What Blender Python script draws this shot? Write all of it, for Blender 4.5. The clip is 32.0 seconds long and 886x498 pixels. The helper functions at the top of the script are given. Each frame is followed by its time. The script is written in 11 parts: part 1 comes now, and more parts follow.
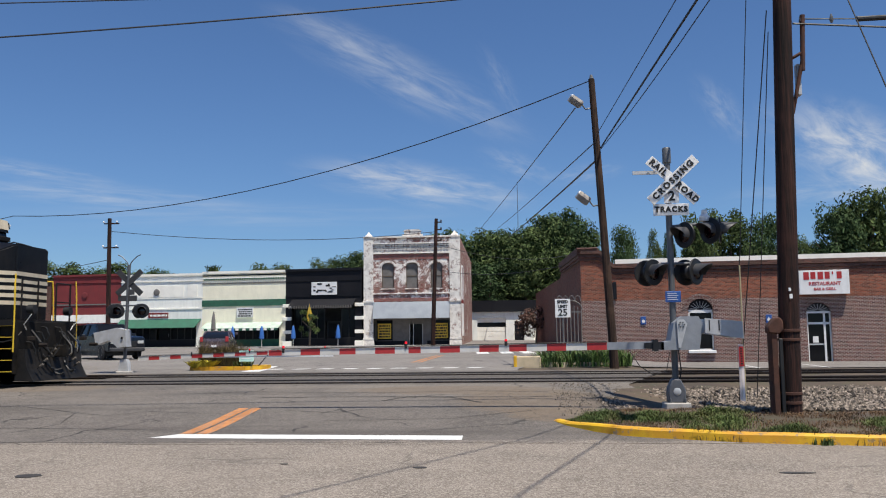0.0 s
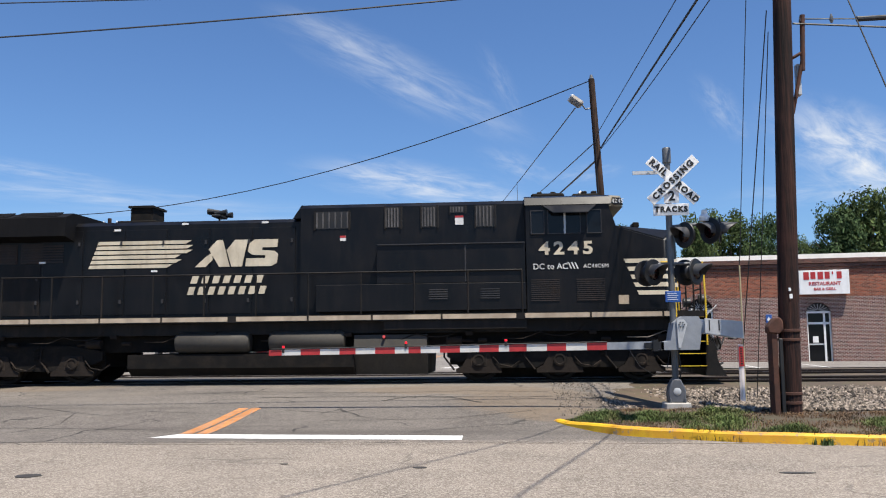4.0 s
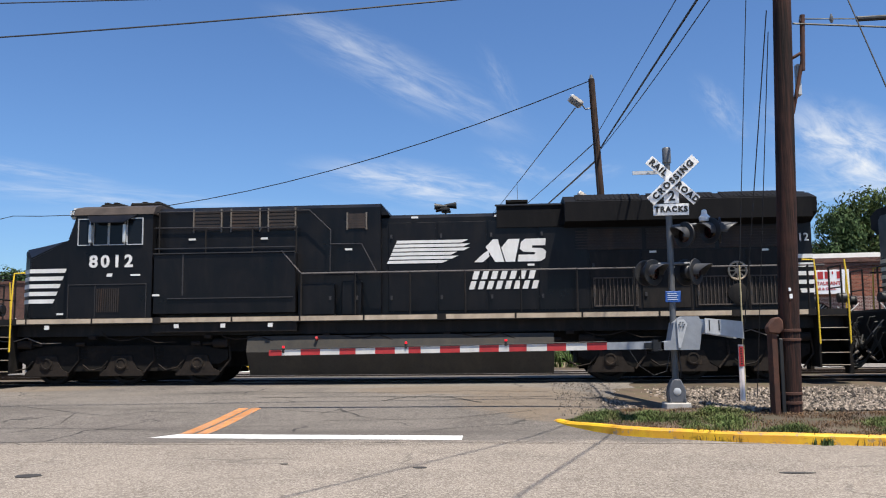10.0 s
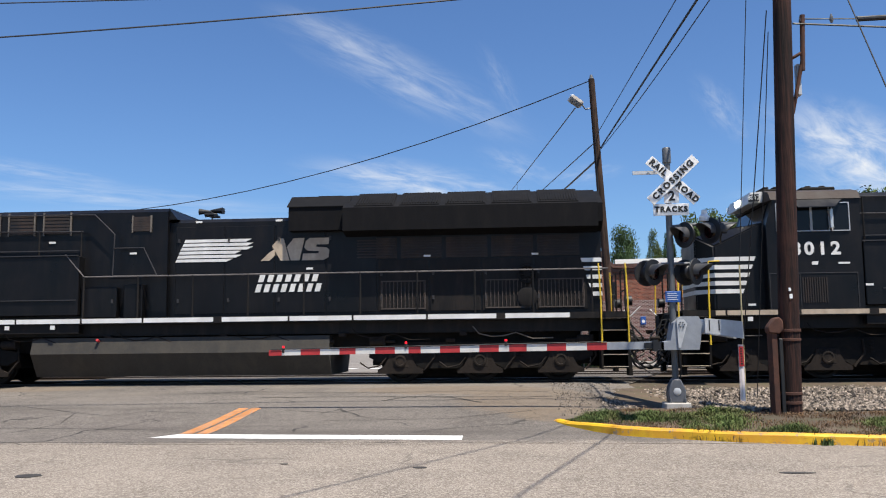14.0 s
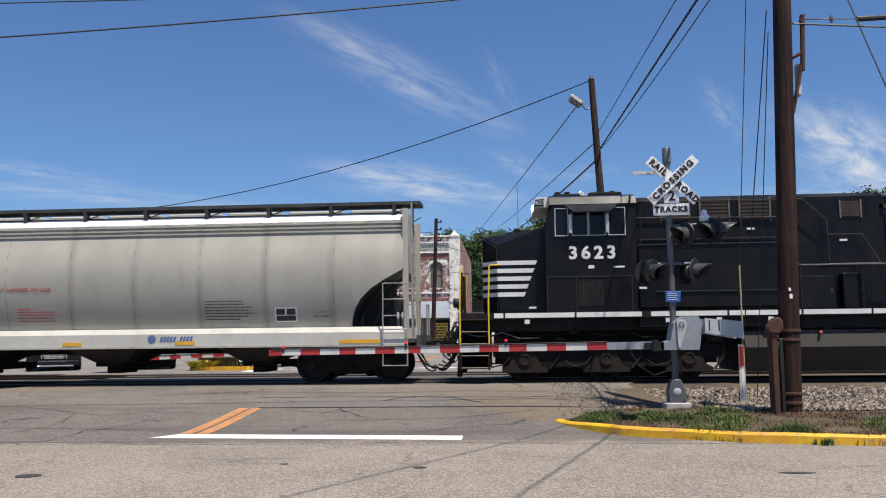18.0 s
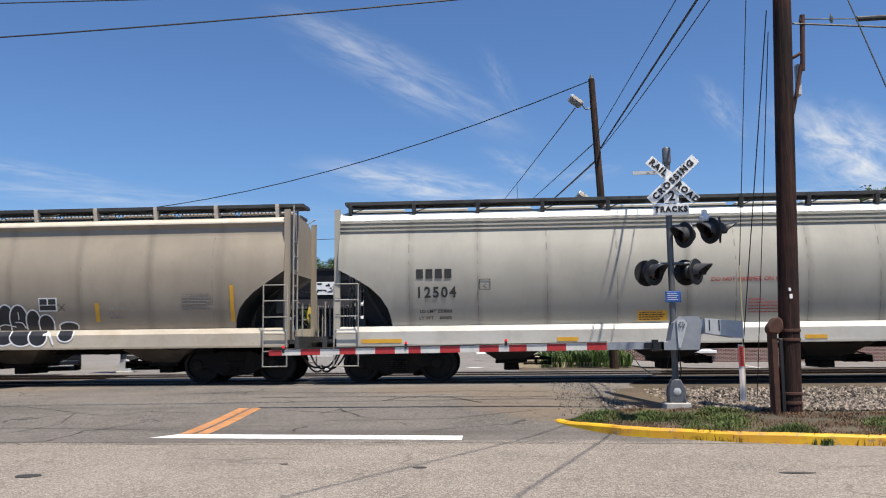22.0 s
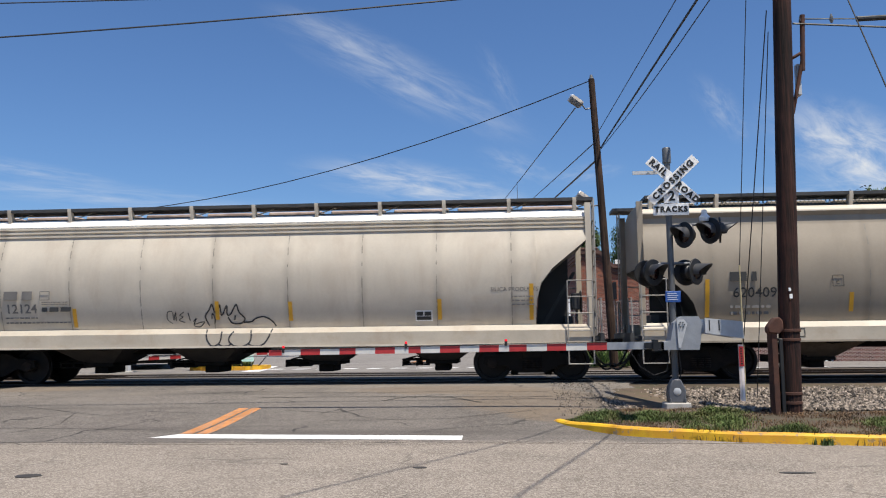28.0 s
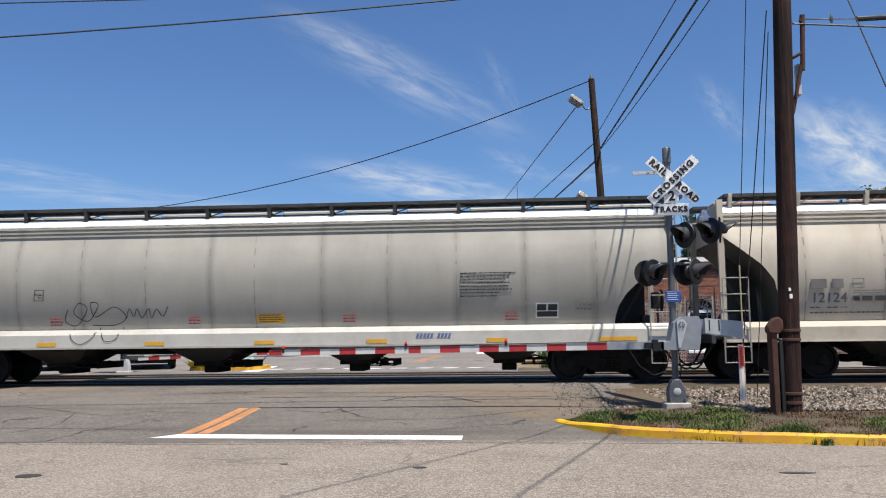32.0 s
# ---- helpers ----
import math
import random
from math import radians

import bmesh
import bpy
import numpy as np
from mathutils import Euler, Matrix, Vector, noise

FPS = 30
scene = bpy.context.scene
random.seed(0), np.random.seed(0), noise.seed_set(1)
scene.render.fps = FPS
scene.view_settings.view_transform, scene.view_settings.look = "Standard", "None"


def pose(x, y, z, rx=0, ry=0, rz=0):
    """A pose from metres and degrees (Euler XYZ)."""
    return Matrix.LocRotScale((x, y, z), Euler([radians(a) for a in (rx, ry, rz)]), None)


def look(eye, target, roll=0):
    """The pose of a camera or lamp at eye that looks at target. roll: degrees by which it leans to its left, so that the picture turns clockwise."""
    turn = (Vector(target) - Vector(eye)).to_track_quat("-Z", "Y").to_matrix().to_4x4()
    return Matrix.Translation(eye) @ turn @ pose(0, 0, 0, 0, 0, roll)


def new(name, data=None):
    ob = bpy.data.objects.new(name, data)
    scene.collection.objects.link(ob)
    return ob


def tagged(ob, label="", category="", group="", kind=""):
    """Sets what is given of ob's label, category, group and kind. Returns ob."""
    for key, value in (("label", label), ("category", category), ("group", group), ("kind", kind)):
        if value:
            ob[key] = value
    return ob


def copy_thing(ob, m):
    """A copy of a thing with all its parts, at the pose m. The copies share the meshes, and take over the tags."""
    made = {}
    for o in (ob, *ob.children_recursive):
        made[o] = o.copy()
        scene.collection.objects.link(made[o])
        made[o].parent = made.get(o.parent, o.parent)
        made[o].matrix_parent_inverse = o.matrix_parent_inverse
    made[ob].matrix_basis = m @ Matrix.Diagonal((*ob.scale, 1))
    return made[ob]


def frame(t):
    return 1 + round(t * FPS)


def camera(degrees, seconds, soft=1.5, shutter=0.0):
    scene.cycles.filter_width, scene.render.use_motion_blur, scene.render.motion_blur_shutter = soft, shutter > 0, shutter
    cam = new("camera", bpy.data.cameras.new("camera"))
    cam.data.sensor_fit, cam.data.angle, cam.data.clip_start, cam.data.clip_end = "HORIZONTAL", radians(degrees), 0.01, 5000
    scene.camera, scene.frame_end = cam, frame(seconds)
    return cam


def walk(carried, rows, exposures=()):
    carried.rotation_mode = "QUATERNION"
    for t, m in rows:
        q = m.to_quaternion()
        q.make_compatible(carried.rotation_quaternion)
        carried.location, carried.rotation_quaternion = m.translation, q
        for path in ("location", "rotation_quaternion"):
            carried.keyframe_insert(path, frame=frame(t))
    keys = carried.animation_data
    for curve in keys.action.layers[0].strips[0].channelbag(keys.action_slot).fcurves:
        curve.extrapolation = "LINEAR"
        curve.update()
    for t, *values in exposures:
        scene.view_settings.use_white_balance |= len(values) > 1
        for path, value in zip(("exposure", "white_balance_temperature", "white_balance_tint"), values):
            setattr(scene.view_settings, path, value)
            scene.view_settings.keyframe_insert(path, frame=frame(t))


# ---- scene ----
# ---- camera: stands still on the near side of the street ----
EYE = Vector((0.0, 0.0, 1.6))
PITCH, YAW, ROLL = 6.157, 4.188, -0.639
cam = camera(56.0, 32.0, 1.1, 0.12)
aim = Vector((-math.sin(radians(YAW)) * math.cos(radians(PITCH)), math.cos(radians(YAW)) * math.cos(radians(PITCH)), math.sin(radians(PITCH))))
EXPOSURES = [(0.0, 0.2), (1.0, 0.35), (2.0, 0.39), (3.0, 0.53), (6.0, 0.63), (8.0, 0.63), (9.0, 0.7), (10.0, 0.63), (13.0, 0.6), (14.0, 0.6), (17.0, 0.37), (18.0, 0.37), (19.0, 0.37), (20.0, 0.41), (21.0, 0.37), (22.0, 0.47), (23.0, 0.54), (25.0, 0.6), (28.0, 0.38), (29.0, 0.36), (31.0, 0.39), (32.0, 0.43)]
walk(cam, [(0.0, look(EYE, EYE + aim, ROLL)), (32.0, look(EYE, EYE + aim, ROLL))], EXPOSURES)

# ---- light: a high summer sun behind the camera, blue sky with thin cirrus ----
SUN_EL, SUN_TO = radians(68.0), Vector((0.653, -0.757, 0)).normalized()
TO_SUN = Vector((SUN_TO.x * math.cos(SUN_EL), SUN_TO.y * math.cos(SUN_EL), math.sin(SUN_EL)))
sun = new("sun", bpy.data.lights.new("sun", "SUN"))
sun.data.energy, sun.data.angle, sun.data.color = 5.0, radians(0.53), (1.0, 0.93, 0.82)
sun.matrix_world = look((30, -50, 90), Vector((30, -50, 90)) - TO_SUN)

world = bpy.data.worlds.new("sky")
scene.world = world
world.use_nodes = True


class Nodes:
    """Small helper to chain shader nodes."""

    def __init__(self, tree):
        self.t = tree
        tree.nodes.clear()

    def n(self, kind, **props):
        node = self.t.nodes.new(kind)
        ins = props.pop("ins", {})
        for k, v in props.items():
            if k == "operation":
                node.operation = v
            elif k == "use_clamp":
                node.use_clamp = v
            elif k == "data_type":
                node.data_type = v
            elif k == "blend_type":
                node.blend_type = v
            elif k == "clamp_factor":
                node.clamp_factor = v
            elif k == "interpolation_type":
                node.interpolation_type = v
            elif k == "sky_type":
                node.sky_type = v
            elif k == "sun_disc":
                node.sun_disc = v
            elif k == "sun_elevation":
                node.sun_elevation = v
            elif k == "sun_rotation":
                node.sun_rotation = v
            elif k == "altitude":
                node.altitude = v
            elif k == "air_density":
                node.air_density = v
            elif k == "dust_density":
                node.dust_density = v
            elif k == "ozone_density":
                node.ozone_density = v
            elif k == "vector_type":
                node.vector_type = v
            elif k == "feature":
                node.feature = v
            elif k == "offset":
                node.offset = v
        for k, v in ins.items():
            self.set(node, k, v)
        return node

    def set(self, node, key, v):
        sock = node.inputs[key]
        if isinstance(v, bpy.types.NodeSocket):
            self.t.links.new(v, sock)
        else:
            sock.default_value = v

    def math(self, op, a, b=0.0, c=0.0, clamp=False):
        m = self.n("ShaderNodeMath", operation=op, use_clamp=clamp)
        for i, v in enumerate((a, b, c)):
            self.set(m, i, v)
        return m.outputs[0]

    def mix(self, fac, a, b, blend="MIX"):
        m = self.n("ShaderNodeMix", data_type="RGBA", blend_type=blend, clamp_factor=True)
        self.set(m, 0, fac)
        for i, v in ((6, a), (7, b)):
            if not isinstance(v, bpy.types.NodeSocket) and len(v) == 3:
                v = (*v, 1)
            self.set(m, i, v)
        return m.outputs[2]

    def noise(self, vec, scale, detail=4.0, rough=0.55, dist=0.0):
        m = self.n("ShaderNodeTexNoise", ins={"Vector": vec, "Scale": scale, "Detail": detail, "Roughness": rough, "Distortion": dist})
        return m.outputs["Fac"]

    def ramp(self, fac, a, b, lo=0.0, hi=1.0):
        m = self.n("ShaderNodeMapRange", interpolation_type="SMOOTHSTEP")
        for k, v in (("Value", fac), ("From Min", a), ("From Max", b), ("To Min", lo), ("To Max", hi)):
            self.set(m, k, v)
        return m.outputs[0]


def make_sky():
    k = Nodes(world.node_tree)
    sky = k.n("ShaderNodeTexSky", sky_type="NISHITA", sun_disc=False, sun_elevation=SUN_EL,
              sun_rotation=math.atan2(SUN_TO.x, SUN_TO.y), altitude=120.0, air_density=1.0, dust_density=0.6, ozone_density=2.2)
    co = k.n("ShaderNodeTexCoord").outputs["Generated"]
    rows = look(EYE, EYE + aim, ROLL).to_3x3().transposed()

    def dot(v):
        m = k.n("ShaderNodeVectorMath", operation="DOT_PRODUCT")
        k.set(m, 0, co)
        m.inputs[1].default_value = v
        return m.outputs["Value"]
    fwd = k.math("MAXIMUM", dot(-rows[2]), 0.05)
    u, v = k.math("DIVIDE", dot(rows[0]), fwd), k.math("DIVIDE", dot(rows[1]), fwd)
    comb = k.n("ShaderNodeCombineXYZ", ins={"X": u, "Y": v})
    total = 0.0
    # cirrus wisps: centre u, v, half length, half width, turn, strength
    for cu, cv, la, lb, turn, amt in ((-0.045, 0.205, 0.17, 0.034, -25, 0.8), (-0.12, 0.255, 0.10, 0.022, -20, 0.4), (-0.03, 0.078, 0.14, 0.027, -8, 1.5), (0.335, 0.168, 0.05, 0.022, -50, 0.5),
                                      (0.50, 0.115, 0.12, 0.055, -22, 2.1), (0.46, 0.07, 0.12, 0.02, 5, 0.6), (-0.42, 0.065, 0.20, 0.017, -4, 0.75), (-0.5, 0.095, 0.12, 0.012, -8, 0.6), (0.09, 0.10, 0.05, 0.018, -20, 0.5),
                                      (0.17, 0.09, 0.05, 0.014, 10, 0.4), (-0.25, 0.04, 0.30, 0.02, 0, 0.35), (0.07, 0.2, 0.05, 0.015, -60, 0.3)):
        m = k.n("ShaderNodeMapping", vector_type="TEXTURE")
        k.set(m, "Vector", comb.outputs[0])
        m.inputs["Location"].default_value, m.inputs["Rotation"].default_value, m.inputs["Scale"].default_value = (cu, cv, 0), (0, 0, radians(turn)), (la, lb, 1)
        ln = k.n("ShaderNodeVectorMath", operation="LENGTH", ins={0: m.outputs[0]}).outputs["Value"]
        edge = k.ramp(ln, 1.25, 0.0)
        n1 = k.noise(m.outputs[0], 2.0, 6, 0.62, 0.5)
        soft = k.ramp(n1, 0.28, 0.82)
        total = k.math("MULTIPLY_ADD", k.math("MULTIPLY", edge, soft), amt, total)
    cloud = k.math("MULTIPLY", total, 0.62, clamp=True)
    tone = k.mix(1.0, sky.outputs[0], (0.705, 0.94, 1.24), "MULTIPLY")
    mixed = k.mix(cloud, tone, (7.6, 7.9, 8.3))
    bg = k.n("ShaderNodeBackground", ins={"Color": mixed, "Strength": 0.075})
    k.t.links.new(bg.outputs[0], k.n("ShaderNodeOutputWorld").inputs[0])


make_sky()


# ---- materials ----
def material(name, colour, rough=0.7, metal=0.0, vary=0.25, grain=40.0, blotch=1.6, bump=0.15, dirt=None, dirt_amt=0.0, dirt_scale=(1.2, 1.2, 0.25), spec=0.5, per_object=0.0, island=0.0, coat=0.0, tint=None, welds=None):
    """A surface with fine grain, broad blotches, optional streaky dirt, and fine relief."""
    m = bpy.data.materials.new(name)
    m.use_nodes = True
    k = Nodes(m.node_tree)
    co = k.n("ShaderNodeTexCoord").outputs["Object"]
    fine, broad = k.noise(co, grain, 3), k.noise(co, blotch, 5, 0.6, 0.3)
    dark, light = [c * (1 - vary) for c in colour], [min(1, c * (1 + vary)) for c in colour]
    if tint:
        light = tint
    col = k.mix(k.ramp(broad, 0.3, 0.7), dark, light)
    col = k.mix(k.math("MULTIPLY", k.ramp(fine, 0.35, 0.75), vary * 1.3), col, [c * 0.55 for c in colour])
    if dirt_amt:
        mp = k.n("ShaderNodeMapping", ins={"Vector": co, "Scale": dirt_scale})
        streak = k.ramp(k.noise(mp.outputs[0], 3.0, 6, 0.65, 0.4), 0.42, 0.75)
        col = k.mix(k.math("MULTIPLY", streak, dirt_amt), col, dirt)
    if welds:                             # soot and rust bleeding from the upright weld seams
        x = k.n("ShaderNodeSeparateXYZ", ins={0: co}).outputs[0]
        if welds[2]:
            x = k.math("ABSOLUTE", x)
        off = k.math("ABSOLUTE", k.math("SUBTRACT", k.math("FRACT", k.math("ADD", k.math("DIVIDE", k.math("SUBTRACT", x, welds[0]), welds[1]), 20.5)), 0.5))
        mq = k.n("ShaderNodeMapping", ins={"Vector": co, "Scale": (1.0, 1.0, 0.35)})
        bleed = k.math("MULTIPLY", k.ramp(off, 0.10, 0.0), k.ramp(k.noise(mq.outputs[0], 1.1, 4, 0.6), 0.35, 0.65, 0.15, 1.0))
        col = k.mix(k.math("MULTIPLY", bleed, 0.38), col, [c * 0.45 for c in dirt])
    if per_object or island:
        rnd = k.n("ShaderNodeObjectInfo").outputs["Random"] if per_object else k.n("ShaderNodeNewGeometry").outputs["Random Per Island"]
        hsv = k.n("ShaderNodeHueSaturation", ins={"Color": col, "Value": k.ramp(rnd, 0, 1, 1 - (per_object or island), 1 + (per_object or island))})
        col = hsv.outputs[0]
    rgh = k.ramp(broad, 0.25, 0.75, max(0.03, rough - 0.12), min(1, rough + 0.12))
    bs = k.n("ShaderNodeBsdfPrincipled", ins={"Base Color": col, "Roughness": rgh, "Metallic": metal, "Specular IOR Level": spec, "Coat Weight": coat})
    if bump:
        bp = k.n("ShaderNodeBump", ins={"Height": k.math("ADD", k.math("MULTIPLY", fine, 0.4), broad), "Strength": bump, "Distance": 0.02})
        k.set(bs, "Normal", bp.outputs[0])
    k.t.links.new(bs.outputs[0], k.n("ShaderNodeOutputMaterial").inputs[0])
    return m


def glow(name, colour, strength):
    m = bpy.data.materials.new(name)
    m.use_nodes = True
    k = Nodes(m.node_tree)
    em = k.n("ShaderNodeBsdfPrincipled", ins={"Base Color": (*colour, 1), "Emission Color": (*colour, 1), "Emission Strength": strength, "Roughness": 0.2})
    k.t.links.new(em.outputs[0], k.n("ShaderNodeOutputMaterial").inputs[0])
    return m


def brick_material(name, red, wash, wash_amt, mortar=(0.42, 0.38, 0.33), scale=1.0, patch=0.6, axis="xz"):
    """Brickwork with recessed mortar, burnt and pale bricks, and worn limewash."""
    m = bpy.data.materials.new(name)
    m.use_nodes = True
    k = Nodes(m.node_tree)
    co = k.n("ShaderNodeTexCoord").outputs["Object"]
    s = k.n("ShaderNodeSeparateXYZ", ins={0: co})
    cb = k.n("ShaderNodeCombineXYZ", ins={"X": k.math("ADD", s.outputs[0], s.outputs[1]), "Y": s.outputs[2], "Z": 0.0})
    bt = k.n("ShaderNodeTexBrick", offset=0.5, ins={"Vector": cb.outputs[0], "Scale": scale, "Mortar Size": 0.012, "Mortar Smooth": 0.2, "Bias": 0.0, "Brick Width": 0.215, "Row Height": 0.073,
                                                      "Color1": (red[0] * 0.42, red[1] * 0.42, red[2] * 0.48, 1), "Color2": (*[min(1, c * 1.35) for c in red], 1), "Mortar": (*mortar, 1)})
    broad, fine = k.noise(co, 0.8, 6, 0.65, 0.4), k.noise(co, 22, 4, 0.7)
    worn = k.ramp(k.math("ADD", k.math("MULTIPLY", broad, patch), k.math("MULTIPLY", fine, 1 - patch)), 0.62 - wash_amt * 0.35, 0.74 - wash_amt * 0.3)
    col = k.mix(k.math("MULTIPLY", worn, min(1, wash_amt + 0.2)), bt.outputs["Color"], wash)
    col = k.mix(k.ramp(k.noise(co, 0.5, 4), 0.3, 0.8, 0, 0.25), col, [c * 0.5 for c in red])
    bp = k.n("ShaderNodeBump", ins={"Height": k.math("MULTIPLY_ADD", fine, 0.3, k.math("SUBTRACT", 1.0, bt.outputs["Fac"])), "Strength": 0.5, "Distance": 0.012})
    bs = k.n("ShaderNodeBsdfPrincipled", ins={"Base Color": col, "Roughness": 0.9, "Normal": bp.outputs[0]})
    k.t.links.new(bs.outputs[0], k.n("ShaderNodeOutputMaterial").inputs[0])
    return m


def peeling_material(name, paint, brick, bare):
    """Old white paint flaking off red brick: brick courses in relief, sharp-edged flakes, soft grime."""
    m = bpy.data.materials.new(name)
    m.use_nodes = True
    k = Nodes(m.node_tree)
    co = k.n("ShaderNodeTexCoord").outputs["Object"]
    s = k.n("ShaderNodeSeparateXYZ", ins={0: co})
    cb = k.n("ShaderNodeCombineXYZ", ins={"X": k.math("ADD", s.outputs[0], s.outputs[1]), "Y": s.outputs[2], "Z": 0.0})
    bt = k.n("ShaderNodeTexBrick", offset=0.5, ins={"Vector": cb.outputs[0], "Scale": 1.0, "Mortar Size": 0.012, "Brick Width": 0.215, "Row Height": 0.073,
                                                      "Color1": (*[c * 0.5 for c in brick], 1), "Color2": (*[c * 1.35 for c in brick], 1), "Mortar": (0.35, 0.28, 0.24, 1)})
    broad, mid, fine = k.noise(co, 0.55, 4, 0.6), k.noise(co, 2.6, 6, 0.75, 0.6), k.noise(co, 14, 5, 0.75)
    field = k.math("ADD", k.math("ADD", k.math("MULTIPLY", broad, 0.9), k.math("MULTIPLY", mid, 0.9)), k.math("MULTIPLY", fine, 0.7))
    gone = k.ramp(field, 1.62 - bare * 0.75, 1.70 - bare * 0.75)
    worn = k.mix(k.ramp(mid, 0.35, 0.7), paint, [c * 0.72 for c in paint])
    col = k.mix(gone, worn, bt.outputs["Color"])
    grime = k.ramp(k.noise(co, 1.3, 5, 0.6), 0.55, 0.8)
    col = k.mix(k.math("MULTIPLY", grime, 0.35), col, (0.24, 0.20, 0.18))
    bp = k.n("ShaderNodeBump", ins={"Height": k.math("SUBTRACT", k.math("MULTIPLY", fine, 0.4), k.math("ADD", bt.outputs["Fac"], k.math("MULTIPLY", gone, 0.5))), "Strength": 0.5, "Distance": 0.012})
    bs = k.n("ShaderNodeBsdfPrincipled", ins={"Base Color": col, "Roughness": 0.9, "Normal": bp.outputs[0], "Specular IOR Level": 0.3})
    k.t.links.new(bs.outputs[0], k.n("ShaderNodeOutputMaterial").inputs[0])
    return m


def road_material(name, colour, speck, crack_amt=0.6, stain=0.35, grain=70.0, soil=None, onto=None):
    """Worn asphalt: aggregate specks, tar-dark cracks, tyre wear along x, oil stains."""
    m = bpy.data.materials.new(name)
    m.use_nodes = True
    k = Nodes(m.node_tree)
    co = k.n("ShaderNodeTexCoord").outputs["Object"]
    vor = k.n("ShaderNodeTexVoronoi", feature="F1", ins={"Vector": co, "Scale": grain})
    stone = k.n("ShaderNodeSeparateColor", ins={0: vor.outputs["Color"]}).outputs[0]
    broad = k.noise(co, 0.35, 6, 0.62, 0.6)
    mp = k.n("ShaderNodeMapping", ins={"Vector": co, "Scale": (0.12, 1.1, 1)})
    lanes = k.noise(mp.outputs[0], 1.0, 4, 0.6)
    col = k.mix(k.ramp(broad, 0.3, 0.72), [c * 0.78 for c in colour], [c * 1.18 for c in colour])
    worn = k.ramp(k.noise(co, 2.3, 7, 0.68, 0.8), 0.42, 0.66)
    col = k.mix(k.math("MULTIPLY", worn, 0.45), col, [c * 1.28 for c in colour])
    if onto:                              # the older surface shows through towards the street
        y = k.n("ShaderNodeSeparateXYZ", ins={0: co}).outputs[1]
        edge = k.math("ADD", y, k.math("MULTIPLY", k.math("SUBTRACT", k.noise(co, 1.1, 6, 0.65), 0.5), 1.5))
        older = k.ramp(edge, 13.5, 13.0)
        col = k.mix(older, col, onto[0])
        speck = k.mix(older, speck, onto[1])
        dusty = k.math("MULTIPLY", k.ramp(edge, 16.6, 19.6), k.ramp(k.noise(co, 0.5, 5, 0.6), 0.35, 0.6))
        col = k.mix(k.math("MULTIPLY", dusty, 0.6), col, (0.22, 0.19, 0.155))
        # dark band across the rails: the train's shade put into the asphalt colour
        train_shade = k.math("MULTIPLY", k.ramp(edge, 20.4, 21.4), k.ramp(edge, 28.4, 27.2))
        col = k.mix(k.math("MULTIPLY", train_shade, 0.7), col, (0.04, 0.036, 0.033))
    col = k.mix(k.math("MULTIPLY", k.ramp(stone, 0.35, 1.0), 0.5), col, speck)
    col = k.mix(k.math("MULTIPLY", k.ramp(stone, 0.3, 0.0), 0.45), col, [c * 0.45 for c in colour])
    col = k.mix(k.math("MULTIPLY", k.ramp(lanes, 0.45, 0.72), stain), col, [c * 0.62 for c in colour])
    warp = k.n("ShaderNodeVectorMath", operation="MULTIPLY_ADD", ins={0: k.n("ShaderNodeTexNoise", ins={"Vector": co, "Scale": 1.4, "Detail": 4.0}).outputs["Color"], 1: (0.9, 0.9, 0.0), 2: co})
    cells = k.n("ShaderNodeTexVoronoi", feature="DISTANCE_TO_EDGE", ins={"Vector": warp.outputs[0], "Scale": 0.32})
    crack = k.ramp(cells.outputs["Distance"], 0.012, 0.002)
    thin = k.math("MULTIPLY", crack, k.ramp(k.noise(co, 0.6, 2), 0.45, 0.6))
    col = k.mix(k.math("MULTIPLY", thin, crack_amt), col, (0.02, 0.02, 0.02))
    oil = k.ramp(k.noise(co, 1.1, 3, 0.5), 0.72, 0.8)
    col = k.mix(k.math("MULTIPLY", oil, stain), col, (0.03, 0.03, 0.03))
    for sx, sy, la, lb in soil or ():     # soil spilled on the surface
        mps = k.n("ShaderNodeMapping", vector_type="TEXTURE", ins={"Vector": co})
        mps.inputs["Location"].default_value, mps.inputs["Scale"].default_value = (sx, sy, 0), (la, lb, 50)
        near = k.ramp(k.n("ShaderNodeVectorMath", operation="LENGTH", ins={0: mps.outputs[0]}).outputs["Value"], 1.0, 0.25)
        spill = k.ramp(k.math("ADD", k.math("MULTIPLY", near, 0.7), k.math("MULTIPLY", k.noise(co, 2.2, 6, 0.7), 0.7)), 0.55, 0.85)
        col = k.mix(k.math("MULTIPLY", spill, k.ramp(stone, 0.0, 1.0, 0.35, 0.8)), col, k.mix(k.noise(co, 5.0, 6, 0.7), (0.085, 0.062, 0.042), (0.24, 0.19, 0.14)))
    bp = k.n("ShaderNodeBump", ins={"Height": k.math("SUBTRACT", vor.outputs["Distance"], k.math("MULTIPLY", thin, 2.0)), "Strength": 0.5, "Distance": 0.01})
    bs = k.n("ShaderNodeBsdfPrincipled", ins={"Base Color": col, "Roughness": 0.88, "Normal": bp.outputs[0], "Specular IOR Level": 0.3})
    k.t.links.new(bs.outputs[0], k.n("ShaderNodeOutputMaterial").inputs[0])
    return m


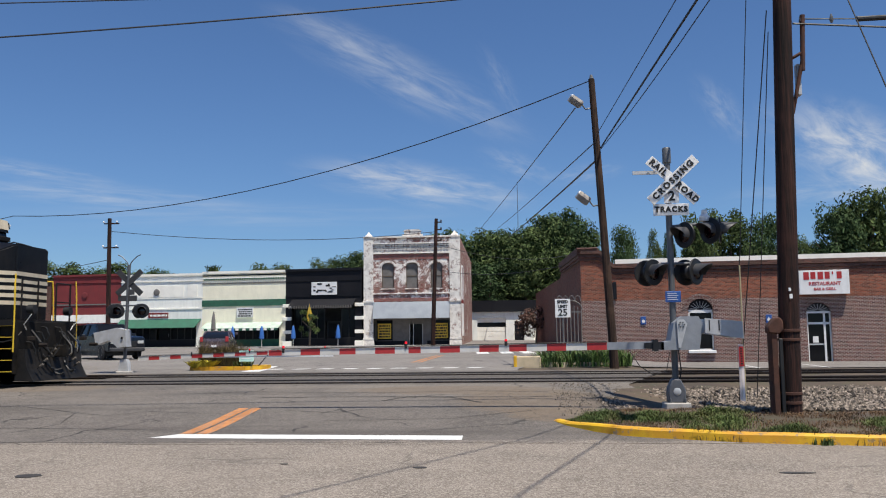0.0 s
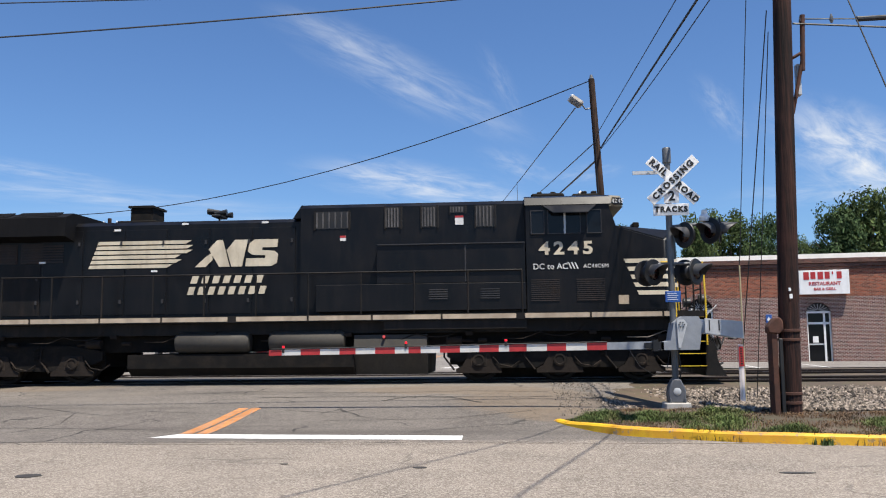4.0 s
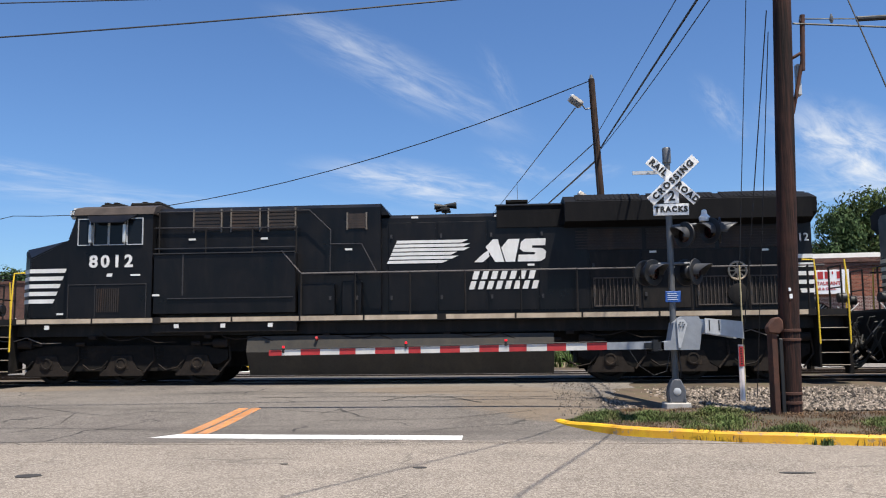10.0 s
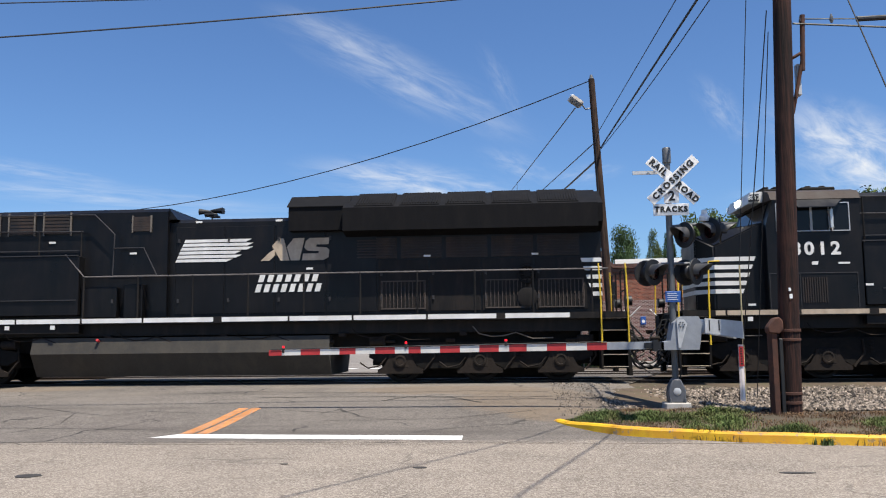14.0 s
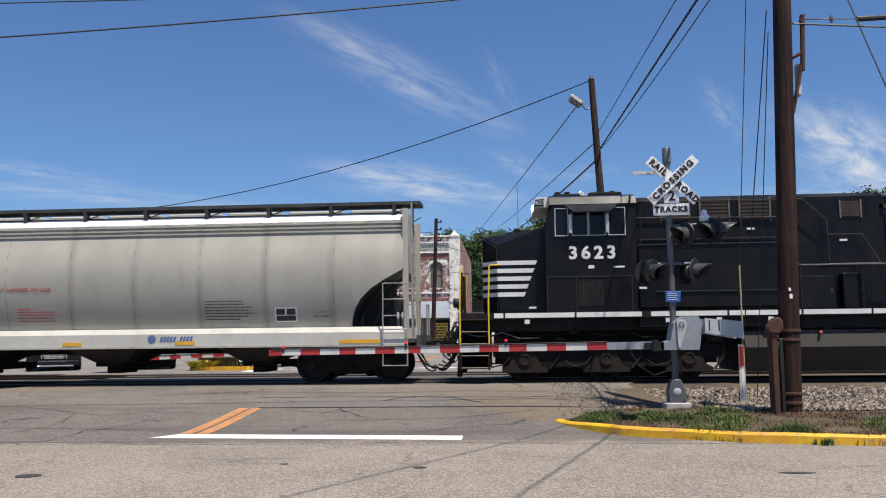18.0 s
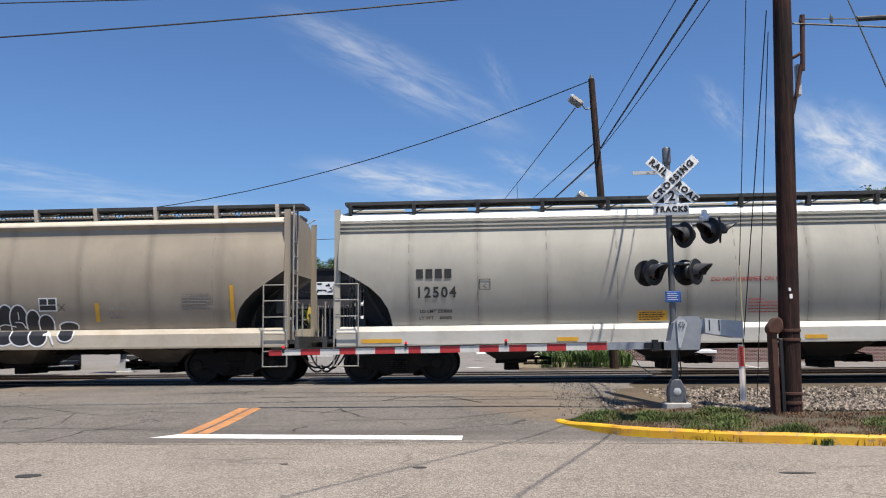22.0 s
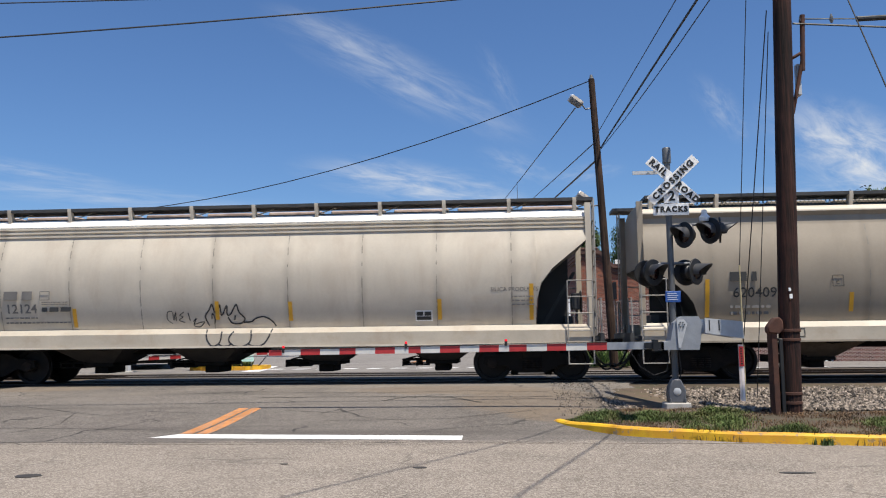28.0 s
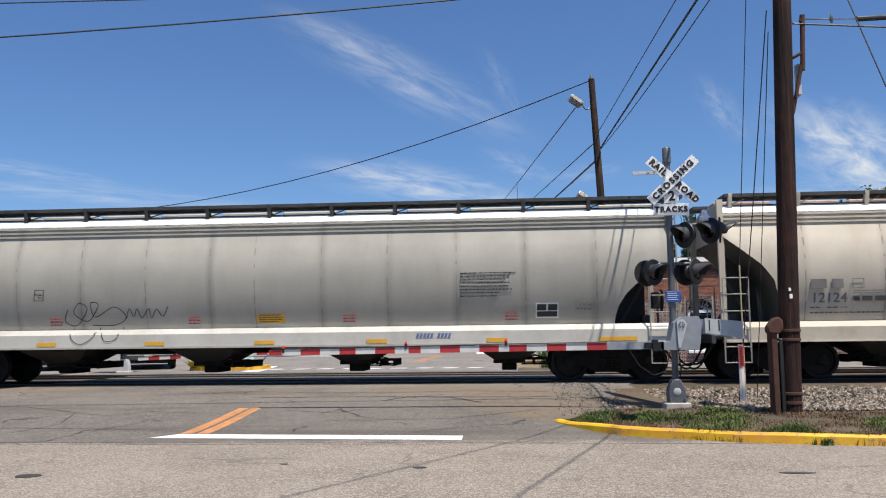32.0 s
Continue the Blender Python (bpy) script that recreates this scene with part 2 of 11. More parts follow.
def timber_material(name, dark, light):
    """Creosoted round timber: long vertical grain, drying cracks, dull sheen."""
    m = bpy.data.materials.new(name)
    m.use_nodes = True
    k = Nodes(m.node_tree)
    co = k.n("ShaderNodeTexCoord").outputs["Object"]
    mp = k.n("ShaderNodeMapping", ins={"Vector": co, "Scale": (16, 16, 0.55)})
    mp2 = k.n("ShaderNodeMapping", ins={"Vector": co, "Scale": (45, 45, 2.2)})
    long, fine = k.noise(mp.outputs[0], 1.0, 5, 0.65, 0.3), k.noise(mp2.outputs[0], 1.0, 4, 0.6)
    col = k.mix(k.ramp(long, 0.38, 0.66), dark, light)
    col = k.mix(k.math("MULTIPLY", k.ramp(fine, 0.4, 0.62), 0.7), col, dark)
    col = k.mix(k.math("MULTIPLY", k.ramp(k.noise(co, 1.1, 4), 0.45, 0.75), 0.5), col, [c * 1.5 for c in light])
    crack = k.ramp(long, 0.36, 0.30)
    col = k.mix(crack, col, (0.004, 0.003, 0.003))
    bp = k.n("ShaderNodeBump", ins={"Height": k.math("SUBTRACT", fine, k.math("MULTIPLY", crack, 2.0)), "Strength": 0.8, "Distance": 0.02})
    bs = k.n("ShaderNodeBsdfPrincipled", ins={"Base Color": col, "Roughness": 0.8, "Normal": bp.outputs[0], "Specular IOR Level": 0.25})
    k.t.links.new(bs.outputs[0], k.n("ShaderNodeOutputMaterial").inputs[0])
    return m


def worn_paint(name, paint, under, old):
    """Thick road paint, brushed on more than once, chipped through to the concrete in places."""
    m = bpy.data.materials.new(name)
    m.use_nodes = True
    k = Nodes(m.node_tree)
    co = k.n("ShaderNodeTexCoord").outputs["Object"]
    broad, mid, fine = k.noise(co, 1.4, 5, 0.6, 0.4), k.noise(co, 9, 6, 0.75), k.noise(co, 60, 3)
    col = k.mix(k.ramp(broad, 0.40, 0.62), paint, old)
    col = k.mix(k.math("MULTIPLY", k.ramp(fine, 0.45, 0.7), 0.25), col, [c * 0.6 for c in paint])
    chip = k.ramp(k.math("ADD", k.math("MULTIPLY", mid, 0.7), k.math("MULTIPLY", broad, 0.4)), 0.61, 0.66)
    col = k.mix(k.math("MULTIPLY", chip, 0.85), col, under)
    bp = k.n("ShaderNodeBump", ins={"Height": k.math("SUBTRACT", mid, chip), "Strength": 0.4, "Distance": 0.015})
    bs = k.n("ShaderNodeBsdfPrincipled", ins={"Base Color": col, "Roughness": 0.6, "Normal": bp.outputs[0]})
    k.t.links.new(bs.outputs[0], k.n("ShaderNodeOutputMaterial").inputs[0])
    return m


def glass_material(name, colour=(0.008, 0.009, 0.011), rough=0.06):
    return material(name, colour, rough, 0, 0.1, 3, 0.6, 0.0, spec=0.22)


def clear_glass(name):
    """A thin pane: mostly clear, with a sharp reflection."""
    m = bpy.data.materials.new(name)
    m.use_nodes = True
    k = Nodes(m.node_tree)
    mx = k.n("ShaderNodeMixShader", ins={0: 0.14})
    tr = k.n("ShaderNodeBsdfTransparent", ins={"Color": (0.75, 0.8, 0.8, 1)})
    gl = k.n("ShaderNodeBsdfGlossy", ins={"Roughness": 0.03})
    k.t.links.new(tr.outputs[0], mx.inputs[1])
    k.t.links.new(gl.outputs[0], mx.inputs[2])
    k.t.links.new(mx.outputs[0], k.n("ShaderNodeOutputMaterial").inputs[0])
    return m


M = {}
M["street"] = road_material("street_surface", (0.180, 0.152, 0.126), (0.49, 0.44, 0.38), 0.3, 0.12, 55)
M["asphalt"] = road_material("asphalt_surface", (0.114, 0.101, 0.090), (0.24, 0.215, 0.19), 0.75, 0.6, 48, [(0.6, 17.4, 2.6, 2.4), (1.0, 16.0, 1.6, 1.2), (-1.2, 19.0, 3.5, 1.2), (-11.5, 20.0, 3.0, 1.5)], ((0.180, 0.152, 0.126), (0.49, 0.44, 0.38)))
M["asphalt_chunk"] = road_material("broken_asphalt", (0.075, 0.066, 0.058), (0.2, 0.18, 0.16), 0.3, 0.3, 60)
M["lot"] = road_material("lot_surface", (0.185, 0.168, 0.152), (0.28, 0.265, 0.25), 0.6, 0.3, 45)
M["dirt"] = material("dirt", (0.088, 0.062, 0.042), 0.95, 0, 0.35, 30, 0.8, 0.4, (0.065, 0.075, 0.028), 0.55, (1, 1, 1))
M["ballast"] = material("ballast_bed", (0.07, 0.056, 0.046), 0.95, 0, 0.45, 18, 2.5, 0.9, (0.08, 0.06, 0.045), 0.5, (0.6, 2, 1))
M["stone"] = material("ballast_stone", (0.19, 0.155, 0.123), 0.9, 0, 0.3, 30, 5, 0.3, island=0.8)
M["gravel"] = material("fine_gravel", (0.205, 0.172, 0.14), 0.95, 0, 0.3, 30, 5, 0.3, island=0.5)
M["stone_dark"] = material("oily_ballast_stone", (0.06, 0.047, 0.038), 0.9, 0, 0.3, 30, 5, 0.3, island=0.5)
M["white_paint"] = material("road_paint_white", (0.66, 0.66, 0.64), 0.75, 0, 0.08, 30, 3, 0.2, (0.35, 0.34, 0.32), 0.3, (2, 2, 1))
M["orange_paint"] = material("road_paint_orange", (0.47, 0.19, 0.055), 0.8, 0, 0.25, 30, 4, 0.2, (0.24, 0.2, 0.17), 0.85, (9, 0.9, 1))
M["yellow_paint"] = worn_paint("kerb_paint", (0.70, 0.42, 0.012), (0.26, 0.20, 0.14), (0.62, 0.30, 0.015))
M["concrete"] = material("concrete", (0.42, 0.40, 0.37), 0.9, 0, 0.2, 40, 2, 0.3, (0.2, 0.18, 0.15), 0.4)
M["rail"] = material("rail_steel", (0.028, 0.019, 0.016), 0.7, 0.4, 0.3, 40, 3, 0.2)
M["rail_top"] = material("rail_head", (0.085, 0.072, 0.065), 0.55, 0.5, 0.1, 60, 2, 0.05)
M["tie"] = material("tie_wood", (0.12, 0.085, 0.065), 0.9, 0, 0.35, 30, 4, 0.5, per_object=0.3)
M["pole"] = timber_material("pole_wood", (0.009, 0.0055, 0.005), (0.058, 0.0235, 0.0165))
M["pole_grey"] = timber_material("pole_weathered", (0.022, 0.014, 0.010), (0.085, 0.048, 0.032))
M["galv"] = material("galvanised_steel", (0.12, 0.125, 0.13), 0.5, 0.35, 0.12, 30, 4, 0.1, (0.26, 0.25, 0.24), 0.25)
M["alu_paint"] = material("aluminium_paint", (0.52, 0.53, 0.54), 0.5, 0.2, 0.1, 30, 4, 0.1, (0.3, 0.29, 0.27), 0.35)
M["black_paint"] = material("black_paint", (0.012, 0.012, 0.012), 0.55, 0, 0.2, 30, 2, 0.08)
M["signal_black"] = material("signal_black", (0.011, 0.011, 0.012), 0.5, 0, 0.2, 30, 4, 0.05)
M["white"] = material("sign_white", (0.80, 0.80, 0.79), 0.5, 0, 0.05, 30, 3, 0.03, (0.5, 0.47, 0.42), 0.18)
M["letter_black"] = material("letter_black", (0.012, 0.012, 0.012), 0.6, 0, 0.1, 30, 4, 0.0)
M["red"] = material("reflective_red", (0.42, 0.028, 0.03), 0.5, 0, 0.12, 30, 4, 0.03, (0.15, 0.03, 0.03), 0.2)
M["blue_sign"] = material("blue_sign", (0.02, 0.09, 0.33), 0.5, 0, 0.1, 30, 4, 0.0)
M["wire"] = material("cable_black", (0.014, 0.014, 0.015), 0.6, 0, 0.1, 30, 4, 0.0)
M["rust"] = material("rusty_steel", (0.085, 0.038, 0.026), 0.85, 0.2, 0.35, 25, 4, 0.3)
M["glass"] = glass_material("dark_window_glass")
M["pane"] = clear_glass("clear_pane")
M["lens_off"] = material("red_lens", (0.012, 0.002, 0.003), 0.15, 0, 0.1, 30, 4, 0.0)
M["lamp_red"] = glow("lit_red_lamp", (0.75, 0.01, 0.02), 0.42)
# sign backs darkened in colour to look shaded
M["shaded_sign_back"] = material("shaded_sign_back", (0.055, 0.055, 0.055), 0.6, 0.2, 0.2, 30, 3, 0.05)
M["leaf"] = material("leaf_green", (0.062, 0.098, 0.036), 0.85, 0, 0.35, 3, 0.35, 0.0, island=0.5, spec=0.08, tint=(0.115, 0.150, 0.055))
M["leaf_far"] = material("leaf_far", (0.06, 0.095, 0.04), 0.85, 0, 0.4, 3, 0.2, 0.0, island=0.4, spec=0.08)
M["bark"] = material("bark", (0.12, 0.09, 0.065), 0.95, 0, 0.3, 20, 3, 0.5)
M["grass"] = material("grass_blades", (0.08, 0.115, 0.034), 0.7, 0, 0.3, 4, 0.9, 0.0, (0.20, 0.16, 0.07), 0.5, (0.7, 0.7, 0.7), island=0.5, spec=0.2)
M["grass_dry"] = material("grass_dry", (0.155, 0.098, 0.057), 0.85, 0, 0.3, 4, 0.9, 0.0, island=0.4, spec=0.2)
M["red_brick"] = brick_material("red_brick", (0.25, 0.068, 0.034), (0.3, 0.2, 0.16), 0.08, (0.26, 0.16, 0.115), patch=0.25)
M["washed_brick"] = brick_material("washed_brick", (0.12, 0.036, 0.028), (0.44, 0.36, 0.31), 0.26, (0.46, 0.38, 0.33), patch=0.15)
# darker copy of the red brick: shade of the side wall in its colour
M["shade_brick"] = brick_material("shaded_side_brick", (0.17, 0.05, 0.032), (0.2, 0.15, 0.1), 0.0, (0.19, 0.12, 0.09))
M["dark_brick"] = brick_material("dark_brick", (0.12, 0.05, 0.038), (0.2, 0.15, 0.1), 0.0, (0.12, 0.08, 0.06))
M["peeling_brick"] = peeling_material("peeling_paint", (0.84, 0.80, 0.75), (0.21, 0.062, 0.05), 0.58)
M["limewash"] = peeling_material("limewash_paint", (0.86, 0.82, 0.76), (0.30, 0.17, 0.14), 0.38)
M["peeling_side"] = peeling_material("peeling_side_paint", (0.72, 0.64, 0.57), (0.27, 0.085, 0.06), 0.72)
M["cream"] = material("cream_paint", (0.92, 0.87, 0.68), 0.8, 0, 0.05, 30, 1, 0.1, (0.6, 0.55, 0.42), 0.2)
M["offwhite"] = material("offwhite_paint", (0.88, 0.88, 0.82), 0.8, 0, 0.05, 30, 1, 0.1, (0.55, 0.54, 0.48), 0.3)
M["maroon"] = material("maroon_paint", (0.20, 0.028, 0.03), 0.75, 0, 0.12, 30, 1, 0.1, (0.1, 0.02, 0.02), 0.3)
M["dark_front"] = material("black_shopfront_paint", (0.009, 0.009, 0.012), 0.6, 0, 0.25, 30, 1, 0.1, spec=0.25)
M["green_awning"] = material("green_canvas", (0.03, 0.12, 0.075), 0.9, 0, 0.2, 30, 2, 0.2)
M["awning_grey"] = material("grey_metal_awning", (0.31, 0.34, 0.37), 0.5, 0.2, 0.1, 30, 1, 0.05, (0.25, 0.27, 0.3), 0.4, (6, 6, 0.2))
M["pale_green"] = material("pale_green_canvas", (0.50, 0.60, 0.50), 0.9, 0, 0.15, 30, 2, 0.1, (0.2, 0.3, 0.22), 0.4)
M["board"] = material("grey_board", (0.16, 0.15, 0.14), 0.85, 0, 0.2, 25, 2, 0.2)
M["yellow_sign"] = material("yellow_sign", (0.72, 0.48, 0.04), 0.6, 0, 0.08, 30, 3, 0.0)
M["umbrella_blue"] = material("blue_canvas", (0.03, 0.13, 0.42), 0.85, 0, 0.2, 30, 2, 0.1)
M["roofing"] = material("roofing_felt", (0.30, 0.29, 0.28), 0.9, 0, 0.2, 30, 1, 0.2)
M["coping"] = material("white_coping", (0.92, 0.89, 0.80), 0.7, 0, 0.06, 30, 1, 0.05)

M["lamp_rust"] = material("weathered_lamp_head", (0.30, 0.27, 0.235), 0.7, 0.1, 0.3, 30, 3, 0.1)
M["guard_tan"] = material("guard_plastic", (0.42, 0.35, 0.20), 0.6, 0, 0.1, 30, 3, 0.02)
M["marker_white"] = material("marker_white", (0.75, 0.68, 0.66), 0.5, 0, 0.08, 30, 3, 0.02, (0.5, 0.3, 0.28), 0.3)
M["hood_grey"] = material("signal_hood", (0.045, 0.045, 0.048), 0.55, 0, 0.2, 30, 4, 0.05)
M["arm_white"] = material("arm_white", (0.62, 0.60, 0.56), 0.5, 0, 0.06, 30, 4, 0.02, (0.4, 0.38, 0.35), 0.3)
M["stencil_white"] = material("notice_white", (0.5, 0.55, 0.65), 0.6, 0, 0.1, 30, 3, 0.0)
M["base_grey"] = material("junction_box_grey", (0.11, 0.115, 0.13), 0.5, 0.1, 0.15, 30, 4, 0.05, (0.09, 0.09, 0.09), 0.3)
M["mech_grey"] = material("mechanism_grey", (0.27, 0.29, 0.32), 0.5, 0.1, 0.12, 30, 4, 0.05, (0.15, 0.15, 0.15), 0.3)
M["concrete_tan"] = material("tan_concrete", (0.55, 0.45, 0.30), 0.9, 0, 0.15, 40, 2, 0.2)
M["grass_olive"] = material("olive_grass", (0.115, 0.085, 0.036), 0.7, 0, 0.3, 4, 0.9, 0.0, island=0.5, spec=0.2)
M["lily"] = material("lily_leaf", (0.10, 0.16, 0.045), 0.6, 0, 0.3, 4, 0.9, 0.0, island=0.6, spec=0.25)
M["shrub_yellow"] = material("yellow_green_leaf", (0.40, 0.34, 0.045), 0.7, 0, 0.25, 4, 0.9, 0.0, island=0.4, spec=0.2)
M["mint"] = material("mint_sign", (0.50, 0.78, 0.70), 0.6, 0, 0.08, 30, 3, 0.0)
M["tyre"] = material("tyre_rubber", (0.02, 0.02, 0.02), 0.85, 0, 0.2, 30, 3, 0.1)
M["lamp_glass"] = material("headlight_glass", (0.55, 0.56, 0.55), 0.15, 0.2, 0.1, 30, 3, 0.0)
M["car_navy"] = material("navy_car_paint", (0.006, 0.009, 0.016), 0.3, 0.0, 0.1, 30, 2, 0.0, coat=0.2, spec=0.3)
M["car_bronze"] = material("bronze_car_paint", (0.16, 0.12, 0.12), 0.25, 0.5, 0.1, 30, 2, 0.0, coat=0.6)
M["car_grey"] = material("grey_car_paint", (0.03, 0.032, 0.035), 0.3, 0.2, 0.1, 30, 2, 0.0, coat=0.6)
M["leaf_red"] = material("reddish_leaf", (0.075, 0.055, 0.04), 0.7, 0, 0.4, 3, 0.8, 0.0, island=0.5, spec=0.2, tint=(0.14, 0.07, 0.055))
M["tar"] = material("tar", (0.035, 0.032, 0.03), 0.8, 0, 0.2, 30, 3, 0.1)


# ---- mesh helpers ----
def box(bm, x0, x1, y0, y1, z0, z1, bevel=0.0):
    m = Matrix.Translation(((x0 + x1) / 2, (y0 + y1) / 2, (z0 + z1) / 2)) @ Matrix.Diagonal((x1 - x0, y1 - y0, z1 - z0, 1))
    made = bmesh.ops.create_cube(bm, size=1, matrix=m)["verts"]
    if bevel:
        edges = list({e for v in made for e in v.link_edges})
        bmesh.ops.bevel(bm, geom=edges, offset=bevel, segments=1, affect="EDGES")
    return made


def rod(bm, a, b, r, n=8, r2=None, caps=True):
    a, b = Vector(a), Vector(b)
    d = b - a
    m = Matrix.Translation((a + b) / 2) @ d.to_track_quat("Z", "Y").to_matrix().to_4x4()
    bmesh.ops.create_cone(bm, cap_ends=caps, segments=n, radius1=r, radius2=r if r2 is None else r2, depth=d.length, matrix=m)


def tube(bm, pts, r, n=6):
    """A continuous bent tube through the points."""
    pts = [Vector(p) for p in pts]
    rings = []
    side = None
    for i, p in enumerate(pts):
        d = (pts[min(i + 1, len(pts) - 1)] - pts[max(i - 1, 0)]).normalized()
        if side is None:
            side = d.orthogonal()
        side = (side - d * side.dot(d)).normalized()
        up = d.cross(side)
        rings.append([bm.verts.new(p + (side * math.cos(2 * math.pi * k / n) + up * math.sin(2 * math.pi * k / n)) * (r[i] if isinstance(r, (list, tuple)) else r)) for k in range(n)])
    fs = []
    for r0, r1 in zip(rings, rings[1:]):
        for k in range(n):
            fs.append(bm.faces.new((r0[k], r0[(k + 1) % n], r1[(k + 1) % n], r1[k])))
    fs.append(bm.faces.new(rings[0][::-1]))
    fs.append(bm.faces.new(rings[-1]))
    bmesh.ops.recalc_face_normals(bm, faces=fs)


def prism(bm, outline, axis, lo, hi):
    """Extrude a closed outline of (a, b) pairs along axis x, y or z from lo to hi."""
    def at(a, b, c):
        return {"x": (c, a, b), "y": (a, c, b), "z": (a, b, c)}[axis]
    v0 = [bm.verts.new(at(a, b, lo)) for a, b in outline]
    v1 = [bm.verts.new(at(a, b, hi)) for a, b in outline]
    n = len(outline)
    fs = [bm.faces.new(v0), bm.faces.new(v1[::-1])]
    for i in range(n):
        fs.append(bm.faces.new((v0[i], v1[i], v1[(i + 1) % n], v0[(i + 1) % n])))
    bmesh.ops.recalc_face_normals(bm, faces=fs)


def lathe(bm, profile, n=16, at=(0, 0, 0), axis="z"):
    """Turn a profile of (radius, height) pairs round an axis."""
    rings = []
    for r, h in profile:
        ring = []
        for i in range(n):
            a = 2 * math.pi * i / n
            c, s = r * math.cos(a), r * math.sin(a)
            p = {"z": (c, s, h), "y": (c, h, s), "x": (h, c, s)}[axis]
            ring.append(bm.verts.new(Vector(at) + Vector(p)))
        rings.append(ring)
    fs = []
    for r0, r1 in zip(rings, rings[1:]):
        for i in range(n):
            fs.append(bm.faces.new((r0[i], r0[(i + 1) % n], r1[(i + 1) % n], r1[i])))
    fs.append(bm.faces.new(rings[0]))
    fs.append(bm.faces.new(rings[-1][::-1]))
    bmesh.ops.recalc_face_normals(bm, faces=fs)


def mesh_of(name, bm, material_, angle=32):
    me = bpy.data.meshes.new(name)
    bm.to_mesh(me)
    bm.free()
    for m in material_ if isinstance(material_, (list, tuple)) else [material_]:
        me.materials.append(m)
    me.polygons.foreach_set("use_smooth", [True] * len(me.polygons))
    me.set_sharp_from_angle(angle=radians(angle))
    return me


def part(name, bm, material_, parent, label=""):
    ob = new(name, mesh_of(name, bm, material_))
    if parent is not None:
        ob.parent = parent
    return tagged(ob, label)


def thing(name, label, category, at=(0, 0, 0), turn=0.0, group="", kind=""):
    ob = new(name)
    ob.matrix_basis = pose(*at, 0, 0, turn)
    return tagged(ob, label, category, group, kind)


def solid(name, bm, material_, label, category="", kind="", group=""):
    return tagged(new(name, mesh_of(name, bm, material_)), label, category, group, kind)


def one(fn, *a, **k):
    bm = bmesh.new()
    fn(bm, *a, **k)
    return bm


def text_part(words, size, material_, parent, m, name="lettering", bold=0.0, shear=0.0, wide=1.0, label="", gap=1.0):
    """Raised lettering as a mesh, centred on the pose m (x along the line, y up)."""
    cu = bpy.data.curves.new(name, "FONT")
    cu.body, cu.size, cu.align_x, cu.align_y, cu.extrude, cu.offset, cu.shear = words, size, "CENTER", "CENTER", 0.004, bold, shear
    cu.resolution_u, cu.space_character = 3, gap
    tmp = new(name, cu)
    me = bpy.data.meshes.new_from_object(tmp.evaluated_get(bpy.context.evaluated_depsgraph_get()))
    bpy.data.objects.remove(tmp)
    me.name = name
    me.materials.clear()
    me.materials.append(material_)
    me.transform(m @ Matrix.Diagonal((wide, 1, 1, 1)))
    ob = new(name, me)
    ob.parent = parent
    return tagged(ob, label)


FRONT = pose(0, 0, 0, 90, 0, 0)        # stands up, reads from -y
BACK = pose(0, 0, 0, 90, 0, 180)       # stands up, reads from +y


# ---- ground ----
def smooth(a, b, v):
    t = max(0.0, min(1.0, (v - a) / (b - a)))
    return t * t * (3 - 2 * t)


TRACK_Y, TRACK2_Y, RAIL_Z = 21.85, 26.15, 0.54


def ground_z(x, y):
    """Height of the ground: the street, the ramp up to the rails, the rising square beyond, the lower yard by the brick building."""
    ramp = 0.50 * smooth(13.2, 20.2, y)
    square = 0.50 + max(0.0, min(y, 110) - 28.5) * 0.0130
    yard = 0.50 - 0.33 * smooth(28.5, 37, y)
    side = smooth(2.5, 9.0, x)
    near = ramp * (1 - 0.45 * smooth(1.5, 3.0, x) * smooth(21, 18, y))
    return near if y < 28.5 else square * (1 - side) + yard * side


def ground_grid(xs, ys, lift=0.0, inside=None):
    bm = bmesh.new()
    vs = [[bm.verts.new((x, y, ground_z(x, y) + lift)) for x in xs] for y in ys]
    for j in range(len(ys) - 1):
        for i in range(len(xs) - 1):
            if inside is None or inside((xs[i] + xs[i + 1]) / 2, (ys[j] + ys[j + 1]) / 2):
                bm.faces.new((vs[j][i], vs[j][i + 1], vs[j + 1][i + 1], vs[j + 1][i]))
    bmesh.ops.delete(bm, geom=[v for v in bm.verts if not v.link_faces], context="VERTS")
    return bm


def steps(a, b, d):
    n = max(1, round((b - a) / d))
    return [a + (b - a) * i / n for i in range(n + 1)]


far_x = [-1500, -600, -250, -120] + steps(-80, 80, 2.0)[0:] + [120, 250, 600, 1500]
far_y = [-1500, -400, -100, -30] + steps(-10, 12, 2) + steps(12.5, 38, 0.75) + steps(40, 110, 5) + [160, 300, 700, 2500]
solid("ground", ground_grid(far_x, far_y, -0.03), M["dirt"], "bare brown dirt with thin weeds", "ground", "structure")
solid("street", ground_grid(steps(-60, 60, 4), steps(-12, 12.95, 1.6), 0.0), M["street"], "worn tan-grey street with exposed aggregate", "road", "structure")


def apron_right(y):
    return 60.0 if y < 12.9 else (0.75 + 0.0 * y if y < 16.6 else 0.75 + (y - 16.6) * 0.33)


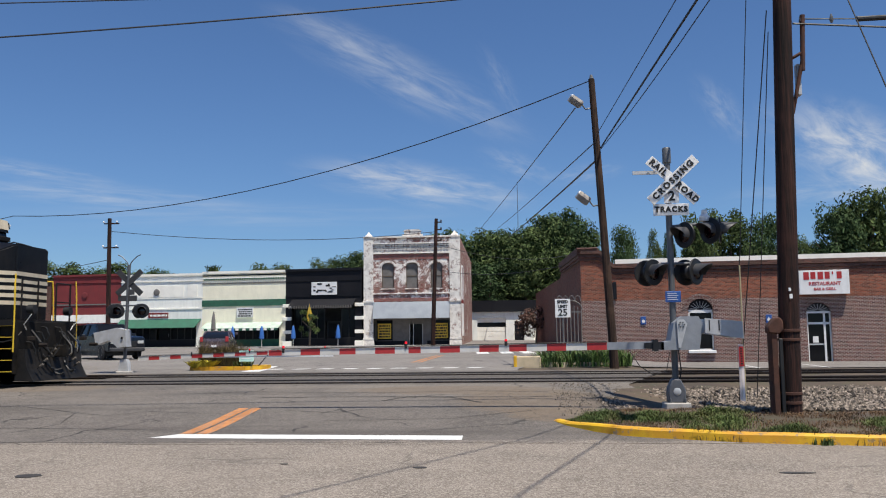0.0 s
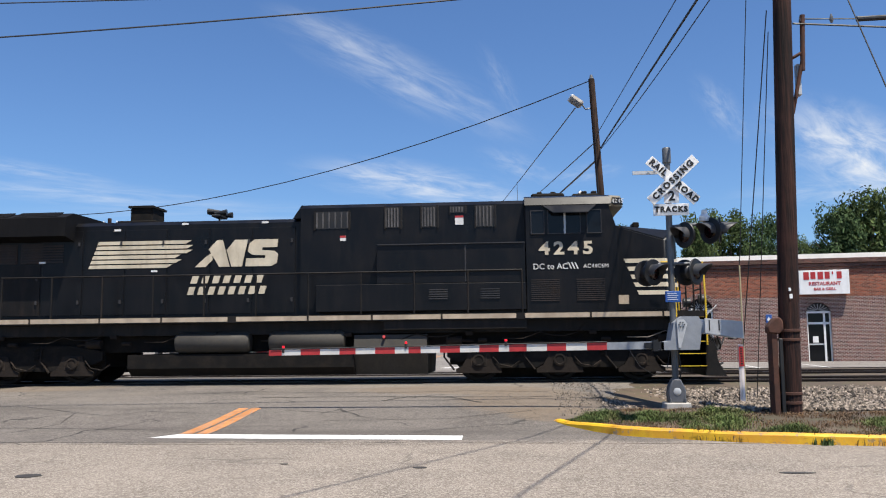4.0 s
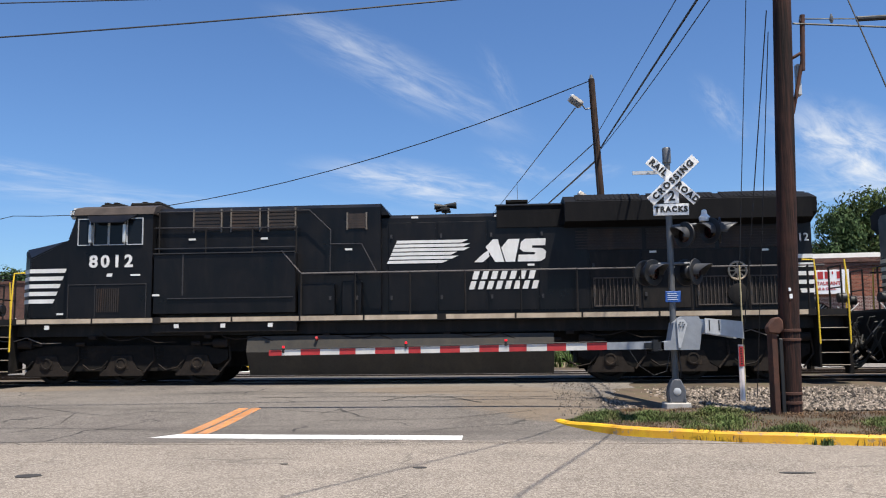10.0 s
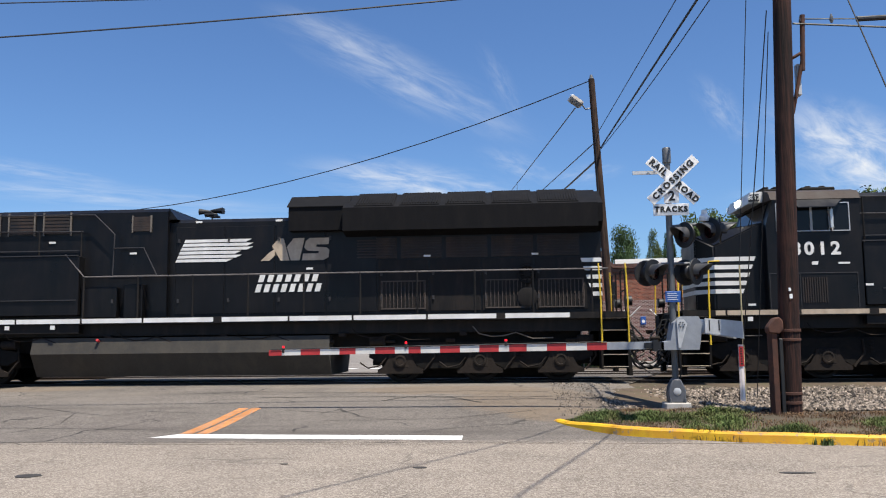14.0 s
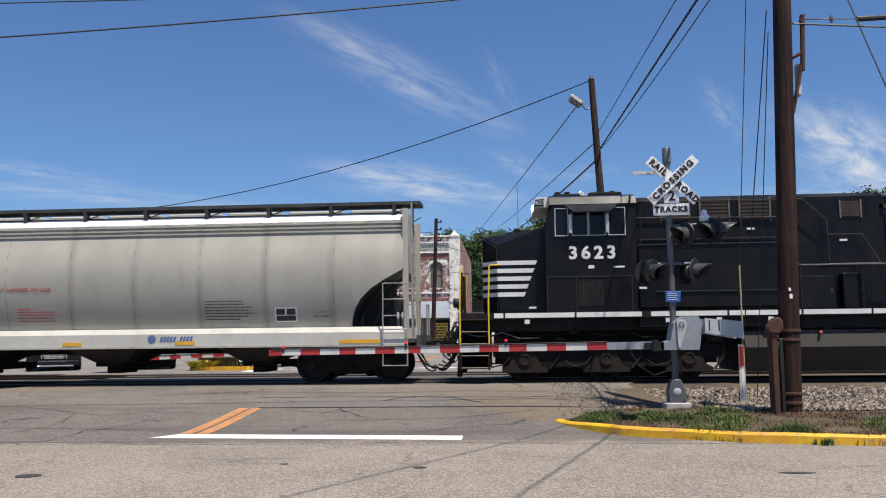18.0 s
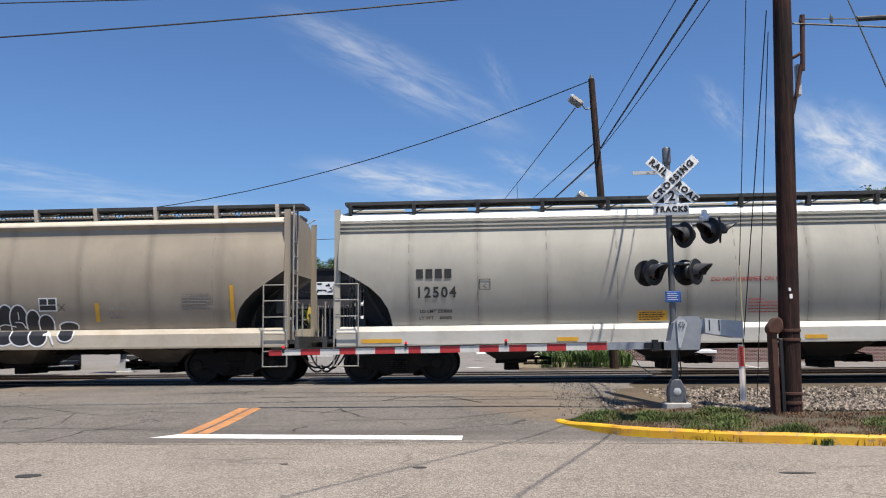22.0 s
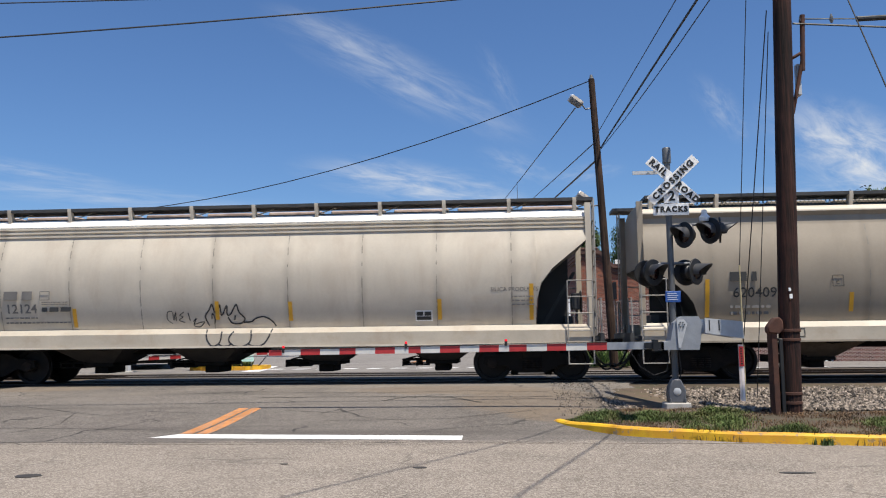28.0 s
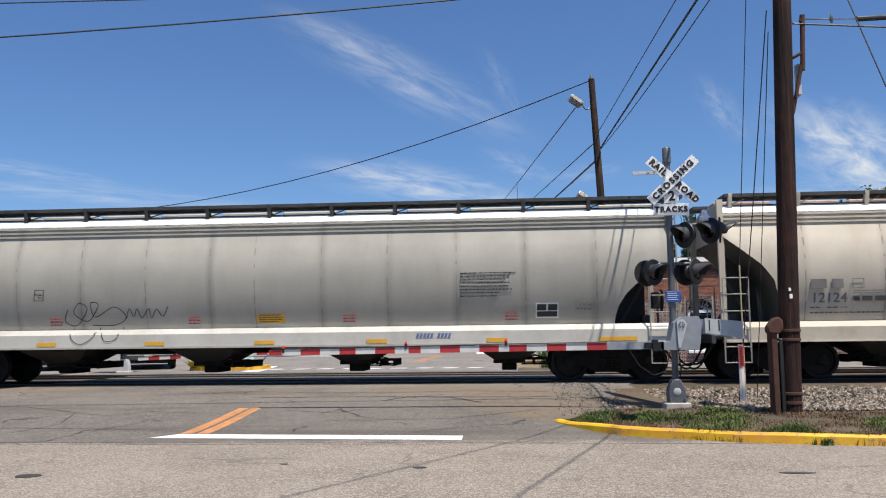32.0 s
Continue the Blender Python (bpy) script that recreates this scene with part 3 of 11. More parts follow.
def edge_sheet(y0, y1, dy, left, right, n, lift):
    """A paved sheet between two uneven edges."""
    bm = bmesh.new()
    rows = []
    for y in steps(y0, y1, dy):
        a, b = left(y), right(y)
        rows.append([bm.verts.new((a + (b - a) * i / n, y, ground_z(a + (b - a) * i / n, y) + lift)) for i in range(n + 1)])
    for r0, r1 in zip(rows, rows[1:]):
        for i in range(n):
            bm.faces.new((r0[i], r0[i + 1], r1[i + 1], r1[i]))
    return bm


def ragged(y, amp, seed):
    return amp * (noise.noise(Vector((y * 0.9, seed, 0))) + 0.5 * noise.noise(Vector((y * 3.1, seed + 7, 0))))


KERB = [(0.83, 15.29), (1.01, 14.90), (1.43, 14.29), (1.84, 13.88), (2.25, 13.64), (2.66, 13.46), (3.04, 13.28), (3.42, 13.10), (3.79, 12.97), (4.18, 12.87), (4.55, 12.78), (5.27, 12.63), (6.4, 12.55), (10, 12.5), (20, 12.5), (40, 12.5)]


def kerb_x(y):
    return float(np.interp(-y, [-p[1] for p in KERB[:11]], [p[0] for p in KERB[:11]]))


solid("crossing_apron", edge_sheet(12.95, 28.6, 0.3, lambda y: -60 if y < 18.2 else -12.3 + ragged(y, 0.4, 3) - (3 if y > 27 else 0),
                                   lambda y: (kerb_x(y) + 0.08) if y < 15.4 else 0.88 + 0.75 * smooth(15.3, 16.0, y) + max(0, y - 15.4) * 0.28 + ragged(y, 0.25, 9) * smooth(15.4, 16.4, y), 40, 0.004),
      M["asphalt"], "patched dark asphalt ramp rising to the rails", "road", "structure")
solid("town_square_paving", edge_sheet(28.6, 69.5, 0.8, lambda y: -75, lambda y: 0.4 + smooth(29, 40, y) * 3, 40, 0.005), M["lot"], "pale grey asphalt of the town square", "road", "structure")
solid("yard_paving", edge_sheet(31.5, 48.5, 0.7, lambda y: 5.0, lambda y: 75, 40, 0.008), M["lot"], "grey asphalt yard before the brick building", "road", "structure")
solid("side_street_paving", edge_sheet(69.5, 96, 2.0, lambda y: -5.0, lambda y: 16, 10, 0.006), M["lot"], "grey side street beside the two-storey building", "road", "structure")


# painted markings
def strip(name, quad, mat_, label, lift=0.009, n=8, parent=None):
    """A painted strip on the ground between the corners a, b (one end) and c, d (other end)."""
    bm = bmesh.new()
    a, b, c, d = [Vector((*q, 0)) for q in quad]
    rows = []
    for i in range(n + 1):
        p, q = a.lerp(d, i / n), b.lerp(c, i / n)
        rows.append([bm.verts.new((v.x, v.y, ground_z(v.x, v.y) + lift)) for v in (p, q)])
    for r0, r1 in zip(rows, rows[1:]):
        bm.faces.new((r0[0], r0[1], r1[1], r1[0]))
    bmesh.ops.recalc_face_normals(bm, faces=bm.faces)
    for f in bm.faces:
        if f.normal.z < 0:
            f.normal_flip()
    return solid(name, bm, mat_, label, "road marking", "structure")


strip("stop_line", ((-5.95, 13.72), (-5.58, 14.12), (-0.72, 13.88), (-0.72, 13.40)), M["white_paint"], "fresh white stop line across the lane")
strip("centre_line", ((-5.60, 14.16), (-5.37, 14.16), (-5.18, 16.7), (-5.38, 16.7)), M["orange_paint"], "faded orange centre line")
strip("centre_line", ((-5.31, 14.16), (-5.08, 14.16), (-4.92, 16.7), (-5.12, 16.7)), M["orange_paint"], "faded orange centre line")
for i in range(9):
    x0 = -8.9 + i * 0.93
    strip("far_stop_dash", ((x0, 30.7), (x0 + 0.15, 31.2), (x0 + 0.67, 31.2), (x0 + 0.5, 30.7)), M["white_paint"], "worn white dash of the far stop line", n=2)
strip("far_centre_line", ((-4.1, 36), (-3.95, 36), (-3.6, 45), (-3.75, 45)), M["orange_paint"], "faded orange centre line")
strip("far_centre_line", ((-3.8, 36), (-3.65, 36), (-3.3, 45), (-3.45, 45)), M["orange_paint"], "faded orange centre line")
strip("bay_line", ((-9.4, 29.2), (-8.7, 29.2), (-9.2, 33.5), (-9.6, 33.5)), M["white_paint"], "white parking bay line", n=3)
strip("bay_line", ((-19.5, 33.0), (-19.3, 33.0), (-21.6, 38), (-21.8, 38)), M["white_paint"], "white parking bay line", n=3)
for x0 in (-1.6, -0.2, 1.0):
    strip("crosswalk_bar", ((x0, 47), (x0 + 0.7, 47), (x0 + 0.5, 51), (x0 - 0.2, 51)), M["white_paint"], "white crosswalk bar", n=2)
for x0 in (5.0, 8.0, 11.0, 14.0):
    strip("bay_line", ((x0, 37.5), (x0 + 0.12, 37.5), (x0 + 0.6, 42.5), (x0 + 0.48, 42.5)), M["white_paint"], "worn white parking bay line", n=2)


# ---- tracks ----
def rail(y, x0, x1, name):
    bm = bmesh.new()
    prof = [(-0.075, -0.18), (0.075, -0.18), (0.075, -0.165), (0.012, -0.14), (0.012, -0.045), (0.037, -0.035), (0.037, -0.004), (-0.037, -0.004), (-0.037, -0.035), (-0.012, -0.045), (-0.012, -0.14), (-0.075, -0.165)]
    prism(bm, [(y + a, RAIL_Z + b) for a, b in prof], "x", x0, x1)
    ob = solid(name, bm, M["rail"], "rusty brown steel rail with a polished head", "rail", "structure")
    bm = bmesh.new()
    box(bm, x0, x1, y - 0.03, y + 0.03, RAIL_Z - 0.004, RAIL_Z)
    part("rail_head", bm, M["rail_top"], ob, "polished running surface")
    return ob


for yc in (TRACK_Y, TRACK2_Y):
    for dy in (-0.7525, 0.7525):
        rail(yc + dy, -260, 260, "rail")
        bm = bmesh.new()
        w = 0.05 * (1 if dy < 0 else -1)
        box(bm, -12.0, 1.9, yc + dy + min(w * 0.9, w * 3.4), yc + dy + max(w * 0.9, w * 3.4), 0.47, 0.516)
        solid("flangeway", bm, M["black_paint"], "dark rubber flangeway strip beside the rail", "flangeway", "structure")


def ballast_bed(x0, x1, name):
    bm = bmesh.new()
    prof = [(17.4, 0.10), (18.6, 0.24), (19.6, 0.36), (20.2, 0.375), (23.6, 0.375), (24.0, 0.34), (24.5, 0.375), (27.7, 0.375), (28.6, 0.22), (29.6, 0.05)]
    xs = steps(x0, x1, 2.0)
    rows = [[bm.verts.new((x, y, z + 0.03 * noise.noise(Vector((x, y * 2, 0))))) for y, z in prof] for x in xs]
    for r0, r1 in zip(rows, rows[1:]):
        for i in range(len(prof) - 1):
            bm.faces.new((r0[i + 1], r0[i], r1[i], r1[i + 1]))
    bmesh.ops.recalc_face_normals(bm, faces=bm.faces)
    for f in bm.faces:
        if f.normal.z < 0:
            f.normal_flip()
    return solid(name, bm, M["ballast"], "bed of grey crushed stone under the tracks", "ballast", "structure")


ballast_bed(1.9, 120, "ballast")
ballast_bed(-120, -12.2, "ballast")

tie_mesh = mesh_of("tie", one(box, -0.115, 0.115, -1.3, 1.3, -0.09, 0.0, 0.012), M["tie"])
for yc in (TRACK_Y, TRACK2_Y):
    for rng in (steps(2.4, 26, 0.54), steps(-36, -12.6, 0.54)):
        for x in rng:
            ob = new("tie", tie_mesh)
            ob.matrix_basis = pose(x + random.uniform(-0.03, 0.03), yc + random.uniform(-0.04, 0.04), RAIL_Z - 0.165, 0, 0, random.uniform(-1.2, 1.2))
            tagged(ob, "weathered dark wooden railway tie", "railway tie", "ties under the rails", "structure")


def scatter_stones(n, x0, x1, y0, y1, zf, size, seed, mat_="stone"):
    """Loose stones as one joined mesh of small uneven lumps."""
    rng = np.random.default_rng(seed)
    base = np.array([(1, 0, 0), (-1, 0, 0), (0, 1, 0), (0, -1, 0), (0, 0, 1), (0, 0, -1)], float)
    tri = np.array([(0, 2, 4), (2, 1, 4), (1, 3, 4), (3, 0, 4), (2, 0, 5), (1, 2, 5), (3, 1, 5), (0, 3, 5)])
    x, y = rng.uniform(x0, x1, n), rng.uniform(y0, y1, n)
    s = rng.uniform(0.5, 1.25, n) * size
    verts, faces = np.zeros((n, 6, 3)), np.zeros((n, 8, 3), int)
    for i in range(n):
        a, b = rng.uniform(0, 6.28, 2)
        r = np.array(Euler((a, b, a + b)).to_matrix())
        verts[i] = (base * rng.uniform(0.6, 1.2, (6, 1)) * s[i]) @ r.T + (x[i], y[i], zf(x[i], y[i]) + s[i] * 0.25)
        faces[i] = tri + 6 * i
    me = bpy.data.meshes.new("ballast_stones")
    me.from_pydata(verts.reshape(-1, 3).tolist(), [], faces.reshape(-1, 3).tolist())
    me.materials.append(M["stone_dark"] if y0 > 20.5 else M[mat_])
    return me


def bed_z(x, y):
    return float(np.interp(y, [17.4, 18.6, 19.6, 20.2, 23.6, 28.6], [0.10, 0.24, 0.36, 0.375, 0.375, 0.3]))


tagged(new("ballast_stones", scatter_stones(11000, 2.3, 14, 17.3, 20.9, bed_z, 0.048, 4)), "loose grey and tan crushed stones", "ballast", kind="stuff")
tagged(new("ballast_stones", scatter_stones(5600, 3.9, 14, 15.6, 17.6, lambda x, y: 0.155 + 0.10 * smooth(12.7, 16.2, y), 0.045, 14)), "loose grey and tan crushed stones on the verge", "ballast", kind="stuff")
tagged(new("ballast_stones", scatter_stones(2500, 2.0, 22, 20.9, 28.3, bed_z, 0.05, 5)), "loose grey and tan crushed stones between the rails", "ballast", kind="stuff")
tagged(new("ballast_stones", scatter_stones(2200, -24, -11.6, 18.6, 21.0, bed_z, 0.05, 6)), "loose grey crushed stones beside the crossing", "ballast", kind="stuff")
tagged(new("ballast_stones", scatter_stones(2600, 1.9, 4.0, 16.4, 17.8, lambda x, y: max(ground_z(x, y) - 0.02, bed_z(x, y)), 0.034, 15)), "loose tan crushed stones beside the verge", "ballast", kind="stuff")
tagged(new("gravel", scatter_stones(900, 1.0, 2.7, 15.8, 20.6, lambda x, y: ground_z(x, y) + 0.004, 0.018, 7, "gravel")), "fine gravel spilled on the asphalt", "gravel", kind="stuff")


# ---- kerb and grass verge ----
def kerb_pieces():
    root = thing("kerb", "worn yellow-painted concrete kerb round the verge", "kerb", kind="structure")
    pts = [Vector((*p, 0)) for p in KERB]
    for a, b in zip(pts, pts[1:]):
        d = (b - a).normalized()
        nrm = Vector((-d.y, d.x, 0))
        n = max(1, round((b - a).length / 2.0))
        for i in range(n):
            p, q = a.lerp(b, i / n), a.lerp(b, (i + 1) / n)
            bm = bmesh.new()
            vs = []
            for w in (p, q):
                h = (0.15 + 0.012 * noise.noise(w * 1.7)) * (0.24 + 0.76 * smooth(0.75, 1.6, w.x))
                vs.append([bm.verts.new(w + nrm * o + Vector((0, 0, z + ground_z(w.x, w.y) * (0.5 + 0.5 * smooth(2.0, 0.9, w.x))))) for o, z in ((0, -0.05), (0.012, h - 0.03), (0.045, h), (0.15, h + 0.004), (0.17, -0.05))])
            for j in range(4):
                bm.faces.new((vs[0][j], vs[1][j], vs[1][j + 1], vs[0][j + 1]))
            bm.faces.new(vs[0])
            bm.faces.new(vs[1][::-1])
            bmesh.ops.recalc_face_normals(bm, faces=bm.faces)
            part("kerb_length", bm, M["yellow_paint"], root)
    return root


kerb_pieces()


def kerb_y(x):
    return float(np.interp(x, [p[0] for p in KERB], [p[1] for p in KERB]))


def verge_z(x, y):
    k = kerb_y(x)
    return (0.13 + 0.10 * smooth(k, k + 3.0, y)) * (0.45 + 0.55 * smooth(0.8, 1.8, x)) + 0.02 * noise.noise(Vector((x * 1.5, y * 1.5, 3)))


def verge():
    bm = bmesh.new()
    rows = []
    for x in [0.95, 1.2] + steps(1.5, 14, 0.35) + [18, 25, 40]:
        k = kerb_y(x) + 0.14
        top = 15.5 + 1.1 * smooth(0.9, 2.6, x) + (1.4 * smooth(4.0, 6.0, x))
        rows.append([bm.verts.new((x, k + (top - k) * i / 8, verge_z(x, k + (top - k) * i / 8))) for i in range(9)])
    for r0, r1 in zip(rows, rows[1:]):
        for i in range(8):
            bm.faces.new((r0[i], r1[i], r1[i + 1], r0[i + 1]))
    return solid("verge", bm, M["dirt"], "earth verge with patchy grass inside the kerb", "verge", "structure")


verge()


def blades(name, n, place, height, mat_, seed, label, lean=0.7, width=0.006):
    """Grass as one joined mesh of bent blades."""
    rng = np.random.default_rng(seed)
    verts, faces = [], []
    for _ in range(n):
        x, y, z, hs = place(rng)
        h = height * rng.uniform(0.45, 1.2) * hs
        a = rng.uniform(0, 6.283)
        w = width * rng.uniform(0.7, 1.4)
        dx, dy = math.cos(a), math.sin(a)
        px, py = -dy * w, dx * w
        o = rng.uniform(0.05, lean) * h
        k = len(verts)
        verts += [(x - px, y - py, z - 0.02), (x + px, y + py, z - 0.02), (x + dx * o * 0.35 + px * 0.7, y + dy * o * 0.35 + py * 0.7, z + h * 0.6),
                  (x + dx * o * 0.35 - px * 0.7, y + dy * o * 0.35 - py * 0.7, z + h * 0.6), (x + dx * o, y + dy * o, z + h)]
        faces += [(k, k + 1, k + 2, k + 3), (k + 3, k + 2, k + 4)]
    me = bpy.data.meshes.new(name)
    me.from_pydata(verts, [], faces)
    me.materials.append(mat_)
    return tagged(new(name, me), label, "grass", kind="stuff")


# green clumps: centre x, y, radius along x and y
CLUMPS = [(1.75, 15.2, 0.75, 0.65), (2.6, 15.0, 0.6, 0.7), (3.45, 14.6, 0.75, 0.95), (3.3, 13.7, 0.5, 0.4), (3.9, 15.6, 0.5, 0.5), (4.3, 13.3, 0.55, 0.35), (6.2, 13.9, 0.6, 0.7), (5.9, 13.1, 0.5, 0.25), (7.6, 14.6, 0.9, 0.8), (9.4, 13.8, 1.0, 0.7), (12, 14.5, 1.2, 1.2), (16, 14, 2, 1.2)]


def greenness(x, y):
    g = max(smooth(1.25, 0.35, math.hypot((x - a) / la, (y - b) / lb)) for a, b, la, lb in CLUMPS)
    return g * (0.75 + 0.9 * noise.noise(Vector((x * 2.6, y * 2.6, 5))))


def on_verge(dry):
    def place(rng):
        for _ in range(60):
            x = rng.uniform(1.0, 9.0) if rng.random() < 0.85 else rng.uniform(9, 24)
            k = kerb_y(x) + (0.02 if not dry and rng.random() < 0.12 else 0.15)
            y = rng.uniform(k, 15.3 + 1.1 * smooth(0.9, 2.6, x) - 0.9 * smooth(3.4, 5.2, x))
            g = greenness(x, y)
            if not dry and rng.random() < g:
                break
            if dry and rng.random() < (0.75 - g) * (0.5 + noise.noise(Vector((x * 1.9, y * 1.9, 8)))):
                break
        return x, y, verge_z(x, y), 0.5 + (1.1 * g if not dry else 0.0) + 0.9 * max(0, noise.noise(Vector((x * 2.1, y * 2.1, 11))))
    return place


blades("grass", 22000, on_verge(False), 0.065, M["grass"], 21, "patchy green grass on the verge", 1.6, 0.0055)
blades("dry_grass", 15000, on_verge(True), 0.07, M["grass_dry"], 22, "dry straw-coloured grass on the verge", 1.8, 0.005)


def on_kerb(rng):
    """Tufts that creep over the kerb."""
    cx, r = [(2.95, 0.10), (3.25, 0.14), (3.5, 0.08), (3.05, 0.16), (4.55, 0.06), (5.35, 0.12), (5.15, 0.08), (6.4, 0.2)][rng.integers(0, 8)]
    x = rng.normal(cx, r)
    y = kerb_y(x) + rng.uniform(-0.03, 0.16)
    return x, y, 0.13 if y > kerb_y(x) + 0.03 else 0.02, 1.0


blades("kerb_weed", 330, on_kerb, 0.09, M["grass_olive"], 23, "thin weeds creeping over the yellow kerb", 1.5, 0.004)
blades("dark_weed", 70, lambda rng: (rng.normal(4.62, 0.05), kerb_y(4.62) - 0.05 + rng.uniform(-0.04, 0.04), 0.005, 1.0), 0.10, M["leaf"], 24, "small dark weed at the foot of the kerb", 1.0, 0.012)

# broken slabs of old asphalt between the lane and the stones
for bx_, by_, la, lb, tz in ((6.75, 17.6, 0.35, 0.10, 4),):
    bm = bmesh.new()
    prism(bm, [(la * (math.cos(a) + 0.18 * math.sin(3 * a)), lb * (math.sin(a) + 0.25 * math.cos(2 * a))) for a in [i * 0.785 for i in range(8)]], "z", -0.06, 0.05)
    bm.transform(pose(bx_, by_, max(ground_z(bx_, by_), bed_z(bx_, by_)) + 0.01, random.uniform(-4, 4), random.uniform(-3, 3), tz))
    solid("asphalt_slab", bm, M["asphalt_chunk"], "broken slab of old dark asphalt", "asphalt slab", "structure")


# ---- buildings ----
def wall_cells(bm, x0, x1, z0, z1, y0, y1, holes):
    """A wall slab with rectangular openings through it."""
    xs = sorted({x0, x1, *[h[0] for h in holes], *[h[1] for h in holes]})
    zs = sorted({z0, z1, *[h[2] for h in holes], *[h[3] for h in holes]})
    nx, nz = len(xs) - 1, len(zs) - 1
    full = {(i, k) for i in range(nx) for k in range(nz)
            if not any(h[0] < (xs[i] + xs[i + 1]) / 2 < h[1] and h[2] < (zs[k] + zs[k + 1]) / 2 < h[3] for h in holes)}
    made = {}

    def vert(i, j, k):
        if (i, j, k) not in made:
            made[i, j, k] = bm.verts.new((xs[i], (y0, y1)[j], zs[k]))
        return made[i, j, k]
    fs = []
    for i, k in full:
        fs.append([(i, 0, k), (i + 1, 0, k), (i + 1, 0, k + 1), (i, 0, k + 1)])
        fs.append([(i, 1, k + 1), (i + 1, 1, k + 1), (i + 1, 1, k), (i, 1, k)])
        for di, dk, q in ((-1, 0, [(i, 0, k), (i, 0, k + 1), (i, 1, k + 1), (i, 1, k)]), (1, 0, [(i + 1, 0, k), (i + 1, 1, k), (i + 1, 1, k + 1), (i + 1, 0, k + 1)]),
                          (0, -1, [(i, 0, k), (i, 1, k), (i + 1, 1, k), (i + 1, 0, k)]), (0, 1, [(i, 0, k + 1), (i + 1, 0, k + 1), (i + 1, 1, k + 1), (i, 1, k + 1)])):
            if (i + di, k + dk) not in full:
                fs.append(q)
    bmesh.ops.recalc_face_normals(bm, faces=[bm.faces.new([vert(*v) for v in f]) for f in fs])


def arch_fill(bm, x0, x1, z0, z1, y0, y1, n=8):
    """The two spandrels above a round or segmental arch inside a rectangular opening."""
    c, w, h = (x0 + x1) / 2, (x1 - x0) / 2, z1 - z0
    for s in (-1, 1):
        pts = [(c + s * w, z1), (c + s * w, z0)] + [(c + s * w * math.cos(t * math.pi / 2 / n), z0 + h * math.sin(t * math.pi / 2 / n)) for t in range(1, n + 1)]
        prism(bm, pts, "y", y0, y1)


def shell(root, w, d, top, mat_side, roof_z=None, base=-0.6):
    """Side and back walls and a roof behind a facade."""
    for nm, q in (("side_wall", (0.0, 0.3, 0.3, d)), ("side_wall", (w - 0.3, w, 0.3, d)), ("back_wall", (0.3, w - 0.3, d - 0.3, d))):
        part(nm, one(box, *q, base, top - 0.15), mat_side, root)
    part("roof", one(box, 0.3, w - 0.3, 0.3, d - 0.3, (roof_z or top - 0.8) - 0.2, roof_z or top - 0.8), M["roofing"], root)
    part("inner_floor", one(box, 0.3, w - 0.3, 0.3, d - 0.3, base, 0.02), M["board"], root)
    part("inner_partition", one(box, 0.3, w - 0.3, 3.2, 3.3, 0.02, top - 1.2), M["board"], root)


def pane(root, x0, x1, z0, z1, y, frame_mat, name="shop_window", bars=0, t=0.06):
    bm = bmesh.new()
    for q in ((x0, x0 + t, z0, z1), (x1 - t, x1, z0, z1), (x0 + t, x1 - t, z0, z0 + t), (x0 + t, x1 - t, z1 - t, z1)):
        box(bm, q[0], q[1], y - 0.04, y + 0.04, q[2], q[3])
    for i in range(bars):
        x = x0 + (x1 - x0) * (i + 1) / (bars + 1)
        box(bm, x - 0.025, x + 0.025, y - 0.035, y + 0.035, z0 + t, z1 - t)
    wn = part(name, bm, frame_mat, root)
    part("glass_pane", one(box, x0 + t, x1 - t, y - 0.008, y + 0.008, z0 + t, z1 - t), M["glass"], wn)
    return wn


def sign_board(root, x0, x1, z0, z1, y, mat_, name="sign", label="", rows=0, ink=None):
    ob = part(name, one(box, x0, x1, y - 0.06, y, z0, z1, 0.01), mat_, root, label)
    rng = random.Random(int(x0 * 37) + rows)
    for i in range(rows):
        h = (z1 - z0) / (rows + 0.6)
        z = z1 - h * (i + 0.55)
        bm = bmesh.new()
        x = x0 + (x1 - x0) * rng.uniform(0.08, 0.16)
        while x < x1 - (x1 - x0) * 0.12:
            l = rng.uniform(0.5, 1.4) * h
            box(bm, x, min(x + l, x1 - 0.08), y - 0.068, y - 0.06, z - h * 0.62, z)
            x += l + h * 0.22
        part("sign_print", bm, ink or M["letter_black"], ob)
    return ob


M["peeling_red"] = peeling_material("peeling_red_paint", (0.62, 0.55, 0.5), (0.24, 0.05, 0.045), 1.0)


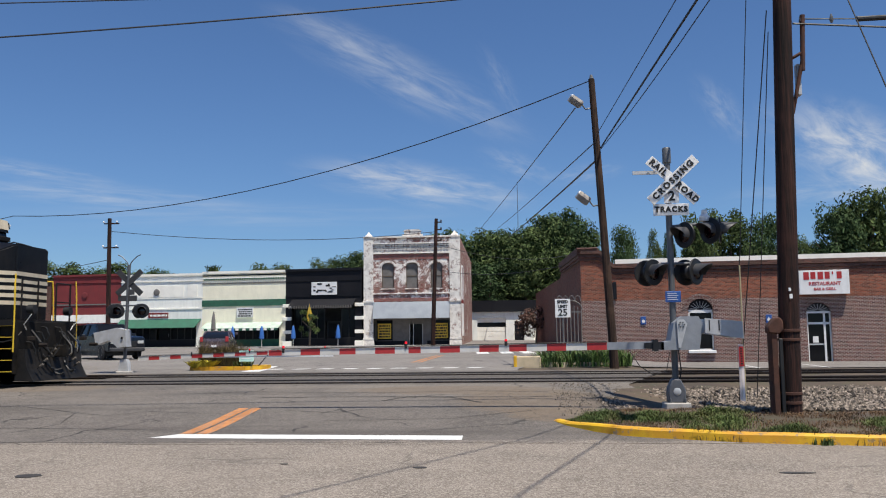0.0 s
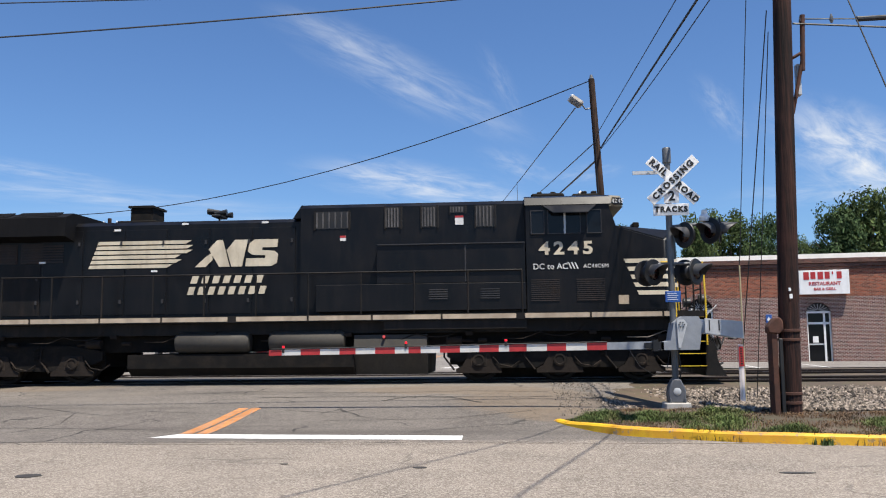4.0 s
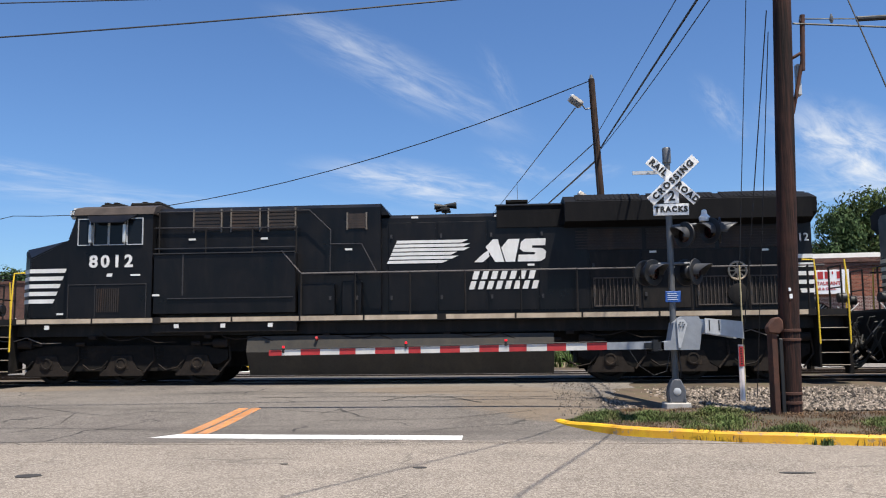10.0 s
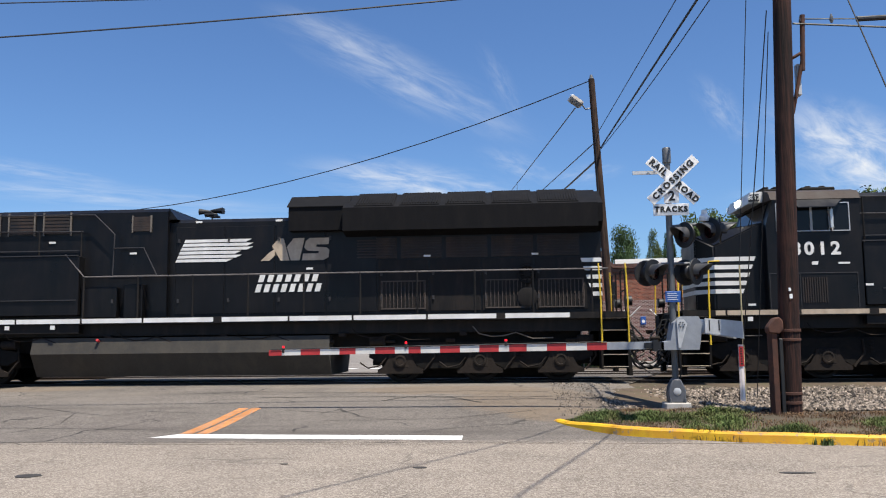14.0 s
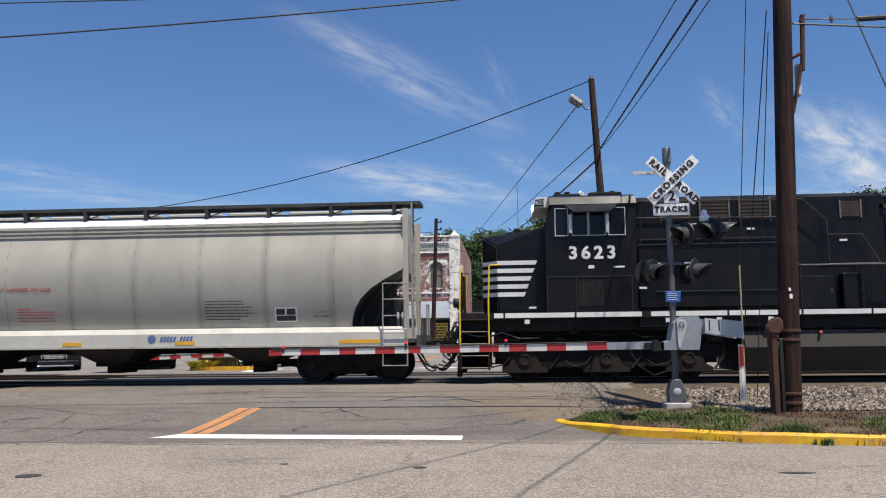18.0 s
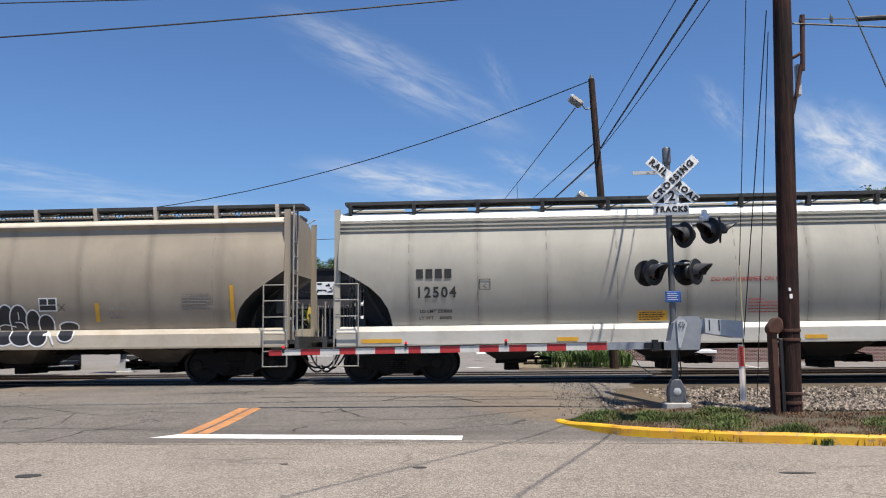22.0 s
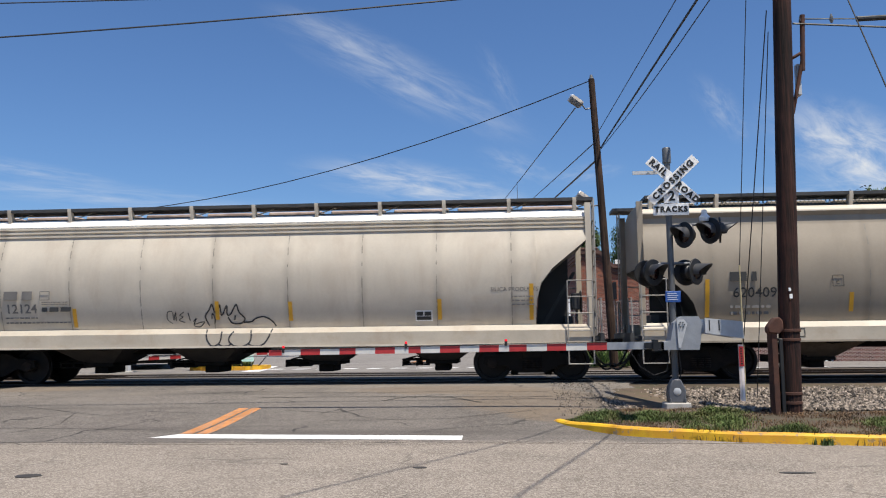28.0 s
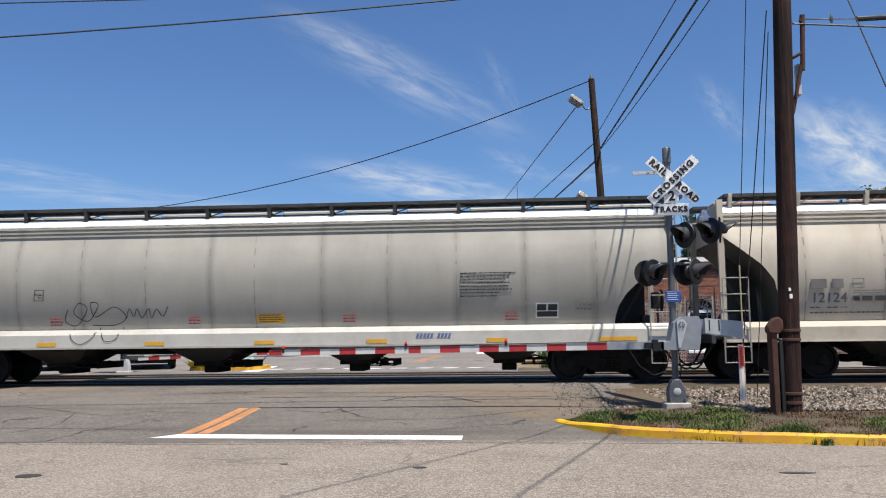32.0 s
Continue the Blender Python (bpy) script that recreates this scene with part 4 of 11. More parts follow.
def white_building():
    r = thing("two_storey_building", "two-storey brick building with peeling white and red paint", "building", (-11.91, 69.95, 1.05), 0.0)
    W_, T = 8.22, 9.28
    wins = [(1.54, 2.58), (3.62, 4.62), (5.70, 6.70)]
    bm = bmesh.new()
    wall_cells(bm, 0.82, 7.32, 2.35, T - 0.1, 0.08, 0.42, [(a, b, 4.85, 7.02) for a, b in wins])
    for a, b in wins:
        arch_fill(bm, a, b, 6.68, 7.02, 0.08, 0.42)
    part("front_wall", bm, M["peeling_brick"], r)
    for x0, x1 in ((0.0, 0.82), (7.32, W_)):
        bm = bmesh.new()
        box(bm, x0, x1, -0.04, 0.42, -0.5, T + 0.02)
        for z in (3.7, 0.55):
            box(bm, x0 - 0.05, x1 + 0.05, -0.12, 0.3, z, z + 0.14)
        box(bm, x0 - 0.06, x1 + 0.06, -0.12, 0.3, -0.5, 0.45)
        part("pilaster", bm, M["limewash"], r)
        bm = bmesh.new()
        lathe(bm, [(0.34, T), (0.30, T + 0.12), (0.16, T + 0.24), (0.03, T + 0.42)], 8, ((x0 + x1) / 2, 0.2, 0))
        part("finial", bm, M["limewash"], r)
    for i, (a, b) in enumerate(wins):
        bm = bmesh.new()
        box(bm, a, b, 0.22, 0.27, 4.85, 7.02)
        wn = part("boarded_window", bm, M["board"], r, "window closed with weathered grey boards")
        for q in ((a, a + 0.07, 4.85, 6.7), (b - 0.07, b, 4.85, 6.7), (a, b, 5.85, 5.92)):
            part("batten", one(box, q[0], q[1], 0.19, 0.22, q[2], q[3]), M["bark"], wn)
        part("window_sill", one(box, a - 0.08, b + 0.08, 0.0, 0.12, 4.76, 4.85), M["limewash"], wn)
        bm = bmesh.new()
        for j in range(9):
            t0, t1 = math.pi * j / 9, math.pi * (j + 0.85) / 9
            c, w = (a + b) / 2, (b - a) / 2
            prism(bm, [(c + (w + k) * math.cos(t), 6.70 + (0.34 + k) * math.sin(t)) for k, t in ((0.02, t0), (0.2, t0), (0.2, t1), (0.02, t1))], "y", 0.03, 0.1)
        part("brick_arch", bm, M["limewash"], wn)
    # corbelled cornice: rows of brick dentils
    part("cornice_shelf", one(box, 0.82, 7.32, -0.06, 0.10, 7.80, 7.90), M["coping"], r, "white painted shelf under the cornice")
    for row, z in enumerate((7.95, 8.12, 8.29, 8.46)):
        n = 26
        for i in range(n):
            x = 0.85 + (7.29 - 0.85) * (i + (0.5 if row % 2 else 0.0)) / n
            part("dentil", one(box, x, min(x + 0.15, 7.31), 0.08 - 0.035 * (row + 1), 0.09, z, z + 0.10), M["limewash"] if row % 2 else M["awning_grey"], r)
    bm = bmesh.new()
    box(bm, 0.80, 7.34, -0.10, 0.3, 8.62, 8.72)
    box(bm, -0.02, W_ + 0.02, -0.10, 0.45, T - 0.12, T)
    part("coping", bm, M["limewash"], r)
    bm = bmesh.new()
    box(bm, 3.30, 5.05, 0.0, 0.4, T, T + 0.16)
    box(bm, 3.48, 4.88, 0.0, 0.4, T + 0.16, T + 0.42)
    prism(bm, [(3.40, T + 0.42), (4.96, T + 0.42), (4.75, T + 0.56), (3.6, T + 0.56)], "y", -0.04, 0.42)
    part("parapet_block", bm, M["limewash"], r)
    part("ledge", one(box, 0.82, 7.32, -0.02, 0.10, 4.36, 4.46), M["limewash"], r)
    part("brick_band", one(box, 0.82, 7.32, 0.02, 0.10, 3.74, 4.0), M["peeling_red"], r, "bare red brick band")
    part("upper_red_patch", one(box, 0.83, 7.30, 0.05, 0.085, 7.30, 7.76), M["peeling_red"], r, "flaking dark red band")
    # metal awning in ribs
    aw = part("awning", one(prism, [(-0.55, 2.30), (-0.50, 2.32), (0.05, 3.66), (0.0, 3.70)], "x", 0.84, 7.30), M["awning_grey"], r, "grey-blue ribbed metal awning")
    for i in range(33):
        x = 0.88 + 6.38 * i / 32
        part("awning_rib", one(prism, [(-0.575, 2.30), (-0.55, 2.29), (0.03, 3.69), (0.0, 3.71)], "x", x - 0.018, x + 0.018), M["awning_grey"], aw)
    # recessed shopfront
    bm = bmesh.new()
    wall_cells(bm, 0.82, 7.32, -0.4, 2.36, 0.9, 1.0, [(0.95, 2.35, 0.45, 2.2), (5.75, 7.2, 0.45, 2.2), (3.75, 4.95, 0.0, 1.85)])
    part("shopfront", bm, M["board"], r)
    for a, b in ((0.95, 2.35), (5.75, 7.2)):
        wn = pane(r, a, b, 0.45, 2.2, 0.95, M["black_paint"])
        sign_board(wn, a + 0.12, b - 0.14, 0.62, 1.90, 0.88, M["yellow_sign"], "poster", "yellow poster with black print", 5)
    dr = part("shop_door", one(box, 4.15, 4.88, 0.93, 0.98, 0.02, 1.82), M["glass"], r, "dark glazed shop door")
    for q in ((4.10, 4.15), (4.88, 4.93), (3.78, 3.83)):
        part("door_jamb", one(box, q[0], q[1], 0.9, 1.0, 0.0, 1.84), M["alu_paint"], dr)
    for x0, x1 in ((0.82, 3.4), (5.3, 7.32)):
        part("stall_riser", one(box, x0, x1, 0.86, 0.9, -0.3, 0.42), M["dark_front"], r)
    shell(r, W_, 24.0, T, M["peeling_side"], 8.2)
    # side wall: stepped parapet, tall framed panels
    s = part("mural_panel", one(box, W_ + 0.003, W_ + 0.09, 1.6, 3.6, 3.6, 6.9), M["maroon"], r, "red painted panel on the side wall")
    for z0, z1 in ((3.9, 6.7), (0.8, 3.4)):
        for y0 in (1.2, 2.9):
            part("white_panel_edge", one(box, W_ + 0.003, W_ + 0.12, y0, y0 + 0.16, z0, z1), M["white"], s)
        part("white_panel_edge", one(box, W_ + 0.003, W_ + 0.12, 1.2, 3.06, z1, z1 + 0.14), M["white"], s)
    return r


white_building()


def shop(name, label, at, turn, w, top, wall, spec):
    """A one-storey shop with a parapet, shopfront opening, awning and mouldings."""
    r = thing(name, label, "shop building", at, turn)
    open_top = spec["open"]
    bm = bmesh.new()
    wall_cells(bm, 0, w, -0.5, top, 0, 0.35, [(0.55, w - 0.55, 0.0, open_top)])
    part("front_wall", bm, wall, r)
    for z, h, o, m in spec["bands"]:
        part("moulding", one(box, -0.02, w + 0.02, -o, 0.06, z, z + h), m, r)
    part("stall_riser", one(box, 0.55, w - 0.55, 0.5, 0.6, -0.3, 0.65), spec["riser"], r)
    n = spec["panes"]
    for i in range(n):
        a, b = 0.55 + (w - 1.1) * i / n, 0.55 + (w - 1.1) * (i + 1) / n
        if i == spec["door"]:
            d = pane(r, a + 0.1, b - 0.1, 0.05, 2.1, 0.75, M["black_paint"], "shop_door")
            part("door_handle", one(box, b - 0.28, b - 0.24, 0.66, 0.70, 0.9, 1.2), M["galv"], d)
        else:
            pane(r, a, b, 0.65, open_top - 0.1, 0.55, M["black_paint"], bars=1)
    shell(r, w, 14, top, wall, top - 0.9)
    return r


cream = shop("cream_shop", "cream-painted single-storey shop with green trim", (-26.44, 71.42, 1.08), -5.58, 7.66, 6.62, M["cream"],
             dict(open=2.1, bands=[(6.40, 0.22, 0.10, M["coping"]), (6.20, 0.10, 0.05, M["dark_front"]), (5.98, 0.10, 0.06, M["coping"]), (3.55, 0.55, 0.06, M["green_awning"]), (5.5, 0.12, 0.04, M["board"])], riser=M["green_awning"], panes=5, door=0))
for i in range(34):
    part("dentil", one(box, 0.12 + i * 0.22, 0.24 + i * 0.22, -0.09, 0.0, 5.86, 5.97), M["green_awning"], cream)
sign_board(cream, 3.24, 4.76, 2.55, 3.40, -0.08, M["white"], "shop_sign", "white sign with black print", 4)
aw = part("awning", one(prism, [(-1.1, 1.62), (-1.08, 1.58), (0.02, 2.08), (0.0, 2.14)], "x", 0.38, 7.4), M["pale_green"], cream, "pale green canvas awning")
for i in range(22):
    part("valance_flap", one(box, 0.40 + i * 0.318, 0.68 + i * 0.318, -1.10, -1.085, 1.42, 1.60), M["green_awning"] if i % 2 else M["coping"], aw)

black = shop("black_shop", "black-painted shopfront with white quoin blocks", (-18.82, 70.67, 1.10), -6.03, 6.77, 6.62, M["dark_front"],
             dict(open=3.3, bands=[(6.42, 0.2, 0.12, M["dark_front"]), (5.55, 0.10, 0.05, M["dark_front"]), (4.2, 0.08, 0.05, M["dark_front"])], riser=M["dark_front"], panes=4, door=2))
sg = part("shop_sign", one(box, 2.35, 4.62, -0.10, -0.04, 4.35, 5.45, 0.01), M["white"], black, "white sign with black drawn shapes")
rng_ = random.Random(5)
for i in range(16):
    x, z = 2.5 + rng_.random() * 1.8, 4.5 + rng_.random() * 0.75
    part("drawn_shape", one(box, x, min(4.55, x + rng_.uniform(0.1, 0.45)), -0.108 - 0.0004 * i, -0.10, z, z + rng_.uniform(0.05, 0.16)), M["letter_black"], sg)
for x0, x1 in ((-0.22, 0.58), (6.2, 6.98)):
    for z in (0.1, 1.22, 2.36, 3.48):
        part("quoin_block", one(box, x0, x1, -0.16, 0.0, z - 0.15 if z > 0.2 else -0.3, z + (0.14 if z > 0.2 else 0.35), 0.015), M["coping"], black)
aw = part("awning", one(prism, [(-0.9, 3.42), (-0.88, 3.40), (0.0, 3.95), (0.0, 4.0)], "x", 0.58, 6.25), M["dark_front"], black, "black canvas awning with striped valance")
for i in range(26):
    part("valance_flap", one(box, 0.60 + i * 0.217, 0.71 + i * 0.217, -0.915, -0.90, 3.18, 3.42), M["board"], aw)

white2 = shop("white_shop", "off-white shop with raised panels and a green awning", (-34.17, 72.16, 1.12), -5.44, 7.77, 6.48, M["offwhite"],
              dict(open=2.2, bands=[(6.28, 0.2, 0.12, M["coping"]), (5.78, 0.12, 0.08, M["coping"]), (4.28, 0.08, 0.04, M["coping"]), (3.32, 0.1, 0.06, M["coping"])], riser=M["dark_front"], panes=5, door=2))
pn = part("raised_panel", one(box, 1.1, 6.0, -0.04, 0.0, 4.42, 5.45), M["coping"], white2)
part("panel_field", one(box, 1.22, 5.88, -0.035, 0.002, 4.53, 5.34), M["offwhite"], pn)
part("raised_panel", one(box, 6.35, 7.3, -0.04, 0.0, 4.42, 5.45), M["coping"], white2)
part("roundel", one(lathe, [(0.10, 0.0), (0.22, -0.02), (0.30, -0.06), (0.22, -0.09), (0.12, -0.08)], 16, (3.45, -0.04, 4.85), "y"), M["board"], white2)
sign_board(white2, 2.7, 4.6, 2.60, 3.05, -0.04, M["maroon"], "shop_sign", "faded red sign board", 1, M["offwhite"])
part("awning", one(prism, [(-1.3, 1.70), (-1.28, 1.66), (0.02, 2.40), (0.0, 2.48)], "x", 0.05, 7.65), M["green_awning"], white2, "dark green canvas awning")

red = shop("red_shop", "maroon-painted shop with a white fascia", (-40.93, 72.86, 1.10), -5.98, 6.8, 6.62, M["maroon"],
           dict(open=2.1, bands=[(6.45, 0.17, 0.10, M["maroon"]), (5.85, 0.10, 0.06, M["maroon"]), (3.85, 0.12, 0.06, M["board"]), (2.25, 0.75, 0.05, M["offwhite"])], riser=M["dark_front"], panes=4, door=1))
part("roundel", one(lathe, [(0.10, 0.0), (0.22, -0.02), (0.30, -0.06), (0.22, -0.09), (0.12, -0.08)], 16, (3.25, 0.0, 4.75), "y"), M["maroon"], red)
far_shop = shop("maroon_shop", "dark red brick shop further along the row", (-48.8, 73.7, 1.1), -5.98, 7.7, 6.2, M["dark_brick"],
                dict(open=2.2, bands=[(6.0, 0.2, 0.1, M["dark_brick"])], riser=M["dark_front"], panes=4, door=2))


def weed(at, n, h, spread, name, label, cat="plant", seed=1, mat_=None, width=0.03):
    """A loose clump of stalks and leaves."""
    rng = random.Random(seed)
    bm = bmesh.new()
    for _ in range(n):
        a, l = rng.uniform(0, 6.28), rng.uniform(0.5, 1.0)
        p = Vector(at) + Vector((rng.uniform(-1, 1) * spread * 0.5, rng.uniform(-1, 1) * spread * 0.3, 0))
        q = p + Vector((math.cos(a) * spread * 0.5 * l, math.sin(a) * spread * 0.3 * l, h * l))
        s = Vector((-math.sin(a), math.cos(a), 0)) * width
        m = p.lerp(q, 0.6) + Vector((0, 0, h * 0.12))
        vs = [bm.verts.new(v) for v in (p - s * 0.6, p + s * 0.6, m + s, q, m - s)]
        bm.faces.new(vs)
    return solid(name, bm, mat_ or M["leaf"], label, cat)


weed((-25.6, 71.5, 7.6), 90, 0.75, 0.9, "roof_weed", "wild green weed growing on the parapet", seed=3)


# ---- brick restaurant ----
def brick_building():
    r = thing("brick_restaurant", "long red brick restaurant, lower wall faded pale", "building", (4.35, 47.86, 0.1), -6.7)
    L, D_ = 42.0, 30.0
    wins = [(5.83, 7.14, 0.72, 3.58), (17.6, 18.9, 0.72, 3.58), (21.5, 22.8, 0.72, 3.58)]
    door = (11.98, 13.22, 0.0, 3.22)
    bm = bmesh.new()
    wall_cells(bm, 0, L, -0.6, 3.55, 0.0, 0.4, [(a, b, c, 3.55) for a, b, c, d in wins] + [door])
    arch_fill(bm, door[0], door[1], 2.72, 3.22, 0.0, 0.4)
    part("lower_wall", bm, M["washed_brick"], r, "faded pale brickwork")
    bm = bmesh.new()
    wall_cells(bm, 0, L, 3.55, 5.0, 0.0, 0.4, [])
    part("upper_wall", bm, M["red_brick"], r, "warm red brickwork")
    # window heads: fill the upper part of each opening
    for a, b, c, d in wins:
        bm = bmesh.new()
        arch_fill(bm, a, b, 2.95, 3.55, 0.0, 0.4)
        wn = part("arched_window", bm, M["washed_brick"], r)
        part("fanlight_board", one(box, a, b, 0.20, 0.25, 2.88, 3.55), M["dark_front"], wn)
        for i in range(9):
            t = math.pi * (i + 0.5) / 9
            cx, rr = (a + b) / 2, 0.56
            part("fan_rib", one(rod, (cx + 0.18 * math.cos(t), 0.17, 2.95 + 0.12 * math.sin(t)), (cx + rr * math.cos(t), 0.17, 2.95 + 0.48 * math.sin(t)), 0.018, 5), M["alu_paint"], wn)
        for q in ((a, a + 0.08, c, 2.88), (b - 0.08, b, c, 2.88), (a, b, 2.78, 2.95), (a, b, c, c + 0.08)):
            part("window_frame", one(box, q[0], q[1], 0.14, 0.24, q[2], q[3]), M["white"], wn)
        part("glass_pane", one(box, a + 0.08, b - 0.08, 0.18, 0.20, c + 0.08, 2.78), M["glass"], wn)
        part("window_sill", one(box, a - 0.08, b + 0.08, -0.14, 0.2, c - 0.16, c, 0.02), M["white"], wn)
        for k in range(2):
            for i in range(15):
                t0, t1 = math.pi * i / 15, math.pi * (i + 0.86) / 15
                cx, ra = (a + b) / 2, (b - a) / 2 + 0.02 + k * 0.15
                part("arch_brick", one(prism, [(cx + (ra + q) * math.cos(t), 2.95 + (0.6 + k * 0.15 + q) * math.sin(t)) for q, t in ((0, t0), (0.13, t0), (0.13, t1), (0, t1))], "y", -0.025, 0.03), M["washed_brick"], wn)
    # door with transom, side light and fan
    a, b = door[0], door[1]
    dr = part("entrance_door", one(box, a + 0.08, a + 0.86, 0.20, 0.26, 0.06, 2.06), M["glass"], r, "glazed entrance door in a white surround")
    for q in ((a, a + 0.08, 0.0, 2.72), (a + 0.86, a + 0.96, 0.0, 2.72), (b - 0.07, b, 0.0, 2.72), (a, b, 2.06, 2.18), (a, b, 2.66, 2.76), (a + 0.08, a + 0.86, 0.0, 0.07)):
        part("door_surround", one(box, q[0], q[1], 0.13, 0.27, q[2], q[3]), M["white"], dr)
    part("mid_rail", one(box, a + 0.08, a + 0.86, 0.18, 0.2, 0.95, 1.03), M["alu_paint"], dr)
    part("door_notice", one(box, a + 0.30, a + 0.58, 0.185, 0.197, 1.08, 1.42), M["white"], dr)
    for q in ((a + 0.08, a + 0.86, 2.18, 2.66), (a + 0.96, b - 0.07, 0.05, 2.06), (a + 0.96, b - 0.07, 2.18, 2.66)):
        part("glass_pane", one(box, q[0], q[1], 0.19, 0.21, q[2], q[3]), M["glass"], dr)
    part("fanlight_board", one(box, a, b, 0.22, 0.26, 2.76, 3.22), M["dark_front"], dr)
    for i in range(9):
        t = math.pi * (i + 0.5) / 9
        cx = (a + b) / 2
        part("fan_rib", one(rod, (cx + 0.15 * math.cos(t), 0.18, 2.76 + 0.1 * math.sin(t)), (cx + 0.55 * math.cos(t), 0.18, 2.76 + 0.4 * math.sin(t)), 0.018, 5), M["alu_paint"], dr)
    for i in range(15):
        t0, t1 = math.pi * i / 15, math.pi * (i + 0.86) / 15
        cx, ra = (a + b) / 2, (b - a) / 2 + 0.02
        part("arch_brick", one(prism, [(cx + (ra + q) * math.cos(t), 2.72 + (0.5 + q) * math.sin(t)) for q, t in ((0, t0), (0.14, t0), (0.14, t1), (0, t1))], "y", -0.025, 0.03), M["washed_brick"], dr)
    part("door_step", one(box, a - 0.3, b + 0.7, -0.5, 0.1, -0.2, 0.05), M["concrete"], dr)
    # parapet: high shoulder at the corner, S-shaped dip, then level
    prof = [(0.0, 5.0), (0.0, 6.45)] + [(0.95 + 1.0 * t / 10, 6.45 - 0.85 * smooth(0, 1, t / 10)) for t in range(11)] + [(L, 5.60), (L, 5.0)]
    part("parapet", one(prism, prof, "y", 0.0, 0.4), M["red_brick"], r)
    for k, (o, dz, h) in enumerate(((0.06, -0.62, 0.12), (0.12, -0.46, 0.16), (0.18, -0.26, 0.24))):
        top = [(x, z + dz + h + 0.02) for x, z in prof[1:-1]]
        bot = [(x, z + dz + 0.02) for x, z in prof[1:-1]]
        part("corbel_course", one(prism, top + bot[::-1], "y", -o, 0.02), M["dark_brick"], r, "dark corbelled brick course")
    top = [(x, z + 0.30) for x, z in prof[12:-1]]
    part("roof_edge", one(box, 1.95, L, -0.05, 0.5, 5.60, 5.86), M["coping"], r, "cream metal roof edge")
    part("shoulder_cap", one(box, -0.2, 1.0, -0.22, 0.5, 6.45, 6.58, 0.05), M["dark_brick"], r)
    part("roof", one(box, 0.4, L, 0.4, D_, 5.2, 5.5), M["coping"], r)
    # side wall facing the square, its brick coloured darker as if in shade
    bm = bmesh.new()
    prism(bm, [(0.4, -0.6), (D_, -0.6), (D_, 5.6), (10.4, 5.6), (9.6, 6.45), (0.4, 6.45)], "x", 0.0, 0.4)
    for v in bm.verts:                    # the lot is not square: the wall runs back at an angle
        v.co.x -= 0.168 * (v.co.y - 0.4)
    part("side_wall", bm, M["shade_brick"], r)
    bm = bmesh.new()
    for o, z0, z1 in ((0.06, 5.85, 5.97), (0.12, 6.0, 6.16), (0.18, 6.2, 6.6)):
        box(bm, -o, 0.02, 0.0, 9.6, z0, z1)
    for v in bm.verts:
        v.co.x -= 0.168 * max(0.0, v.co.y - 0.4)
    part("side_cornice", bm, M["dark_brick"], r)
    part("far_wall", one(box, L - 0.4, L, 0.4, D_, -0.6, 5.2), M["red_brick"], r)
    part("back_wall", one(box, 0.4, L - 0.4, D_ - 0.4, D_, -0.6, 5.2), M["red_brick"], r)
    part("wall_lamp", one(box, 1.75, 1.98, -0.12, 0.0, 3.6, 4.6, 0.03), M["dark_front"], r, "dark narrow wall lamp")
    sb = part("restaurant_sign", one(box, 11.62, 14.15, -0.35, -0.12, 3.66, 4.95, 0.01), M["white"], r, "white sign board with red lettering")
    part("sign_return", one(box, 11.68, 14.1, -0.12, 0.0, 3.72, 4.9), M["board"], sb)
    bm = bmesh.new()
    for i, (w, h) in enumerate(((0.28, 0.42), (0.25, 0.38), (0.28, 0.4), (0.25, 0.38), (0.07, 0.14), (0.25, 0.38))):
        x = 11.85 + i * 0.36 - (0.12 if i > 4 else 0)
        box(bm, x, x + w, -0.362, -0.35, 4.88 - h - 0.02, 4.86)
    part("name_print", bm, M["red"], sb, "plain red bars for the name")
    text_part("RESTAURANT", 0.26, M["red"], sb, pose(12.9, -0.356, 4.22) @ FRONT, "sign_lettering", 0.008, 0, 1.0)
    text_part("BAR & GRILL", 0.20, M["red"], sb, pose(12.9, -0.356, 3.93) @ FRONT, "sign_lettering", 0.006, 0, 1.0)
    return r


brick_building()


def parking_sign(x, y, z, turn):
    r = thing("accessible_parking_sign", "small blue accessible parking sign on the brick wall", "sign", (x, y, z), turn, "accessible parking signs")
    part("plate", one(box, -0.15, 0.15, -0.03, 0.0, -0.22, 0.22, 0.01), M["blue_sign"], r)
    bm = bmesh.new()
    lathe(bm, [(0.06, -0.005), (0.09, -0.005), (0.09, -0.012), (0.06, -0.012)], 12, (0.0, -0.03, -0.05), "y")
    box(bm, -0.03, 0.0, -0.042, -0.03, -0.04, 0.10)
    box(bm, 0.0, 0.07, -0.042, -0.03, -0.03, 0.0)
    part("wheelchair_symbol", bm, M["white"], r)


for d_ in (3.4, 10.05):
    parking_sign(4.35 + d_ * math.cos(radians(-6.7)) - 0.015, 47.86 + d_ * math.sin(radians(-6.7)) - 0.02, 2.5, -6.7)


